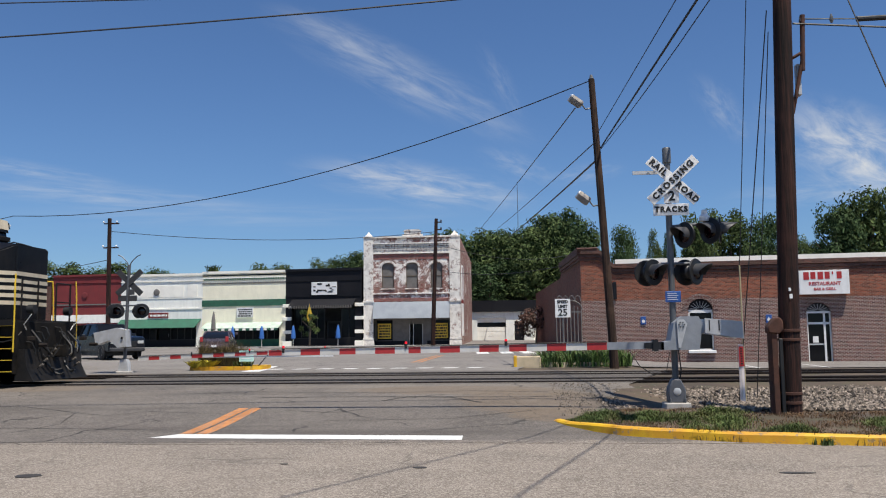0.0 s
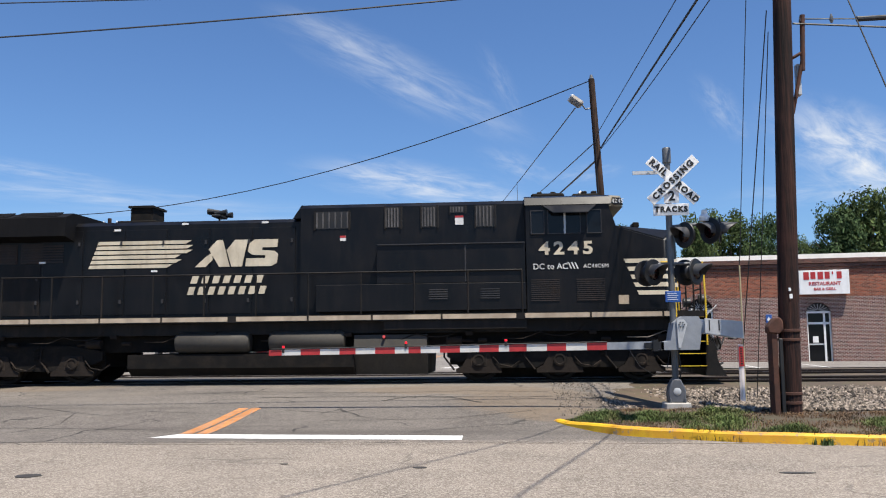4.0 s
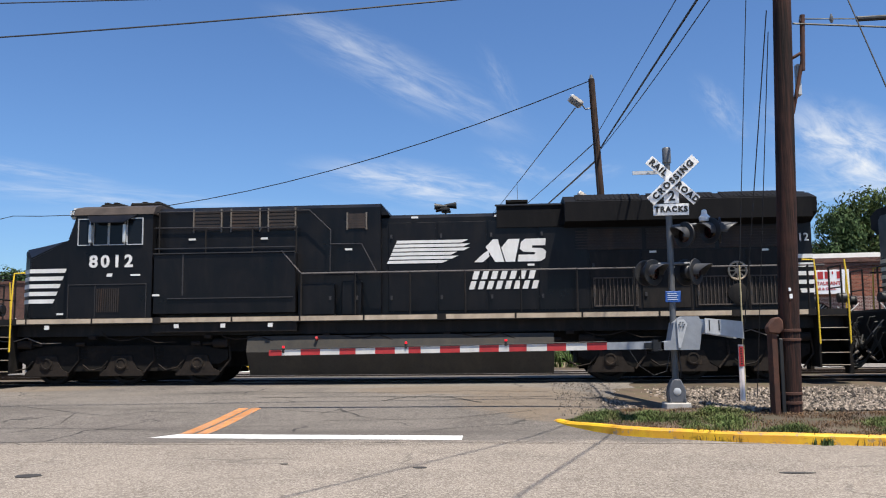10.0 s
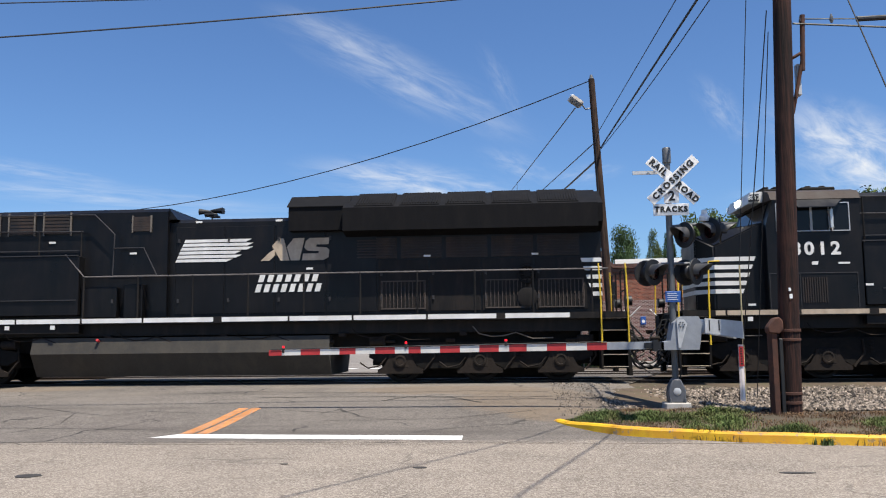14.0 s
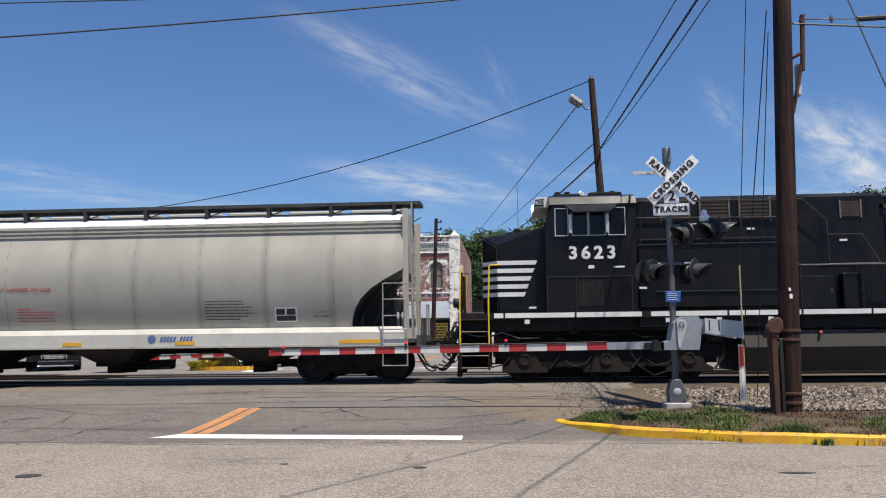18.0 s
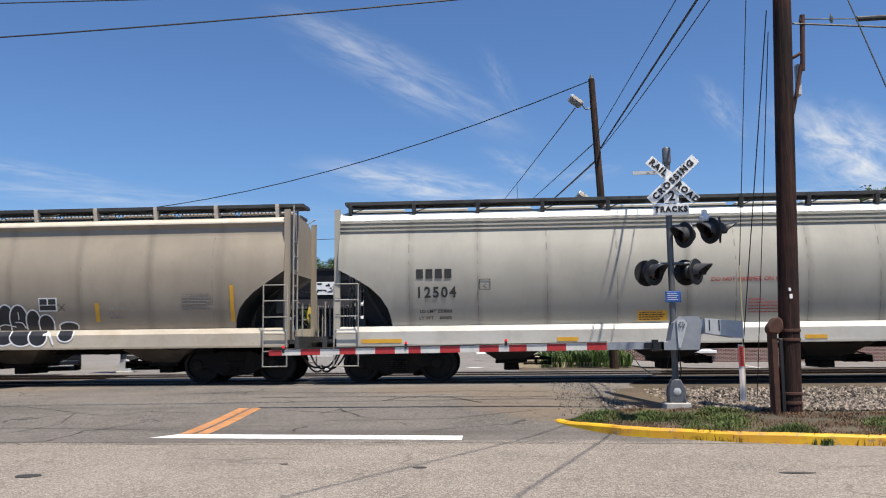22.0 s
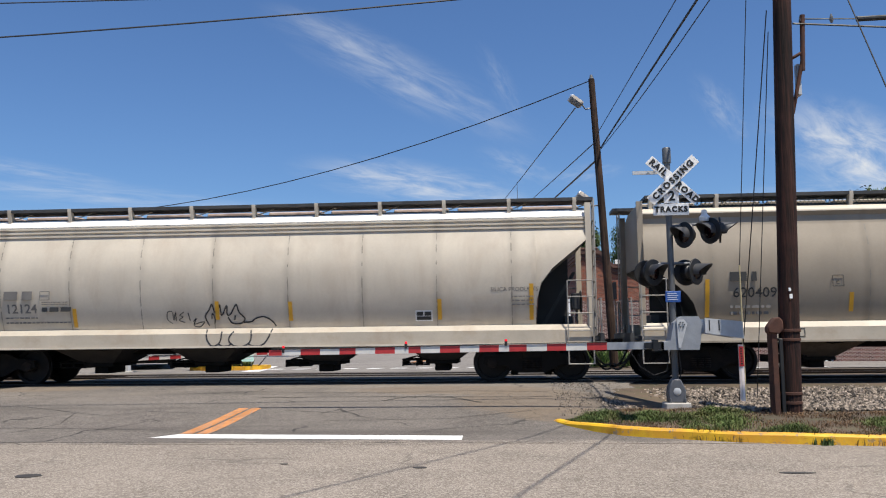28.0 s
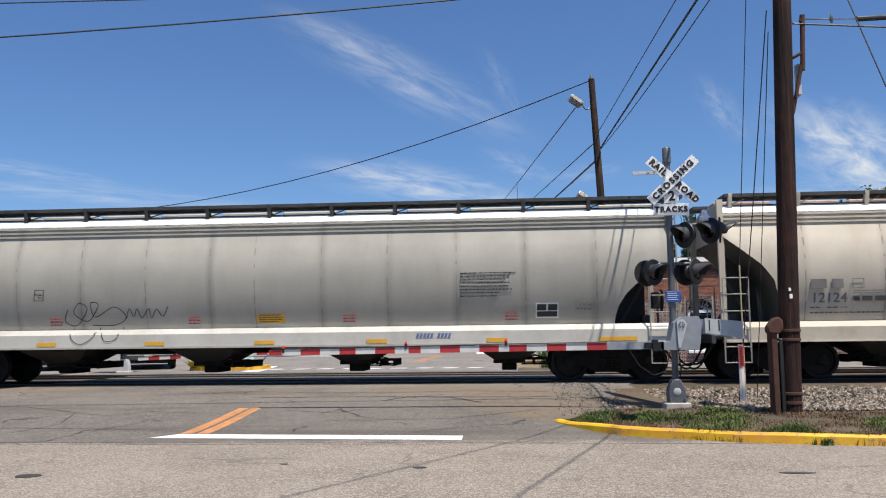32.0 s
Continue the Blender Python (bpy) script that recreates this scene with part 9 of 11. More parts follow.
    for s in (-1, 1):
        for at_x in cfg["air"]:
            bm = bmesh.new()
            lathe(bm, [(0.05, -0.98), (0.22, -0.94), (0.27, -0.86), (0.27, 0.86), (0.22, 0.94), (0.05, 0.98)], 16, (at_x, s * 1.22, 1.03), "x")
            part("air_tank", bm, M["air_tank"], lo, "dusty grey air reservoir")
        for k_ in range(7):
            xx = -9.2 + k_ * 3.0
            bm = bmesh.new()
            tube(bm, [(xx, s * 1.36, 1.06), (xx + 0.5, s * 1.38, 1.05), (xx + 0.9, s * 1.38, 1.20), (xx + 1.2, s * 1.38, 1.12), (xx + 1.5, s * 1.38, 1.11), (xx + 1.8, s * 1.37, 1.18), (xx + 1.95, s * 1.36, 1.36)], 0.014, 5)
            part("air_line", bm, M["air_line"] if k_ in (0, 6) else M["truck_frame"], lo, "drooping dusty air line")
            bm = bmesh.new()
            box(bm, xx + 2.1, xx + 2.28, min(s * 1.25, s * 1.36), max(s * 1.25, s * 1.36), 1.14, 1.24, 0.01)
            part("valve_box", bm, M["truck_dust"], lo)
            part("filter_bowl", one(rod, (xx + 2.4, s * 1.3, 1.02), (xx + 2.62, s * 1.3, 1.02), 0.045, 8), M["truck_dust"], lo)
        bm = bmesh.new()
        rod(bm, (cfg["filler"], s * 1.40, 1.10), (cfg["filler"], s * 1.48, 1.13), 0.035, 10)
        part("fuel_filler", bm, M["red"], lo, "red fuel filler cap")
    # trucks
    TC = {1: cfg["trucks"][0], -1: cfg["trucks"][1]}
    for e in (1, -1):
        for s in (-1, 1):
            bm = bmesh.new()
            c = TC[e]
            prism(bm, [(c - 2.75, 0.62), (c - 2.5, 0.50), (c - 1.7, 0.52), (c - 1.45, 0.34), (c - 0.55, 0.34), (c - 0.3, 0.50), (c + 0.3, 0.50), (c + 0.55, 0.34), (c + 1.45, 0.34), (c + 1.7, 0.52), (c + 2.5, 0.50), (c + 2.75, 0.62),
                       (c + 2.75, 0.84), (c + 1.9, 0.98), (c - 1.9, 0.98), (c - 2.75, 0.84)], "y", min(s * 1.05, s * 1.2), max(s * 1.05, s * 1.2))
            tk = part("truck_frame", bm, M["under"], lo)
            for ax in (c - 1.97, c, c + 1.97):
                bm = bmesh.new()
                box(bm, ax - 0.23, ax + 0.23, min(s * 1.0, s * 1.24), max(s * 1.0, s * 1.24), 0.34, 0.74, 0.04)
                lathe(bm, [(0.15, 0.0), (0.15, s * 0.03), (0.11, s * 0.035), (0.10, s * 0.02), (0.03, s * 0.02)], 14, (ax, s * 1.24, 0.53), "y")
                part("journal_box", bm, M["truck_frame"], tk)
                c_ = ax
                bm = bmesh.new()
                prism(bm, [(c_ - 0.56, 0.22), (c_ + 0.56, 0.22), (c_ + 0.56, 0.32), (c_ + 0.40, 0.40), (c_ + 0.30, 0.58), (c_ + 0.26, 0.72), (c_ - 0.26, 0.72), (c_ - 0.30, 0.58), (c_ - 0.40, 0.40), (c_ - 0.56, 0.32)], "y", min(s * 1.18, s * 1.235), max(s * 1.18, s * 1.235))
                part("pedestal", bm, M["truck_dust"], tk, "dusty brown axle pedestal")
                bm = bmesh.new()
                tube(bm, [(c_ + 0.35, s * 1.25, 0.60), (c_ + 0.5, s * 1.26, 0.42), (c_ + 0.8, s * 1.26, 0.36), (c_ + 1.0, s * 1.24, 0.5)], 0.02, 5)
                part("brake_rigging", bm, M["truck_frame"], tk)
                part("brake_lever", one(tube, [(c_ - 0.6, s * 1.24, 0.30), (c_ - 0.85, s * 1.22, 0.62), (c_ - 0.82, s * 1.22, 0.95)], 0.026, 5), M["truck_frame"], tk)
            for xx, sg_ in ((c - 2.55, 1), (c + 2.55, -1)):
                bm = bmesh.new()
                rod(bm, (xx - 0.17, s * 1.22, 1.02), (xx + 0.17, s * 1.22, 1.02), 0.11, 14)
                rod(bm, (xx + sg_ * 0.17, s * 1.22, 1.02), (xx + sg_ * 0.45, s * 1.22, 1.0), 0.035, 8)
                box(bm, xx - 0.21, xx - 0.17, min(s * 1.10, s * 1.32), max(s * 1.10, s * 1.32), 0.93, 1.13)
                part("brake_cylinder", bm, M["truck_dust"], tk, "dusty brake cylinder")
            for xx in (c - 1.0, c + 1.0):
                bm = bmesh.new()
                for j in range(4):
                    rod(bm, (xx, s * 1.12, 0.64 + j * 0.08), (xx, s * 1.12, 0.68 + j * 0.08), 0.12, 10)
                part("coil_spring", bm, M["under"], tk)
        bm = bmesh.new()
        box(bm, TC[e] - 2.7, TC[e] + 2.7, -0.92, 0.92, 0.42, 1.0)
        for dx in (-1.0, 1.0):             # traction motors slung low between the axles
            box(bm, TC[e] + dx - 0.84, TC[e] + dx + 0.80, -0.55, 0.55, 0.07, 0.5, 0.06)
        part("motor_block", bm, M["under"], lo)
        for ax in (-1.97, 0.0, 1.97):
            wheelset(lo, TC[e] + ax, 0.53, flip)
    if cfg["wheelmark"]:
        for s in (-1, 1):
            bm = bmesh.new()
            tube(bm, [(cfg["wheelmark"] + 0.215 * math.cos(i * math.pi / 12), s * (HW + 0.075), 2.64 + 0.215 * math.sin(i * math.pi / 12)) for i in range(25)], 0.026, 6)
            dw = part("drain_wheel", bm, cfg["wheel_col"], lo, "spoked wheel on the hood side")
            part("hub", one(lathe, [(0.01, 0), (0.07, 0), (0.07, s * 0.05), (0.01, s * 0.05)], 12, (cfg["wheelmark"], s * (HW + 0.05), 2.64), "y"), cfg["wheel_col"], dw)
            for i in range(8):
                a_ = i * math.pi / 4
                part("spoke", one(rod, (cfg["wheelmark"] + 0.05 * math.cos(a_), s * (HW + 0.08), 2.64 + 0.05 * math.sin(a_)), (cfg["wheelmark"] + 0.2 * math.cos(a_), s * (HW + 0.08), 2.64 + 0.2 * math.sin(a_)), 0.018, 5), cfg["wheel_col"], dw)
            bm = bmesh.new()
            lathe(bm, [(0.02, 0), (0.25, 0), (0.25, s * 0.04), (0.2, s * 0.05), (0.02, s * 0.05)], 20, (cfg["wheelmark"], s * (HW + 0.03), 2.08), "y")
            part("blower_cover", bm, M["loco_dull"], lo)
    return lo


M["roof_dust"] = material("dusty_brown_roof", (0.06, 0.048, 0.042), 0.7, 0, 0.3, 20, 2, 0.1, spec=0.2)
M["plough_steel"] = material("plough_steel", (0.014, 0.013, 0.012), 0.6, 0, 0.3, 20, 2, 0.1, (0.035, 0.029, 0.025), 0.4, (2, 2, 2), spec=0.2)
M["rail_tube"] = material("worn_black_tube", (0.045, 0.042, 0.042), 0.45, 0.2, 0.2, 20, 2, 0.05, spec=0.4)
M["slat_pale"] = material("dusty_vent_slat", (0.10, 0.095, 0.095), 0.7, 0, 0.3, 25, 2, 0.1, spec=0.2)
M["headlamp"] = glow("headlamp_lens", (1.0, 0.93, 0.75), 3.0)
M["rail_pale"] = material("worn_pale_handrail", (0.13, 0.118, 0.112), 0.5, 0.1, 0.25, 20, 2, 0.05, spec=0.3)
L1 = dict(rail_mat=M["loco_dull"], label="black diesel locomotive with cream nose stripes and faded deck stripe", trim=M["sill_tan"], stripe=M["loco_cream"], rad=(-9.87, -5.28, 3.78, 4.42), rad_fold=(0.42, 0.16), hood_end=-9.88, rear_len=0.36, trucks=(7.18, -7.10), ends=(10.62, -10.62), step_f=(9.98, 10.62), step_r=(-10.60, -9.94), plough=0.50, num_z=3.55, num_dx=1.1, wing_no=False, nose_z=(3.44, 3.70), num_wide=1.2, num_x=7.39, num_h=3.215, upright=True, num_rear=M["rail_tube"], edges=True, win_z=(3.60, 4.15), low=4.18, high=4.50, hx=0.74, skirt=(2.9, 6.4),
          doors=9, screens=3, stack=(-4.14, -3.45, 4.70), horn=-1.79, vents=((1.08, 2.02, 3.86, 4.30), (2.88, 3.34, 3.85, 4.38), (3.80, 4.26, 3.85, 4.38), (4.52, 4.96, 4.20, 4.37), (5.16, 5.70, 3.83, 4.38)), vent_post=M["loco_dull"], panels=(), roof=M["loco_black"], wins=((6.56, 6.86), (6.97, 7.34), (7.40, 7.74), (7.92, 8.24)), win_trim=M["rail_tube"],
          cab_vents=((6.52, 7.21), (7.62, 8.30)), num_col=M["loco_cream"], motto=("DC to AC", "AC44C6M"), logo=(-4.88, -2.75, -2.05, 0.08), logo_z=(2.96, 0.69), words=(-2.24, -0.12, 2.54, 2.25), vis=-1, logo_col=M["loco_cream"], logo_col2=M["loco_cream"], rail_end=6.3, tank=(2.15, 3.95), air=(-1.45, 0.95), filler=2.9, wheelmark=None, wheel_col=None)
L2 = dict(rail_mat=M["rail_pale"], label="black diesel locomotive with a dusty hood and pale stripes", trim=M["sill_tan"], stripe=M["loco_white"], rad=(-9.95, -3.95, 3.88, 4.58), rad_fold=(0.55, 0.22), hood_end=-9.95, rear_len=0.32, trucks=(7.26, -6.95), ends=(10.62, -10.52), step_f=(10.08, 10.74), step_r=(-10.50, -9.86), plough=0.0, num_z=3.43, num_dx=0.36, wing_no=False, nose_z=(3.24, 3.52), num_wide=1.05, num_x=7.49, num_h=3.095, upright=False, num_rear=M["loco_white"], edges=False, win_z=(3.54, 4.19), low=4.22, high=4.50, hx=0.64, housing=(-3.95, -2.28, 1.09, 4.36, 4.46), skirt=(2.7, 6.4),
          doors=8, screens=3, stack=(-3.09, -2.52, 4.62), horn=-0.93, vents=((0.98, 1.52, 3.86, 4.24), (2.80, 3.55, 3.86, 4.40), (3.72, 4.52, 3.86, 4.40), (4.72, 5.50, 3.86, 4.40)), vent_post=M["air_line"], panels=((2.72, 6.40, 1.75, 3.26),), roof=M["roof_dust"], wins=((6.69, 7.07), (7.16, 7.54), (7.59, 7.95), (8.07, 8.36)), win_trim=M["alu_paint"],
          cab_vents=((7.28, 7.83),), num_col=M["loco_white"], motto=None, logo=(0.50, -0.95, -1.70, -3.46), logo_z=(2.96, 0.57), words=(-1.56, -3.34, 2.53, 2.28), vis=1, logo_col=M["loco_white"], logo_col2=M["loco_white"], rail_end=2.6, tank=(-3.62, 3.97), air=(), filler=2.2, wheelmark=-8.13, wheel_col=M["sill_tan"])
L3 = dict(L2, label="clean black diesel locomotive with bright white stripes", trim=M["loco_white"], rad=(-10.47, -4.05, 3.76, 4.80), rad_fold=(0.90, 0.46), nose_z=(3.32, 3.60), hood_end=-10.45, rear_len=0.24, trucks=(7.20, -7.41), ends=(10.72, -10.98), vents=((0.98, 1.52, 3.90, 4.28), (3.12, 3.90, 3.86, 4.40), (4.10, 4.85, 3.86, 4.40), (5.05, 5.80, 3.86, 4.40)), housing=(-4.06, -2.62, 1.30, 4.42, 4.74), hx=0.56, screens=5, step_f=(10.06, 10.70), step_r=(-10.96, -10.38), wing_no=True, stack=(-3.85, -3.2, 4.84), horn=-0.18, panels=((2.72, 6.40, 1.75, 3.26),), roof=M["loco_black"], win_trim=M["alu_paint"],
          logo=(0.40, -1.0, -1.84, -3.58), logo_z=(3.09, 0.57), words=(-1.70, -3.46, 2.55, 2.29), logo_col2=M["sill_tan"], tank=(-3.7, 3.95), wheelmark=-8.61, wheel_col=M["loco_dull"])

CARS = [locomotive("4245", TRAIN[0][1], False, L1), locomotive("8012", TRAIN[1][1], True, L2), locomotive("3623", TRAIN[2][1], True, L3)]


def hopper(u, cfg):
    """A covered hopper car; cfg: half length of the body, style, colours, marks."""
    ho = thing("covered_hopper", cfg["label"], "hopper car", (u, TRACK_Y, RAIL_Z), 0, "covered hopper cars")
    E_, HL, body = cfg["end"], cfg["half"], cfg["body"]
    half_len = cfg["length"] / 2
    flow = cfg["flow"]
    Z = [1.31, 1.50, 1.75, 2.05, 2.40, 2.80, 3.20, 3.50, 3.70]
    W = [1.29, 1.37, 1.46, 1.54, 1.60, 1.62, 1.585, 1.50, 1.425]

    def side_y(z):
        return float(np.interp(z, Z, W))

    # the outline of the slope sheet at the end: z of the lower edge at distance d from the end of the body
    if flow:
        cut = [(0.0, 2.78), (0.45, 2.54), (0.80, 2.32), (1.05, 2.08), (1.22, 1.80), (1.29, 1.55), (1.31, 1.33)]
    else:
        cut = [(0.0, 2.78), (0.40, 2.52), (0.75, 2.28), (1.00, 2.05), (1.15, 1.85), (1.24, 1.60), (1.27, 1.36)]
    if cfg["short_cut"]:
        cut = [(0.0, 3.42), (0.45, 3.06), (0.85, 2.73), (1.12, 2.38), (1.22, 2.0), (1.25, 1.65), (1.26, 1.36)]
    cx, cz = [c[0] for c in cut], [c[1] for c in cut]

    def low_z(x):
        d = HL - abs(x)
        return 1.31 if d >= cx[-1] else float(np.interp(d, cx, cz))
    xs = sorted({round(v, 3) for v in [s * (HL - c) for c in cx for s in (-1, 1)] + steps(-HL + 1.4, HL - 1.4, 0.21)})
    top = [(1.425, 3.70), (1.415, 3.74)]
    ledges = [(1.455, 3.745), (1.455, 3.785), (1.405, 3.795), (1.405, 3.835), (1.455, 3.845), (1.455, 3.885), (1.405, 3.895), (1.405, 3.935), (1.455, 3.945), (1.455, 3.985), (1.405, 3.995)] if cfg["ledge"] else [(1.405, 3.92), (1.485, 4.02), (1.485, 4.05)]
    rooff = [(1.44, 4.02) if cfg["ledge"] else (1.47, 4.075), (1.25, 4.21) if cfg["ledge"] else (1.30, 4.17), (0.8, 4.31), (0.0, 4.35)]
    bm = bmesh.new()
    rows = []
    welds = [-HL, *cfg["seams"], HL]

    def dent(x):
        """How far the plate has sunk between two welds."""
        for a, b in zip(welds, welds[1:]):
            if a <= x <= b:
                return 0.005 * math.sin(math.pi * (x - a) / (b - a)) ** 2
        return 0.0
    for x in xs:
        z0 = low_z(x)
        pts = []
        for i in range(9):
            z = z0 + (3.70 - z0) * i / 8
            pts.append((side_y(z) - dent(x) * (0 < i < 8), z))
        full = pts + top[1:] + ledges + rooff
        loop = [(-y, z) for y, z in full] + [(y, z) for y, z in full[-2::-1]]
        rows.append([bm.verts.new((x, y, z)) for y, z in loop])
    n = len(rows[0])
    nf = len(top) - 1 + len(ledges) + len(rooff)
    for r0, r1 in zip(rows, rows[1:]):
        for i in range(n):
            j = (i + 1) % n
            f = bm.faces.new((r0[i], r0[j], r1[j], r1[i]))
            k = min(i, n - 2 - i) if i < n - 1 else -1
            # slope sheets take a darker colour that holds the shade below the ends
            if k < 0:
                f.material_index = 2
            # eave faces are coloured paler than the body, as the sun brightens them
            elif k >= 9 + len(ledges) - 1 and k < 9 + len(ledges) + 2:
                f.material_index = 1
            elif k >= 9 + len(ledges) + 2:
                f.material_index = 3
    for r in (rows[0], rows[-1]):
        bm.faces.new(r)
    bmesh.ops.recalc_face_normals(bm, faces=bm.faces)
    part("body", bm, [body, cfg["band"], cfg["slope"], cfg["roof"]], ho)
    # weld seams down the side
    for s in (-1, 1):
        for x in cfg["seams"]:
            bm = bmesh.new()
            z0 = low_z(x) + 0.02
            zz = [z0 + (3.68 - z0) * j / 6 for j in range(7)]
            va = [bm.verts.new((x - 0.012, s * (side_y(z) + 0.001), z)) for z in zz]
            vb = [bm.verts.new((x, s * (side_y(z) + 0.004), z)) for z in zz]
            vc = [bm.verts.new((x + 0.012, s * (side_y(z) + 0.001), z)) for z in zz]
            for j in range(6):
                bm.faces.new((va[j], vb[j], vb[j + 1], va[j + 1]))
                bm.faces.new((vb[j], vc[j], vc[j + 1], vb[j + 1]))
            bmesh.ops.recalc_face_normals(bm, faces=bm.faces)
            part("weld_seam", bm, cfg["seam_mat"], ho)
        # side sill with a bright upper flange
        bm = bmesh.new()
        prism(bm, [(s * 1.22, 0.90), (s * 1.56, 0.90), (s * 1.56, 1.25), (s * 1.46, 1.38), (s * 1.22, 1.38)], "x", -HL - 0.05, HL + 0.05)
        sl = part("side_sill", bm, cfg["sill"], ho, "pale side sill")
        bm = bmesh.new()
        box(bm, -HL - 0.04, HL + 0.04, min(s * 1.56, s * 1.575), max(s * 1.56, s * 1.575), 0.90, 0.945)
        part("sill_lip", bm, body, sl)
        # running board along the roof on brackets
        bm = bmesh.new()
        ends_ = [e * (HL + (cfg["over"] if s * e < 0 else -0.12)) for e in (-1, 1)]      # the board runs out over the ladder corner
        box(bm, ends_[0], ends_[1], min(s * 0.62, s * 1.36), max(s * 0.62, s * 1.36), 4.42, 4.50)
        part("running_board", bm, M["run_board"], ho)
        m = cfg["brackets"]
        for i in range(m):
            x = -HL + 0.25 + (2 * HL - 0.5) * i / (m - 1)
            bm = bmesh.new()
            prism(bm, [(s * 1.30, 4.12), (s * 1.375, 4.42), (s * 1.375, 4.50), (s * 1.30, 4.50), (s * 1.12, 4.22)], "x", x - 0.045, x + 0.045)
            rod(bm, (x + 0.05, s * 1.2, 4.25), (x + 0.45, s * 1.0, 4.43), 0.015, 5)
            part("board_bracket", bm, cfg["bracket_mat"], ho)
    for x in steps(-HL + 0.8, HL - 0.8, 1.6):
        part("roof_hatch", one(box, x - 0.72, x + 0.72, -0.38, 0.38, 4.33, 4.45, 0.03), cfg["hatch"], ho)
    if cfg["mesh"]:
        for s in (-1, 1):
            bm = bmesh.new()
            for x in steps(-HL + 0.3, HL - 0.3, 0.10):
                rod(bm, (x, s * 1.0, 4.26), (x + 0.10, s * 1.0, 4.43), 0.009, 4)
                rod(bm, (x + 0.10, s * 1.0, 4.26), (x, s * 1.0, 4.43), 0.009, 4)
            part("board_lattice", bm, M["galv"], ho)
    # discharge outlets under the car
    for x in cfg["outlets"]:
        bm = bmesh.new()
        for z0, z1, a0, a1, b0, b1 in ((0.97, 0.50, 1.02, 0.34, 1.36, 0.62),):
            v = [bm.verts.new((x + sx * a, sy * b, z)) for z, a, b in ((z0, a0, b0), (z1, a1, b1)) for sx, sy in ((-1, -1), (1, -1), (1, 1), (-1, 1))]
            for i in range(4):
                bm.faces.new((v[i], v[(i + 1) % 4], v[4 + (i + 1) % 4], v[4 + i]))
            bm.faces.new(v[:4])
            bm.faces.new(v[4:][::-1])
            bmesh.ops.recalc_face_normals(bm, faces=bm.faces)
        ou = part("outlet_hopper", bm, cfg["chute"], ho)
        bm = bmesh.new()
        box(bm, x - 0.40, x + 0.40, -0.7, 0.7, 0.44, 0.53, 0.01)
        box(bm, x - 0.19, x + 0.19, -0.5, 0.5, 0.26, 0.45, 0.02)
        part("outlet_gate", bm, M["under"], ou)
        for d in cfg["gates"]:
            bm = bmesh.new()
            for z in (0.42, 0.54):
                tube(bm, [(x + d * 0.3, -0.72, z), (x + d * 0.98, -0.72, z)], 0.02, 5)
                tube(bm, [(x + d * 0.3, 0.72, z), (x + d * 0.98, 0.72, z)], 0.02, 5)
            for dx in (0.62, 0.97):
                box(bm, min(x + d * dx, x + d * (dx + 0.03)), max(x + d * dx, x + d * (dx + 0.03)), -0.74, 0.74, 0.39, 0.57)
            tube(bm, [(x + d * 0.4, -0.74, 0.56), (x + d * 0.62, -0.76, 0.64), (x + d * 0.85, -0.74, 0.58)], 0.022, 5)
            part("gate_frame", bm, M["under"], ou, "dark sliding gate frame")
    bm = bmesh.new()
    box(bm, -half_len + 1.0, half_len - 1.0, -0.22, 0.22, 0.75, 1.05)
    part("centre_sill", bm, M["under"], ho)
    for x in steps(-HL + 2.4, HL - 3.4, 1.6):
        part("brake_pipe", one(tube, [(x, -1.38, 0.95), (x + 0.5, -1.2, 0.86), (x + 1.0, -1.38, 0.93)], 0.02, 5), M["under"], ho)
    # ends: platform, posts, ladders, rails
    for e in (-1, 1):
        bm = bmesh.new()
        x0 = HL - 1.3
        box(bm, min(e * x0, e * (half_len - 0.30)), max(e * x0, e * (half_len - 0.30)), -1.42, 1.42, 0.98, 1.08)
        box(bm, min(e * (half_len - 0.37), e * (half_len - 0.27)), max(e * (half_len - 0.37), e * (half_len - 0.27)), -1.5, 1.5, 0.88, 1.16)
        part("end_platform", bm, cfg["plat"], ho)
        bm = bmesh.new()
        prism(bm, [(e * (HL - 1.25), 1.08), (e * (HL - 1.15), 1.08), (e * (HL - 0.15), 2.75), (e * (HL - 0.25), 2.75)], "y", -0.08, 0.08)
        box(bm, min(e * (HL - 0.5), e * (HL - 0.3)), max(e * (HL - 0.5), e * (HL - 0.3)), -0.5, 0.5, 1.08, 1.6)
        part("end_brace", bm, cfg["plat"], ho)
        # added black plate stands for the shade under the slope sheet
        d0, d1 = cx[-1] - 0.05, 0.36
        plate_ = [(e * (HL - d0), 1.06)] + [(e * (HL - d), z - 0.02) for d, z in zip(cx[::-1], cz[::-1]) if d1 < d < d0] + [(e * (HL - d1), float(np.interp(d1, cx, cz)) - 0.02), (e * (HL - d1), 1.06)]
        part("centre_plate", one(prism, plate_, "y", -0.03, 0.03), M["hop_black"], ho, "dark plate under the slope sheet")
        for s in (-1, 1):
            bm = bmesh.new()
            box(bm, min(e * (HL - 0.02), e * (HL + 0.12)), max(e * (HL - 0.02), e * (HL + 0.12)), min(s * 1.40, s * 1.50), max(s * 1.40, s * 1.50), 1.08, 4.30 if flow else 4.34)
            part("corner_post", bm, cfg["post"], ho)
            # short side ladder over the truck
            bm = bmesh.new()
            la, lb = e * (HL - 0.5), e * (HL + 0.10)
            for x in (la, lb):
                rod(bm, (x, s * 1.62, 0.42), (x, s * 1.62, 2.44), 0.017, 6)
            ld = part("side_ladder", bm, cfg["ladder"], ho)
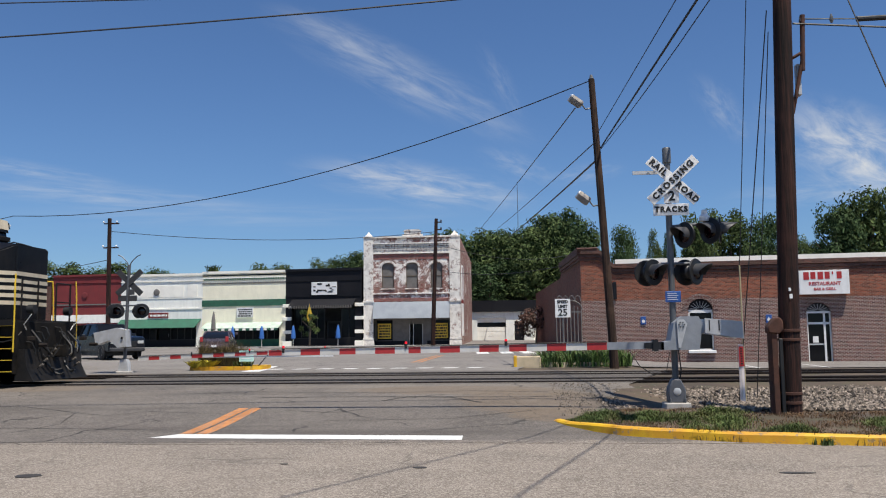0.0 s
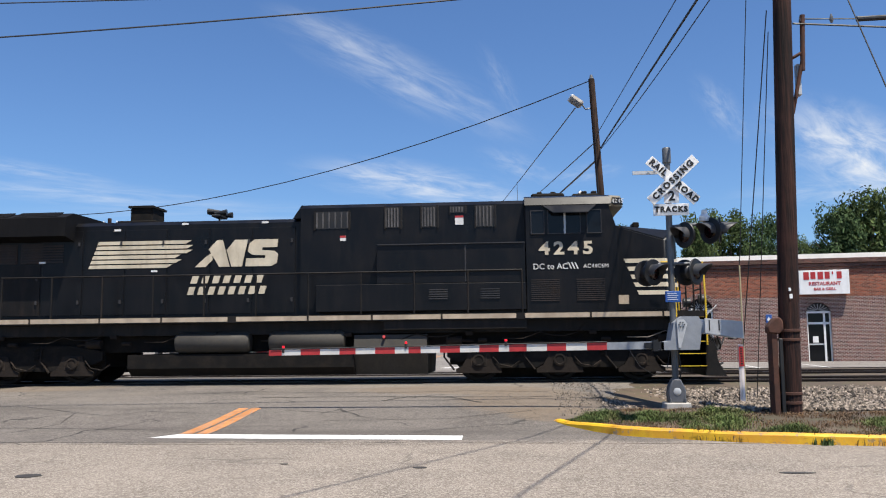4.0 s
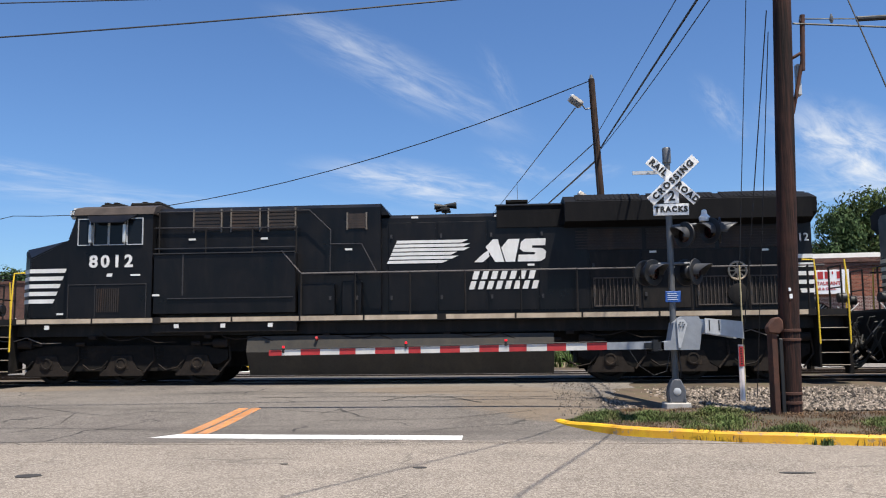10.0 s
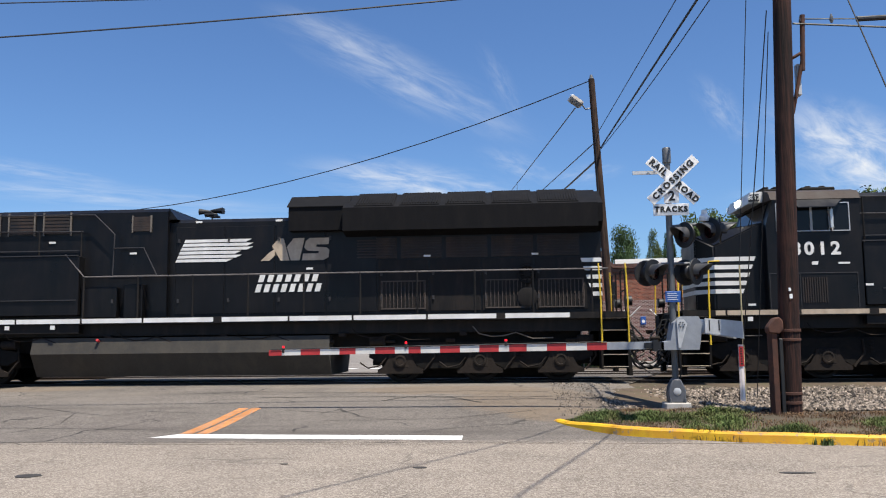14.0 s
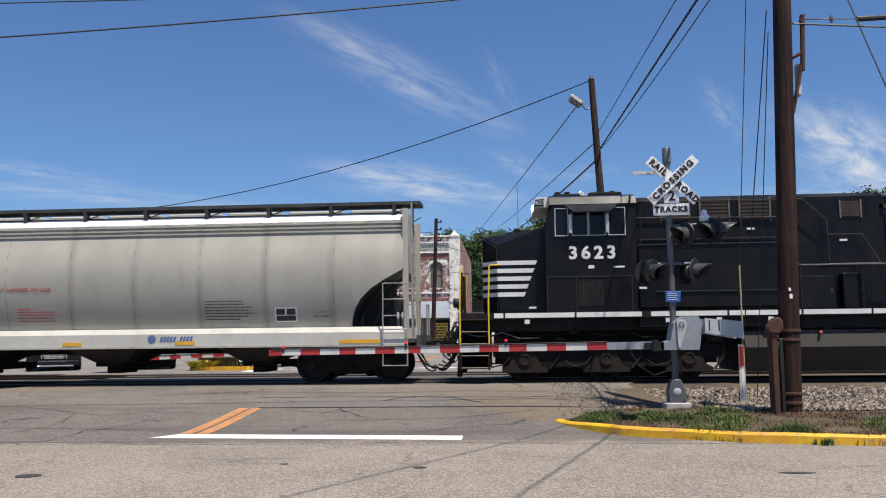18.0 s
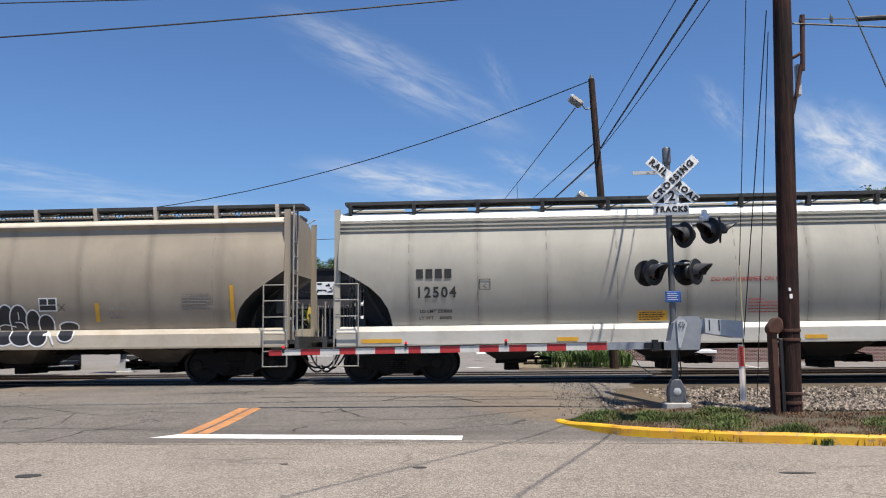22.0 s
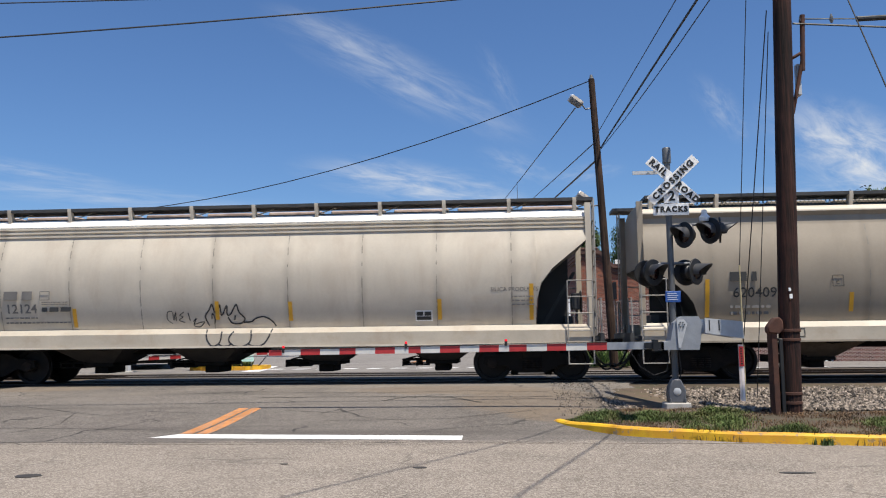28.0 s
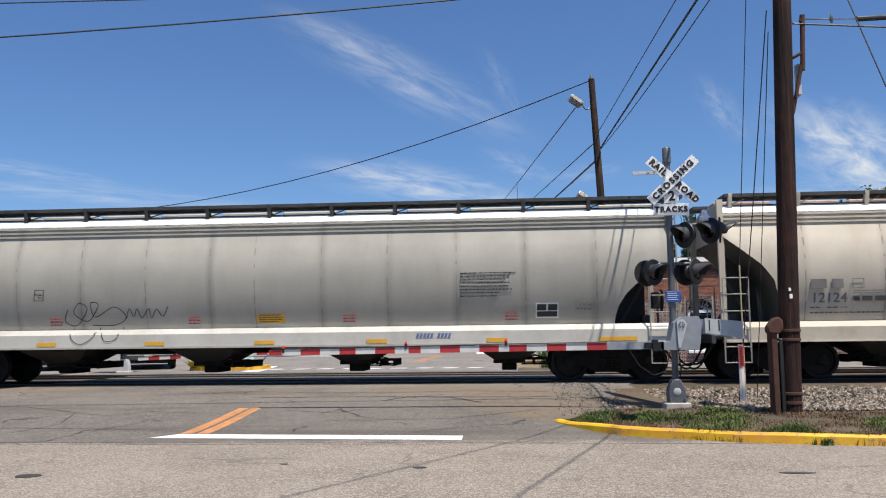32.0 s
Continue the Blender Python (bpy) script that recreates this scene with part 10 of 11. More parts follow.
            for z in (0.43, 0.80, 1.22, 1.64, 2.04, 2.43):
                bm = bmesh.new()
                rod(bm, (la, s * 1.62, z), (lb, s * 1.62, z), 0.014, 6)
                part("rung", bm, cfg["ladder"], ld)
            # end ladder to the roof on one corner
            if s * e < 0:
                bm = bmesh.new()
                for y in (1.42, 1.02):
                    rod(bm, (e * (HL + 0.20), s * y, 1.1), (e * (HL + 0.20), s * y, 4.45), 0.022, 6)
                ld = part("end_ladder", bm, cfg["ladder"], ho)
                for z in steps(1.3, 4.3, 0.4):
                    bm = bmesh.new()
                    rod(bm, (e * (HL + 0.20), s * 1.42, z), (e * (HL + 0.20), s * 1.02, z), 0.018, 6)
                    part("rung", bm, cfg["ladder"], ld)
            bm = bmesh.new()
            tube(bm, [(e * (half_len - 0.33), s * 1.45, 1.1), (e * (half_len - 0.33), s * 1.45, 2.0), (e * (half_len - 0.33), s * 0.9, 2.0), (e * (half_len - 0.33), s * 0.9, 1.1)], 0.02, 6)
            part("end_handrail", bm, cfg["ladder"], ho)
        coupler(ho, e * (half_len - 0.05), e)
    bm = bmesh.new()
    xb = half_len - 0.75
    lathe(bm, [(0.26, -0.02), (0.29, 0.0), (0.26, 0.02), (0.24, 0.0)], 18, (xb, -0.75, 1.95), "x")
    for i in range(4):
        rod(bm, (xb, -0.75 - 0.26 * math.cos(i * 0.785), 1.95 - 0.26 * math.sin(i * 0.785)), (xb, -0.75 + 0.26 * math.cos(i * 0.785), 1.95 + 0.26 * math.sin(i * 0.785)), 0.012, 5)
    box(bm, xb - 0.25, xb - 0.03, -0.95, -0.55, 1.75, 2.15, 0.02)
    rod(bm, (xb - 0.1, -0.75, 1.1), (xb - 0.1, -0.75, 1.8), 0.03, 6)
    part("hand_brake", bm, cfg["plat"], ho, "hand brake wheel on its bracket")
    # trucks
    for e in (-1, 1):
        c = e * cfg["truck"]
        for s in (-1, 1):
            bm = bmesh.new()
            prism(bm, [(c - 1.2, 0.44), (c - 1.0, 0.36), (c - 0.7, 0.40), (c - 0.35, 0.22), (c + 0.35, 0.22), (c + 0.7, 0.40), (c + 1.0, 0.36), (c + 1.2, 0.44), (c + 1.15, 0.62), (c + 0.75, 0.66), (c + 0.4, 0.80), (c - 0.4, 0.80), (c - 0.75, 0.66), (c - 1.15, 0.62)], "y", min(s * 0.94, s * 1.08), max(s * 0.94, s * 1.08))
            tk = part("truck_side_frame", bm, M["under"], ho)
            for dx in (-0.17, 0.0, 0.17):
                bm = bmesh.new()
                for j in range(5):
                    rod(bm, (c + dx, s * 1.09, 0.30 + j * 0.05), (c + dx, s * 1.09, 0.325 + j * 0.05), 0.07, 8)
                part("spring", bm, M["truck_frame"], tk)
            for dx in (-0.97, 0.97):
                bm = bmesh.new()
                lathe(bm, [(0.13, 0), (0.12, s * 0.05), (0.04, s * 0.07)], 12, (c + dx, s * 1.06, 0.46), "y")
                part("bearing_cap", bm, M["truck_frame"], tk)
        bm = bmesh.new()
        box(bm, c - 0.25, c + 0.25, -1.1, 1.1, 0.55, 0.82, 0.03)
        part("truck_bolster", bm, M["under"], ho)
        for dx in (-0.42, 0.42):
            beam = part("brake_beam", one(box, c + dx - 0.09, c + dx + 0.09, -0.70, 0.70, 0.14, 0.56, 0.03), M["under"], ho)
            for y in (-0.68, 0.68):
                part("brake_shoe", one(box, c + dx * 1.25 - 0.06, c + dx * 1.25 + 0.06, y - 0.07, y + 0.07, 0.25, 0.66, 0.02), M["under"], beam)
        for dx in (-0.97, 0.97):
            wheelset(ho, c + dx, 0.46, False)
    cfg["marks"](ho, side_y)
    return ho


def bar_lines(ho, side_y, x0, z0, widths, h, gap, mat_, label="", s=-1):
    """Lines of small writing as broken plain bars, top line first."""
    bm = bmesh.new()
    rng = random.Random(int(abs(x0) * 100) + len(widths))
    for i, w in enumerate(widths):
        z = z0 - i * (h + gap)
        x = x0
        while x < x0 + w:
            l = rng.uniform(0.7, 2.6) * h
            l = min(l, x0 + w - x)
            y = side_y(z) + 0.004
            box(bm, x, x + l, min(s * y, s * (y + 0.005)), max(s * y, s * (y + 0.005)), z - h * (0.72 if h < 0.06 else 1.0), z)
            x += l + h * 0.55
    return tagged(part("small_print", bm, mat_, ho, label), kind="stuff")


def plate(ho, side_y, x0, x1, z0, z1, mat_, name, label="", s=-1, lift=0.004):
    bm = bmesh.new()
    n = max(1, round((z1 - z0) / 0.09))
    zz = [z0 + (z1 - z0) * i / n for i in range(n + 1)]
    prism(bm, [(s * (side_y(z) + lift), z) for z in zz] + [(s * (side_y(z) + lift + 0.005), z) for z in zz[::-1]], "x", x0, x1)
    return part(name, bm, mat_, ho, label)


def letter(ho, side_y, words, x, z, size, mat_, name="stencil_lettering", wide=1.0, bold=0.0, s=-1, label="", gap=1.0):
    base = side_y(z)
    ob = text_part(words, size, mat_, ho, facing(s, x, base, z), name, bold, 0, wide, label, gap)
    for v in ob.data.vertices:               # lay the letters on the curved side
        v.co.y = s * (side_y(v.co.z) + 0.001 + max(0.0, abs(v.co.y) - base) * 0.3)
    return ob


def outline_box(ho, side_y, x0, x1, z0, z1, mat_, t=0.014, name="stencil_frame"):
    bm = bmesh.new()
    y = max(side_y(z0), side_y(z1)) + 0.006
    for a in ((x0, x1, z0, z0 + t), (x0, x1, z1 - t, z1), (x0, x0 + t, z0, z1), (x1 - t, x1, z0, z1)):
        box(bm, a[0], a[1], -y - 0.005, -y, a[2], a[3])
    return part(name, bm, mat_, ho)


def ribbon(ho, side_y, pts, width, mat_, name="sprayed_line", lift=0.005, label=""):
    """A flat painted stroke through points (x, z) on the car's side."""
    fine = []
    n = len(pts)
    for i in range(n - 1):
        p0, p1, p2, p3 = [Vector(pts[max(0, min(n - 1, i + k))]) for k in (-1, 0, 1, 2)]
        for j in range(5):
            t = j / 5
            fine.append(0.5 * ((2 * p1) + (p2 - p0) * t + (2 * p0 - 5 * p1 + 4 * p2 - p3) * t * t + (3 * p1 - p0 - 3 * p2 + p3) * t ** 3))
    fine.append(Vector(pts[-1]))
    bm = bmesh.new()
    prev = None
    for i, p in enumerate(fine):
        d = (fine[min(i + 1, len(fine) - 1)] - fine[max(i - 1, 0)])
        nrm = Vector((-d.y, d.x)).normalized() * width / 2
        cur = []
        for q in (p - nrm, p + nrm):
            cur.append(bm.verts.new((q.x, -side_y(q.y) - lift, q.y)))
        if prev:
            bm.faces.new((prev[0], cur[0], cur[1], prev[1]))
        prev = cur
    return part(name, bm, mat_, ho, label)


def sill_y(z):
    """Half width of a hopper's side sill with its slanted upper flange."""
    return float(np.interp(z, [1.25, 1.38], [1.56, 1.46]))


def lobe(ho, side_y, cx, hw, z0, z1, mat_, name, lift, label=""):
    """A painted bubble on the side, straight at z0 and rounded at z1, which may lie above or below."""
    bm = bmesh.new()
    prev = None
    n = int(abs(z1 - z0) / 0.025)
    for z in [z0 + math.copysign(0.025 * i, z1 - z0) for i in range(n + 1)] + [z1 - (z1 - z0) * 0.004]:
        t = (z - z0) / (z1 - z0)
        w = hw * (0.93 + 0.07 * min(1.0, t / 0.4)) * math.sqrt(1 - max(0.0, (t - 0.4) / 0.6) ** 2)
        cur = [bm.verts.new((x, -side_y(z) - lift, z)) for x in (cx - w, cx + w)]
        if prev:
            bm.faces.new((prev[0], prev[1], cur[1], cur[0]) if z1 > z0 else (cur[0], cur[1], prev[1], prev[0]))
        prev = cur
    return part(name, bm, mat_, ho, label)


def data_box(ho, side_y, x0, z0, w=0.55, h=0.36):
    plate(ho, side_y, x0, x0 + w, z0, z0 + h, M["white"], "inspection_panel", "black inspection panel with a white border")
    pl = [(x0 + 0.03, x0 + w * 0.46, z0 + h * 0.5, z0 + h - 0.03), (x0 + w * 0.54, x0 + w - 0.03, z0 + h * 0.5, z0 + h - 0.03), (x0 + 0.03, x0 + w - 0.03, z0 + 0.03, z0 + h * 0.44)]
    for a in pl:
        plate(ho, side_y, *a, M["stencil"], "inspection_field", lift=0.012)


def sill_tags(ho, xs, mat_, w=0.5, z0=0.975, z1=1.07):
    for x in xs:
        bm = bmesh.new()
        box(bm, x - w / 2, x + w / 2, -1.572, -1.56, z0, z1)
        part("reflector", bm, mat_, ho, "yellow reflective strip")


def marks_b(ho, sy):
    letter(ho, sy, "12504", -7.46, 2.18, 0.36, M["stencil"], wide=0.92, bold=0.010, gap=1.25, label="black stencilled car number")
    for i in range(4):
        plate(ho, sy, -7.94 + i * 0.232, -7.77 + i * 0.232, 2.53, 2.76, M["stencil"], "mark_bar", "plain bar for one letter of the owner's mark")
    letter(ho, sy, "LD LMT 220000", -7.47, 1.73, 0.105, M["stencil"], wide=1.05, bold=0.002, gap=1.1)
    letter(ho, sy, "LT WT    66000", -7.49, 1.57, 0.105, M["stencil"], wide=1.05, bold=0.002, gap=1.1)
    outline_box(ho, sy, -6.4, -6.13, 2.24, 2.5, M["stencil"])
    letter(ho, sy, "C", -6.26, 2.33, 0.13, M["stencil"])
    letter(ho, sy, "DO NOT HAMMER ON CAR", 0.02, 2.40, 0.145, M["red_text"], wide=0.98, bold=0.0, label="red stencilled warning")
    bar_lines(ho, sy, 0.0, 1.93, [0.35, 1.0, 1.05, 0.95, 1.0], 0.03, 0.045, M["red_text"])
    plate(ho, sy, -2.60, -1.90, 1.44, 1.68, M["sticker"], "orange_sticker", "orange emergency notice sticker")
    bar_lines(ho, sy, -2.56, 1.655, [0.55, 0.6, 0.58, 0.5], 0.035, 0.02, M["stencil"])
    bar_lines(ho, sy, 4.88, 2.06, [0.95, 1.0, 1.2, 1.1, 1.25, 1.1, 0.9], 0.034, 0.04, M["stencil"], "plain bars for small lining notes")
    data_box(ho, sy, 6.65, 1.52)
    bar_lines(ho, sy, 7.62, 1.86, [0.5, 0.45, 0.4], 0.045, 0.05, M["stencil_faint"])
    sill_tags(ho, (-8.7, -4.3, -1.6, 1.5, 4.4), M["sticker"])
    sill_tags(ho, (8.79, -8.8), M["sticker"], 1.0)
    for i in range(10):
        if i != 5:
            bm = bmesh.new()
            slab_bar(bm, -1, 3.76 + i * 0.084, 3.82 + i * 0.084, 1.562, 1.07, 1.19, 0.3)
            part("maker_letter_bar", bm, M["blue_text"], ho, "plain blue bar for one letter")
    bm = bmesh.new()
    lathe(bm, [(0.09, 0.0), (0.11, -0.006), (0.08, -0.008)], 8, (3.56, -1.562, 1.13), "y")
    part("maker_emblem", bm, M["blue_text"], ho)


def marks_a(ho, sy):
    letter(ho, sy, "620409", -7.20, 2.07, 0.33, M["stencil"], wide=1.05, bold=0.003, label="black car number on the side")
    bar_lines(ho, sy, -7.78, 2.57, [0.62], 0.22, 0.1, M["stencil"], "plain bars for the owner's mark")
    bar_lines(ho, sy, -7.78, 1.78, [0.95, 0.95], 0.07, 0.08, M["stencil_faint"])
    outline_box(ho, sy, -5.42, -5.16, 2.19, 2.46, M["stencil"])
    letter(ho, sy, "C", -5.29, 2.28, 0.12, M["stencil"])
    for x, z0, z1 in ((-8.31, 1.5, 2.4), (-4.97, 1.6, 2.05), (-1.48, 1.6, 2.03), (4.98, 1.58, 2.05), (8.46, 1.55, 2.45)):
        plate(ho, sy, x - 0.05, x + 0.05, z0, z1, M["sticker"], "reflector", "yellow vertical reflector strip")
    data_box(ho, sy, 3.46, 1.86, 0.48, 0.34)
    bar_lines(ho, sy, 7.2, 2.25, [0.7, 0.75, 0.7, 0.65, 0.8, 0.7], 0.045, 0.03, M["stencil_faint"])
    bar_lines(ho, sy, 5.3, 1.92, [0.4, 0.3, 0.4], 0.05, 0.06, M["stencil_faint"])
    for x in (-6.3, -2.3):
        bm = bmesh.new()
        for a in ((0, 0.2, 0, 0.015), (0, 0.2, 0.185, 0.2), (0, 0.015, 0, 0.2), (0.185, 0.2, 0, 0.2)):
            box(bm, x + a[0], x + a[1], -1.568, -1.56, 1.02 + a[2], 1.02 + a[3])
        part("stencil_frame", bm, M["stencil"], ho)
    # bubble lettering in black and white spray paint, as plain rounded shapes
    ups = [(1.36, 0.40, 2.03), (1.90, 0.28, 1.93), (2.20, 0.30, 2.04), (2.56, 0.24, 2.06), (2.90, 0.26, 2.05), (3.28, 0.21, 1.92), (3.62, 0.22, 1.80), (4.20, 0.27, 1.61)]
    downs = [(1.22, 0.34, 1.02), (1.72, 0.30, 1.00), (2.14, 0.27, 1.03), (2.58, 0.30, 0.99), (3.05, 0.32, 0.97), (3.48, 0.26, 0.96), (4.20, 0.22, 1.07)]
    for i, (x, hw, z1) in enumerate(ups):
        lobe(ho, sy, x, hw, 1.40, z1, M["white"], "sprayed_outline", 0.005 + i * 0.0012, "white sprayed outline")
        lobe(ho, sy, x, hw - 0.032, 1.40, z1 - 0.034, M["spray_black"], "sprayed_bubble", 0.0056 + i * 0.0012, "black sprayed bubble shape")
    for i, (x, hw, z1) in enumerate(downs):
        lobe(ho, sill_y, x, hw, 1.37, z1, M["white"], "sprayed_outline", 0.005 + i * 0.0012, "white sprayed outline")
        lobe(ho, sill_y, x, hw - 0.034, 1.37, z1 + 0.036, M["spray_black"], "sprayed_bubble", 0.0056 + i * 0.0012, "black sprayed bubble shape")
    for x, z0, z1 in ((1.40, 1.72, 1.86), (1.93, 1.52, 1.76), (2.90, 1.66, 1.86)):
        ribbon(ho, sy, [(x, z0), (x + 0.01, (z0 + z1) / 2), (x, z1)], 0.022, M["white"], "sprayed_line", 0.018)
    for pts in ([(1.50, 1.45), (1.62, 1.60), (1.80, 1.62), (1.95, 1.46)], [(2.25, 1.44), (2.50, 1.54), (2.80, 1.48)], [(2.80, 1.60), (2.98, 1.58), (3.06, 1.44)]):
        ribbon(ho, sy, pts, 0.026, M["white"], "sprayed_line", 0.018)
    ribbon(ho, sill_y, [(3.62, 1.26), (3.76, 1.30), (3.84, 1.16), (3.90, 1.02)], 0.05, M["white"], "sprayed_line", 0.016)
    for x, z in ((0.45, 1.72), (0.5, 2.02), (4.05, 1.95)):
        ribbon(ho, sy, [(x - 0.09, z - 0.09), (x, z), (x + 0.09, z + 0.09)], 0.018, M["spray_black"])
        ribbon(ho, sy, [(x - 0.09, z + 0.09), (x, z), (x + 0.09, z - 0.09)], 0.018, M["spray_black"])
    for k in range(3):
        ribbon(ho, sy, [(-0.05 + k * 0.16, 1.34), (0.02 + k * 0.16, 1.5), (0.08 + k * 0.16, 1.36), (0.14 + k * 0.16, 1.46)], 0.02, M["spray_black"])


def marks_c(ho, sy):
    letter(ho, sy, "12124", -5.93, 1.92, 0.32, M["stencil_faint"], wide=1.05, bold=0.004, label="faded stencilled car number")
    bar_lines(ho, sy, -6.36, 2.37, [0.80], 0.22, 0.1, M["stencil_faint"], "plain bars for the owner's mark")
    outline_box(ho, sy, -5.41, -5.15, 2.14, 2.37, M["stencil_faint"])
    bar_lines(ho, sy, -5.38, 2.10, [0.70, 0.70], 0.03, 0.02, M["stencil_faint"])
    bar_lines(ho, sy, -5.38, 1.96, [0.76], 0.11, 0.02, M["stencil"])
    bar_lines(ho, sy, -6.36, 1.72, [0.85, 1.7], 0.05, 0.07, M["stencil_faint"])
    for x, z0, z1 in ((-6.94, 1.45, 2.35), (-4.54, 1.45, 1.92), (-0.85, 1.6, 2.05), (1.01, 1.55, 2.02), (4.72, 1.53, 2.03), (6.96, 1.5, 2.37)):
        plate(ho, sy, x - 0.05, x + 0.05, z0, z1, M["sticker"], "reflector", "yellow vertical reflector strip")
    data_box(ho, sy, 4.12, 1.5, 0.42, 0.26)
    letter(ho, sy, "SILICA PRODUCTS", 6.55, 2.24, 0.14, M["stencil_faint"], wide=1.0)
    bar_lines(ho, sy, 6.48, 2.08, [0.55, 0.5, 0.55], 0.045, 0.05, M["stencil_faint"])
    # line graffiti: loops and points above, round bellies on the sill below
    for pts, w in (([(-2.02, 1.52), (-2.14, 1.62), (-2.12, 1.80), (-2.0, 1.80), (-1.98, 1.60), (-1.92, 1.80), (-1.92, 1.58)], 0.022), ([(-1.70, 1.80), (-1.82, 1.72), (-1.74, 1.68), (-1.84, 1.60), (-1.70, 1.54)], 0.022), ([(-1.60, 1.78), (-1.56, 1.58)], 0.022),
                   ([(-1.48, 1.56), (-1.40, 1.64), (-1.46, 1.5), (-1.3, 1.54), (-1.2, 1.54), (-1.32, 1.43), (-1.46, 1.45), (-1.47, 1.52)], 0.024),
                   ([(-1.08, 1.45), (-1.16, 1.68), (-1.05, 1.85), (-0.98, 1.98), (-0.92, 1.80), (-0.84, 1.78), (-0.78, 1.97), (-0.74, 1.70), (-0.60, 1.95), (-0.6, 1.72), (-0.5, 1.75), (-0.36, 1.97), (-0.30, 1.78), (-0.16, 1.62), (-0.28, 1.50), (-0.5, 1.52), (-0.58, 1.66)], 0.036),
                   ([(-1.0, 1.62), (-0.98, 1.76), (-0.92, 1.62), (-0.94, 1.5)], 0.028), ([(-0.42, 1.58), (-0.40, 1.70)], 0.028), ([(-0.22, 1.53), (0.0, 1.54), (0.12, 1.62), (0.32, 1.66), (0.52, 1.56), (0.62, 1.42)], 0.036)):
        ribbon(ho, sy, pts, w, M["spray_black"], "sprayed_line", 0.007, "black sprayed line")
    for pts in ([(-1.09, 1.36), (-1.07, 1.12), (-0.95, 0.95), (-0.80, 0.98), (-0.72, 1.1), (-0.70, 1.3)], [(-0.78, 1.0), (-0.66, 0.94), (-0.5, 0.96), (-0.46, 1.0)], [(-0.40, 1.30), (-0.52, 1.12), (-0.42, 0.97), (-0.2, 0.93), (-0.02, 1.0), (0.05, 1.15), (0.03, 1.34)], [(-0.04, 1.0), (0.1, 0.94), (0.32, 0.96), (0.47, 1.12), (0.57, 1.36)]):
        ribbon(ho, sill_y, pts, 0.036, M["spray_black"], "sprayed_line", 0.007, "black sprayed line")


def marks_d(ho, sy):
    outline_box(ho, sy, -5.95, -5.7, 2.12, 2.4, M["stencil"])
    letter(ho, sy, "C", -5.82, 2.22, 0.13, M["stencil"])
    plate(ho, sy, -0.24, 0.45, 1.50, 1.72, M["sticker"], "orange_sticker", "orange emergency notice sticker")
    bar_lines(ho, sy, -0.19, 1.71, [0.55, 0.6, 0.58, 0.5], 0.035, 0.02, M["stencil"])
    bar_lines(ho, sy, 4.84, 2.66, [1.35, 1.2, 1.1, 1.2, 1.15, 1.25, 0.95, 0.9], 0.036, 0.044, M["stencil"], "plain bars for small lining notes")
    for x in (-5.6, -2.0, 1.92, 5.92):
        bar_lines(ho, sy, x, 1.68, [0.3, 0.32, 0.3], 0.04, 0.035, M["red_text"])
    data_box(ho, sy, 6.66, 1.54)
    bar_lines(ho, sy, 7.62, 1.95, [0.5, 0.45, 0.4], 0.045, 0.05, M["stencil_faint"])
    sill_tags(ho, (-5.6, -2.8, -0.02, 2.78, 5.71), M["sticker"])
    sill_tags(ho, (8.6,), M["sticker"], 0.9)
    for i in range(10):
        if i != 5:
            bm = bmesh.new()
            slab_bar(bm, -1, 3.74 + i * 0.086, 3.80 + i * 0.086, 1.562, 1.09, 1.20, 0.3)
            part("maker_letter_bar", bm, M["blue_text"], ho, "plain blue bar for one letter")
    for pts, w in (([(-5.1, 1.9), (-5.2, 1.6), (-4.9, 1.5), (-4.6, 1.9), (-4.8, 2.05), (-4.95, 1.8), (-4.6, 1.6), (-4.3, 2.0), (-4.5, 2.05), (-4.4, 1.7), (-3.9, 1.95), (-3.6, 1.7), (-3.9, 1.5), (-4.5, 1.5)], 0.02), ([(-5.0, 1.45), (-4.95, 1.15), (-4.7, 1.02), (-4.4, 1.2), (-4.3, 1.45)], 0.018), ([(-4.2, 1.4), (-4.1, 1.1), (-3.8, 1.15), (-3.7, 1.45)], 0.018),
                   ([(-3.6, 1.65), (-3.5, 1.9), (-3.4, 1.7), (-3.3, 1.9), (-3.2, 1.66), (-3.0, 1.9), (-2.95, 1.66), (-2.8, 1.88), (-2.65, 1.7), (-2.5, 1.95)], 0.02)):
        ribbon(ho, lambda z: sy(z) if z > 1.33 else 1.566, pts, w, M["stencil"], "sprayed_line", 0.007, "thin black sprayed line")


common = dict(short_cut=False, over=0.42, roof=M["roof_grey"], chute=M["chute_grey"], gates=(1,), plat=M["run_board"], ladder=M["ladder_grey"])
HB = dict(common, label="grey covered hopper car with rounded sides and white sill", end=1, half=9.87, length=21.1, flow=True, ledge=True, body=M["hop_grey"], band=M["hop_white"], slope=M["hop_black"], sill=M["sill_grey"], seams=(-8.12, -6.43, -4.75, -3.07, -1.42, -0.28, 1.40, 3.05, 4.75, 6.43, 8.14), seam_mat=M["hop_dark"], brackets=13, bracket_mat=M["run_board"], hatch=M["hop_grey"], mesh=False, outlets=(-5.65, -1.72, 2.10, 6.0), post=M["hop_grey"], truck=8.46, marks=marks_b)
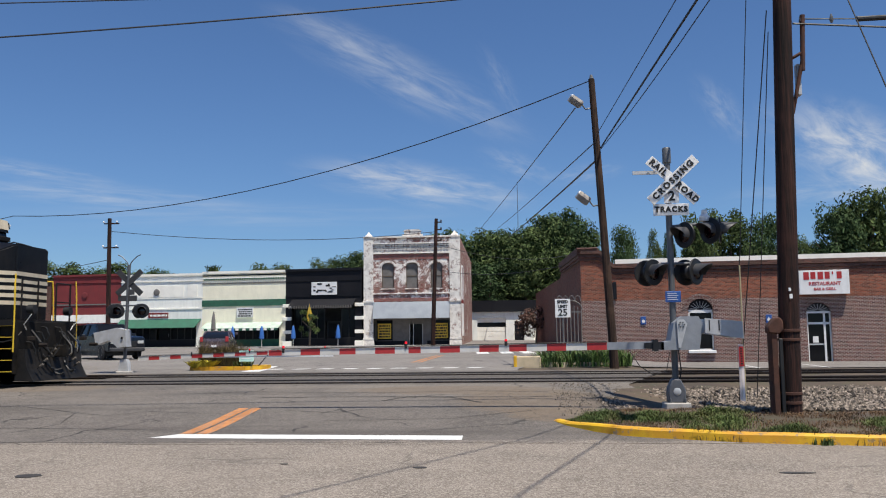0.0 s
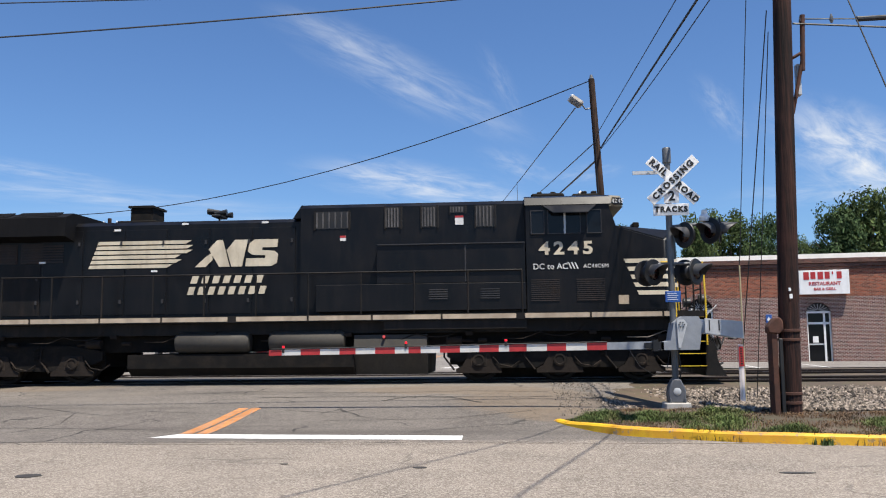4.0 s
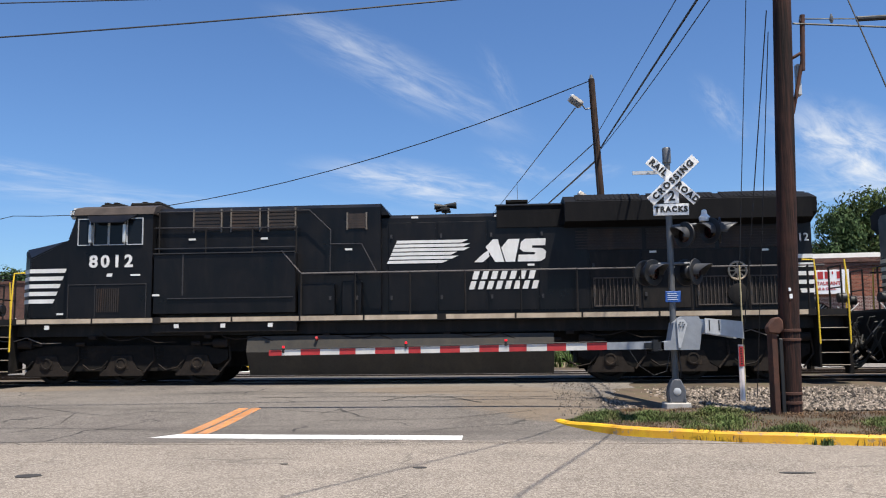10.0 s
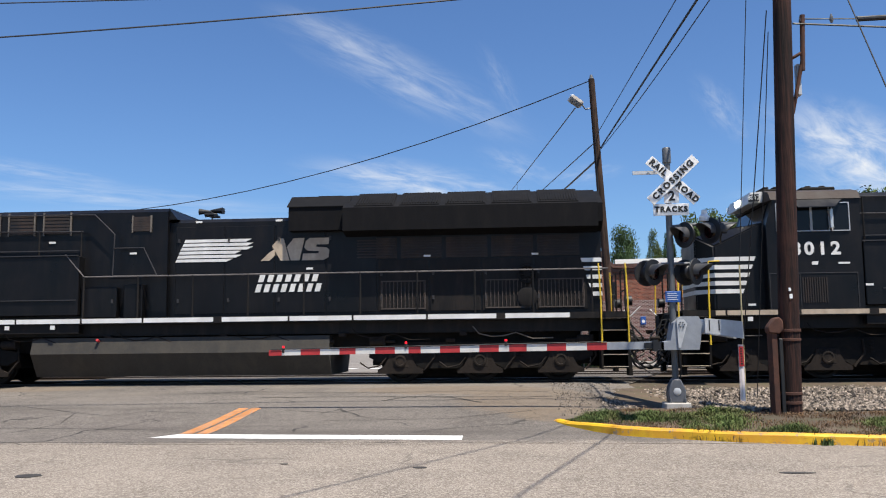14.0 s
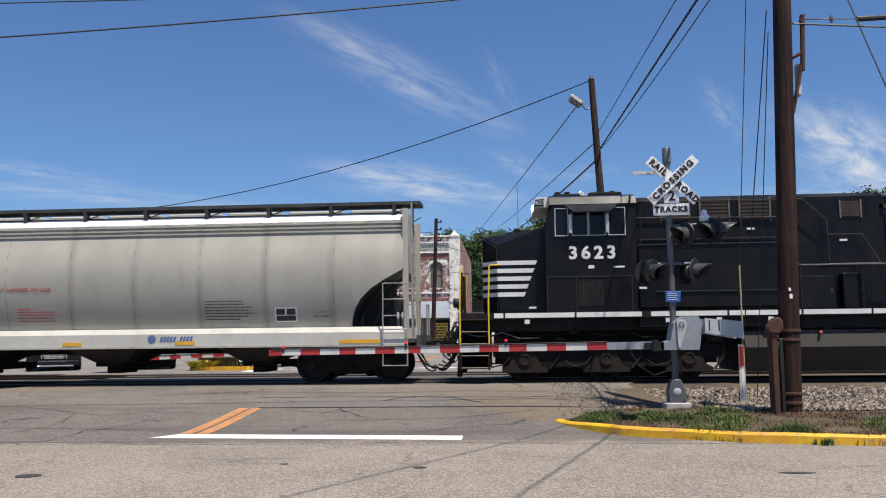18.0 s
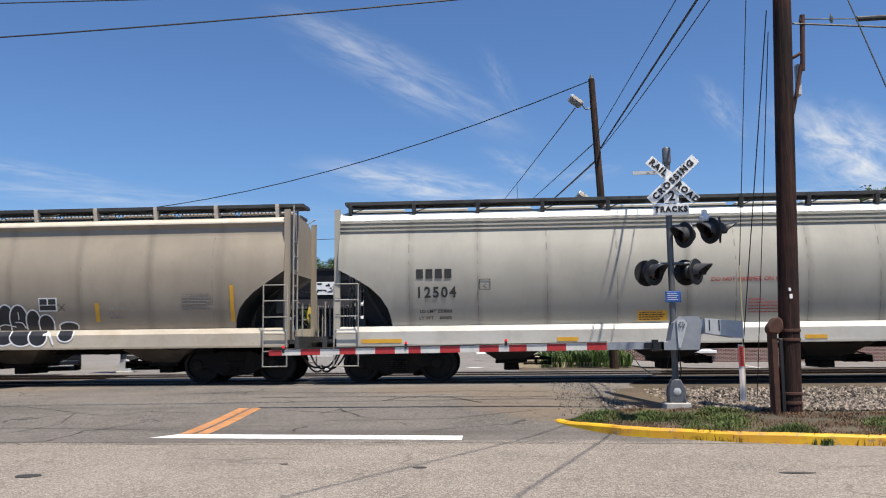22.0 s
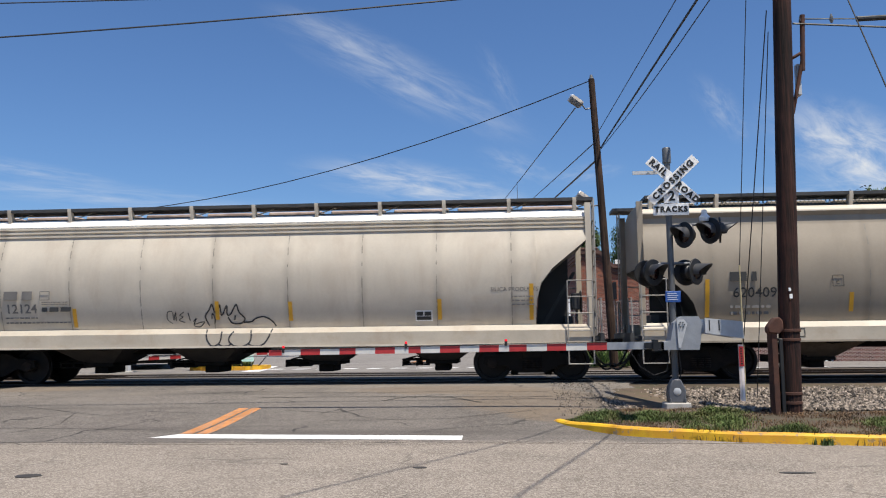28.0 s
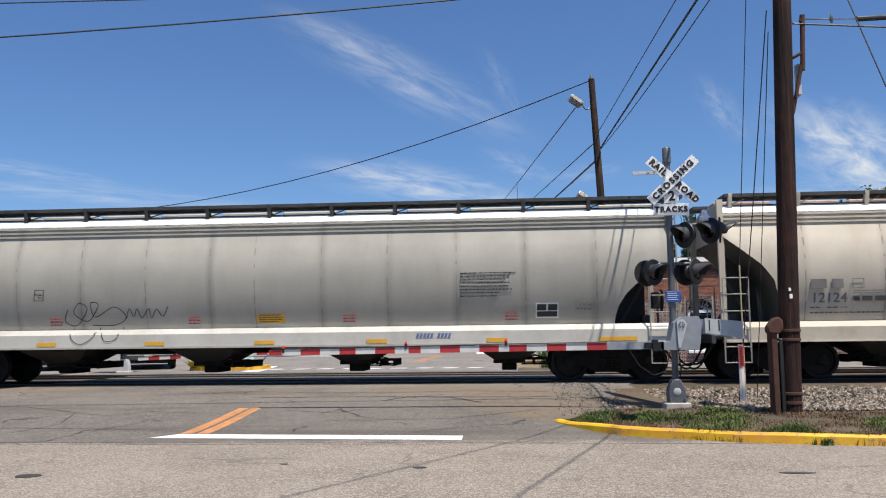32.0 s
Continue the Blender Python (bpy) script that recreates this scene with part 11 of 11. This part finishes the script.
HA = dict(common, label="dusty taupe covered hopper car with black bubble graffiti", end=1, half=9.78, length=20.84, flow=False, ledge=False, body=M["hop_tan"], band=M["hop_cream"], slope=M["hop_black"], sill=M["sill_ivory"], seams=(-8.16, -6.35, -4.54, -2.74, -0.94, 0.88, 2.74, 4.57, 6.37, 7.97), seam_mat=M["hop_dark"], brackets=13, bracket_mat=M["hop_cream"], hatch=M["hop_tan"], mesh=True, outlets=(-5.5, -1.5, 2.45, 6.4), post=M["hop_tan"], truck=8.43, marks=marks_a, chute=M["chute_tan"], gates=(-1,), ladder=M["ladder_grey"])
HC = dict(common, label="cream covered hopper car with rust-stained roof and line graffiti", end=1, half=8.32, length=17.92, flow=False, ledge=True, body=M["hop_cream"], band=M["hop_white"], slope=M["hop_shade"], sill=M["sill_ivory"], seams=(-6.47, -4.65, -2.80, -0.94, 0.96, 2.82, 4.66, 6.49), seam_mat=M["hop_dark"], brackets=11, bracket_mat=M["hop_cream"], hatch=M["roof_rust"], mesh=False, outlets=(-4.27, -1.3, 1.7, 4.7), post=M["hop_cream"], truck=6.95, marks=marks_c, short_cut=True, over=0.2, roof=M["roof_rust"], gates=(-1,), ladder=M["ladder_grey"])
HD = dict(HB, label="grey covered hopper car with orange notice stickers", marks=marks_d)
for cfg_, (kd, u, ln) in zip((HB, HA, HC, HD), TRAIN[3:]):
    CARS.append(hopper(u, cfg_))


# ---- what moves ----
def motions():
    """The train rolls to the right; every wheelset turns with it. A pickup turns round in the square."""
    way_ = ((0.0, -21.9, 44.6, -42), (0.6, -20.7, 43.5, -42), (2.0, -18.0, 41.3, -35), (3.5, -15.0, 40.4, 0), (5.0, -13.2, 41.4, 55), (6.5, -14.0, 43.4, 105), (8.0, -16.3, 41.0, 122), (10.0, -16.2, 37.2, 116), (12.0, -14.8, 33.9, 113.6), (32.0, -14.8, 33.9, 113.6))
    walk(PICKUP, [(t, pose(x, y, ground_z(x, y), 0, 0, turn)) for t, x, y, turn in way_])
    for ob, (kd, u, ln) in zip(CARS, TRAIN):
        turn = 180 if kd == "L" and ob != CARS[0] else 0
        walk(ob, [(t * 0.5, pose(u + run(t * 0.5), TRACK_Y, RAIL_Z, 0, 0, turn)) for t in range(65)])
    for ob, r, x, flip in WHEELS:
        way = -1 if flip else 1
        rows = []
        for i in range(241):
            t = i * 32.0 / 240
            rows.append((t, pose(x, 0, r, 0, math.degrees(way * run(t) / r), 0)))
        walk(ob, rows)


motions()
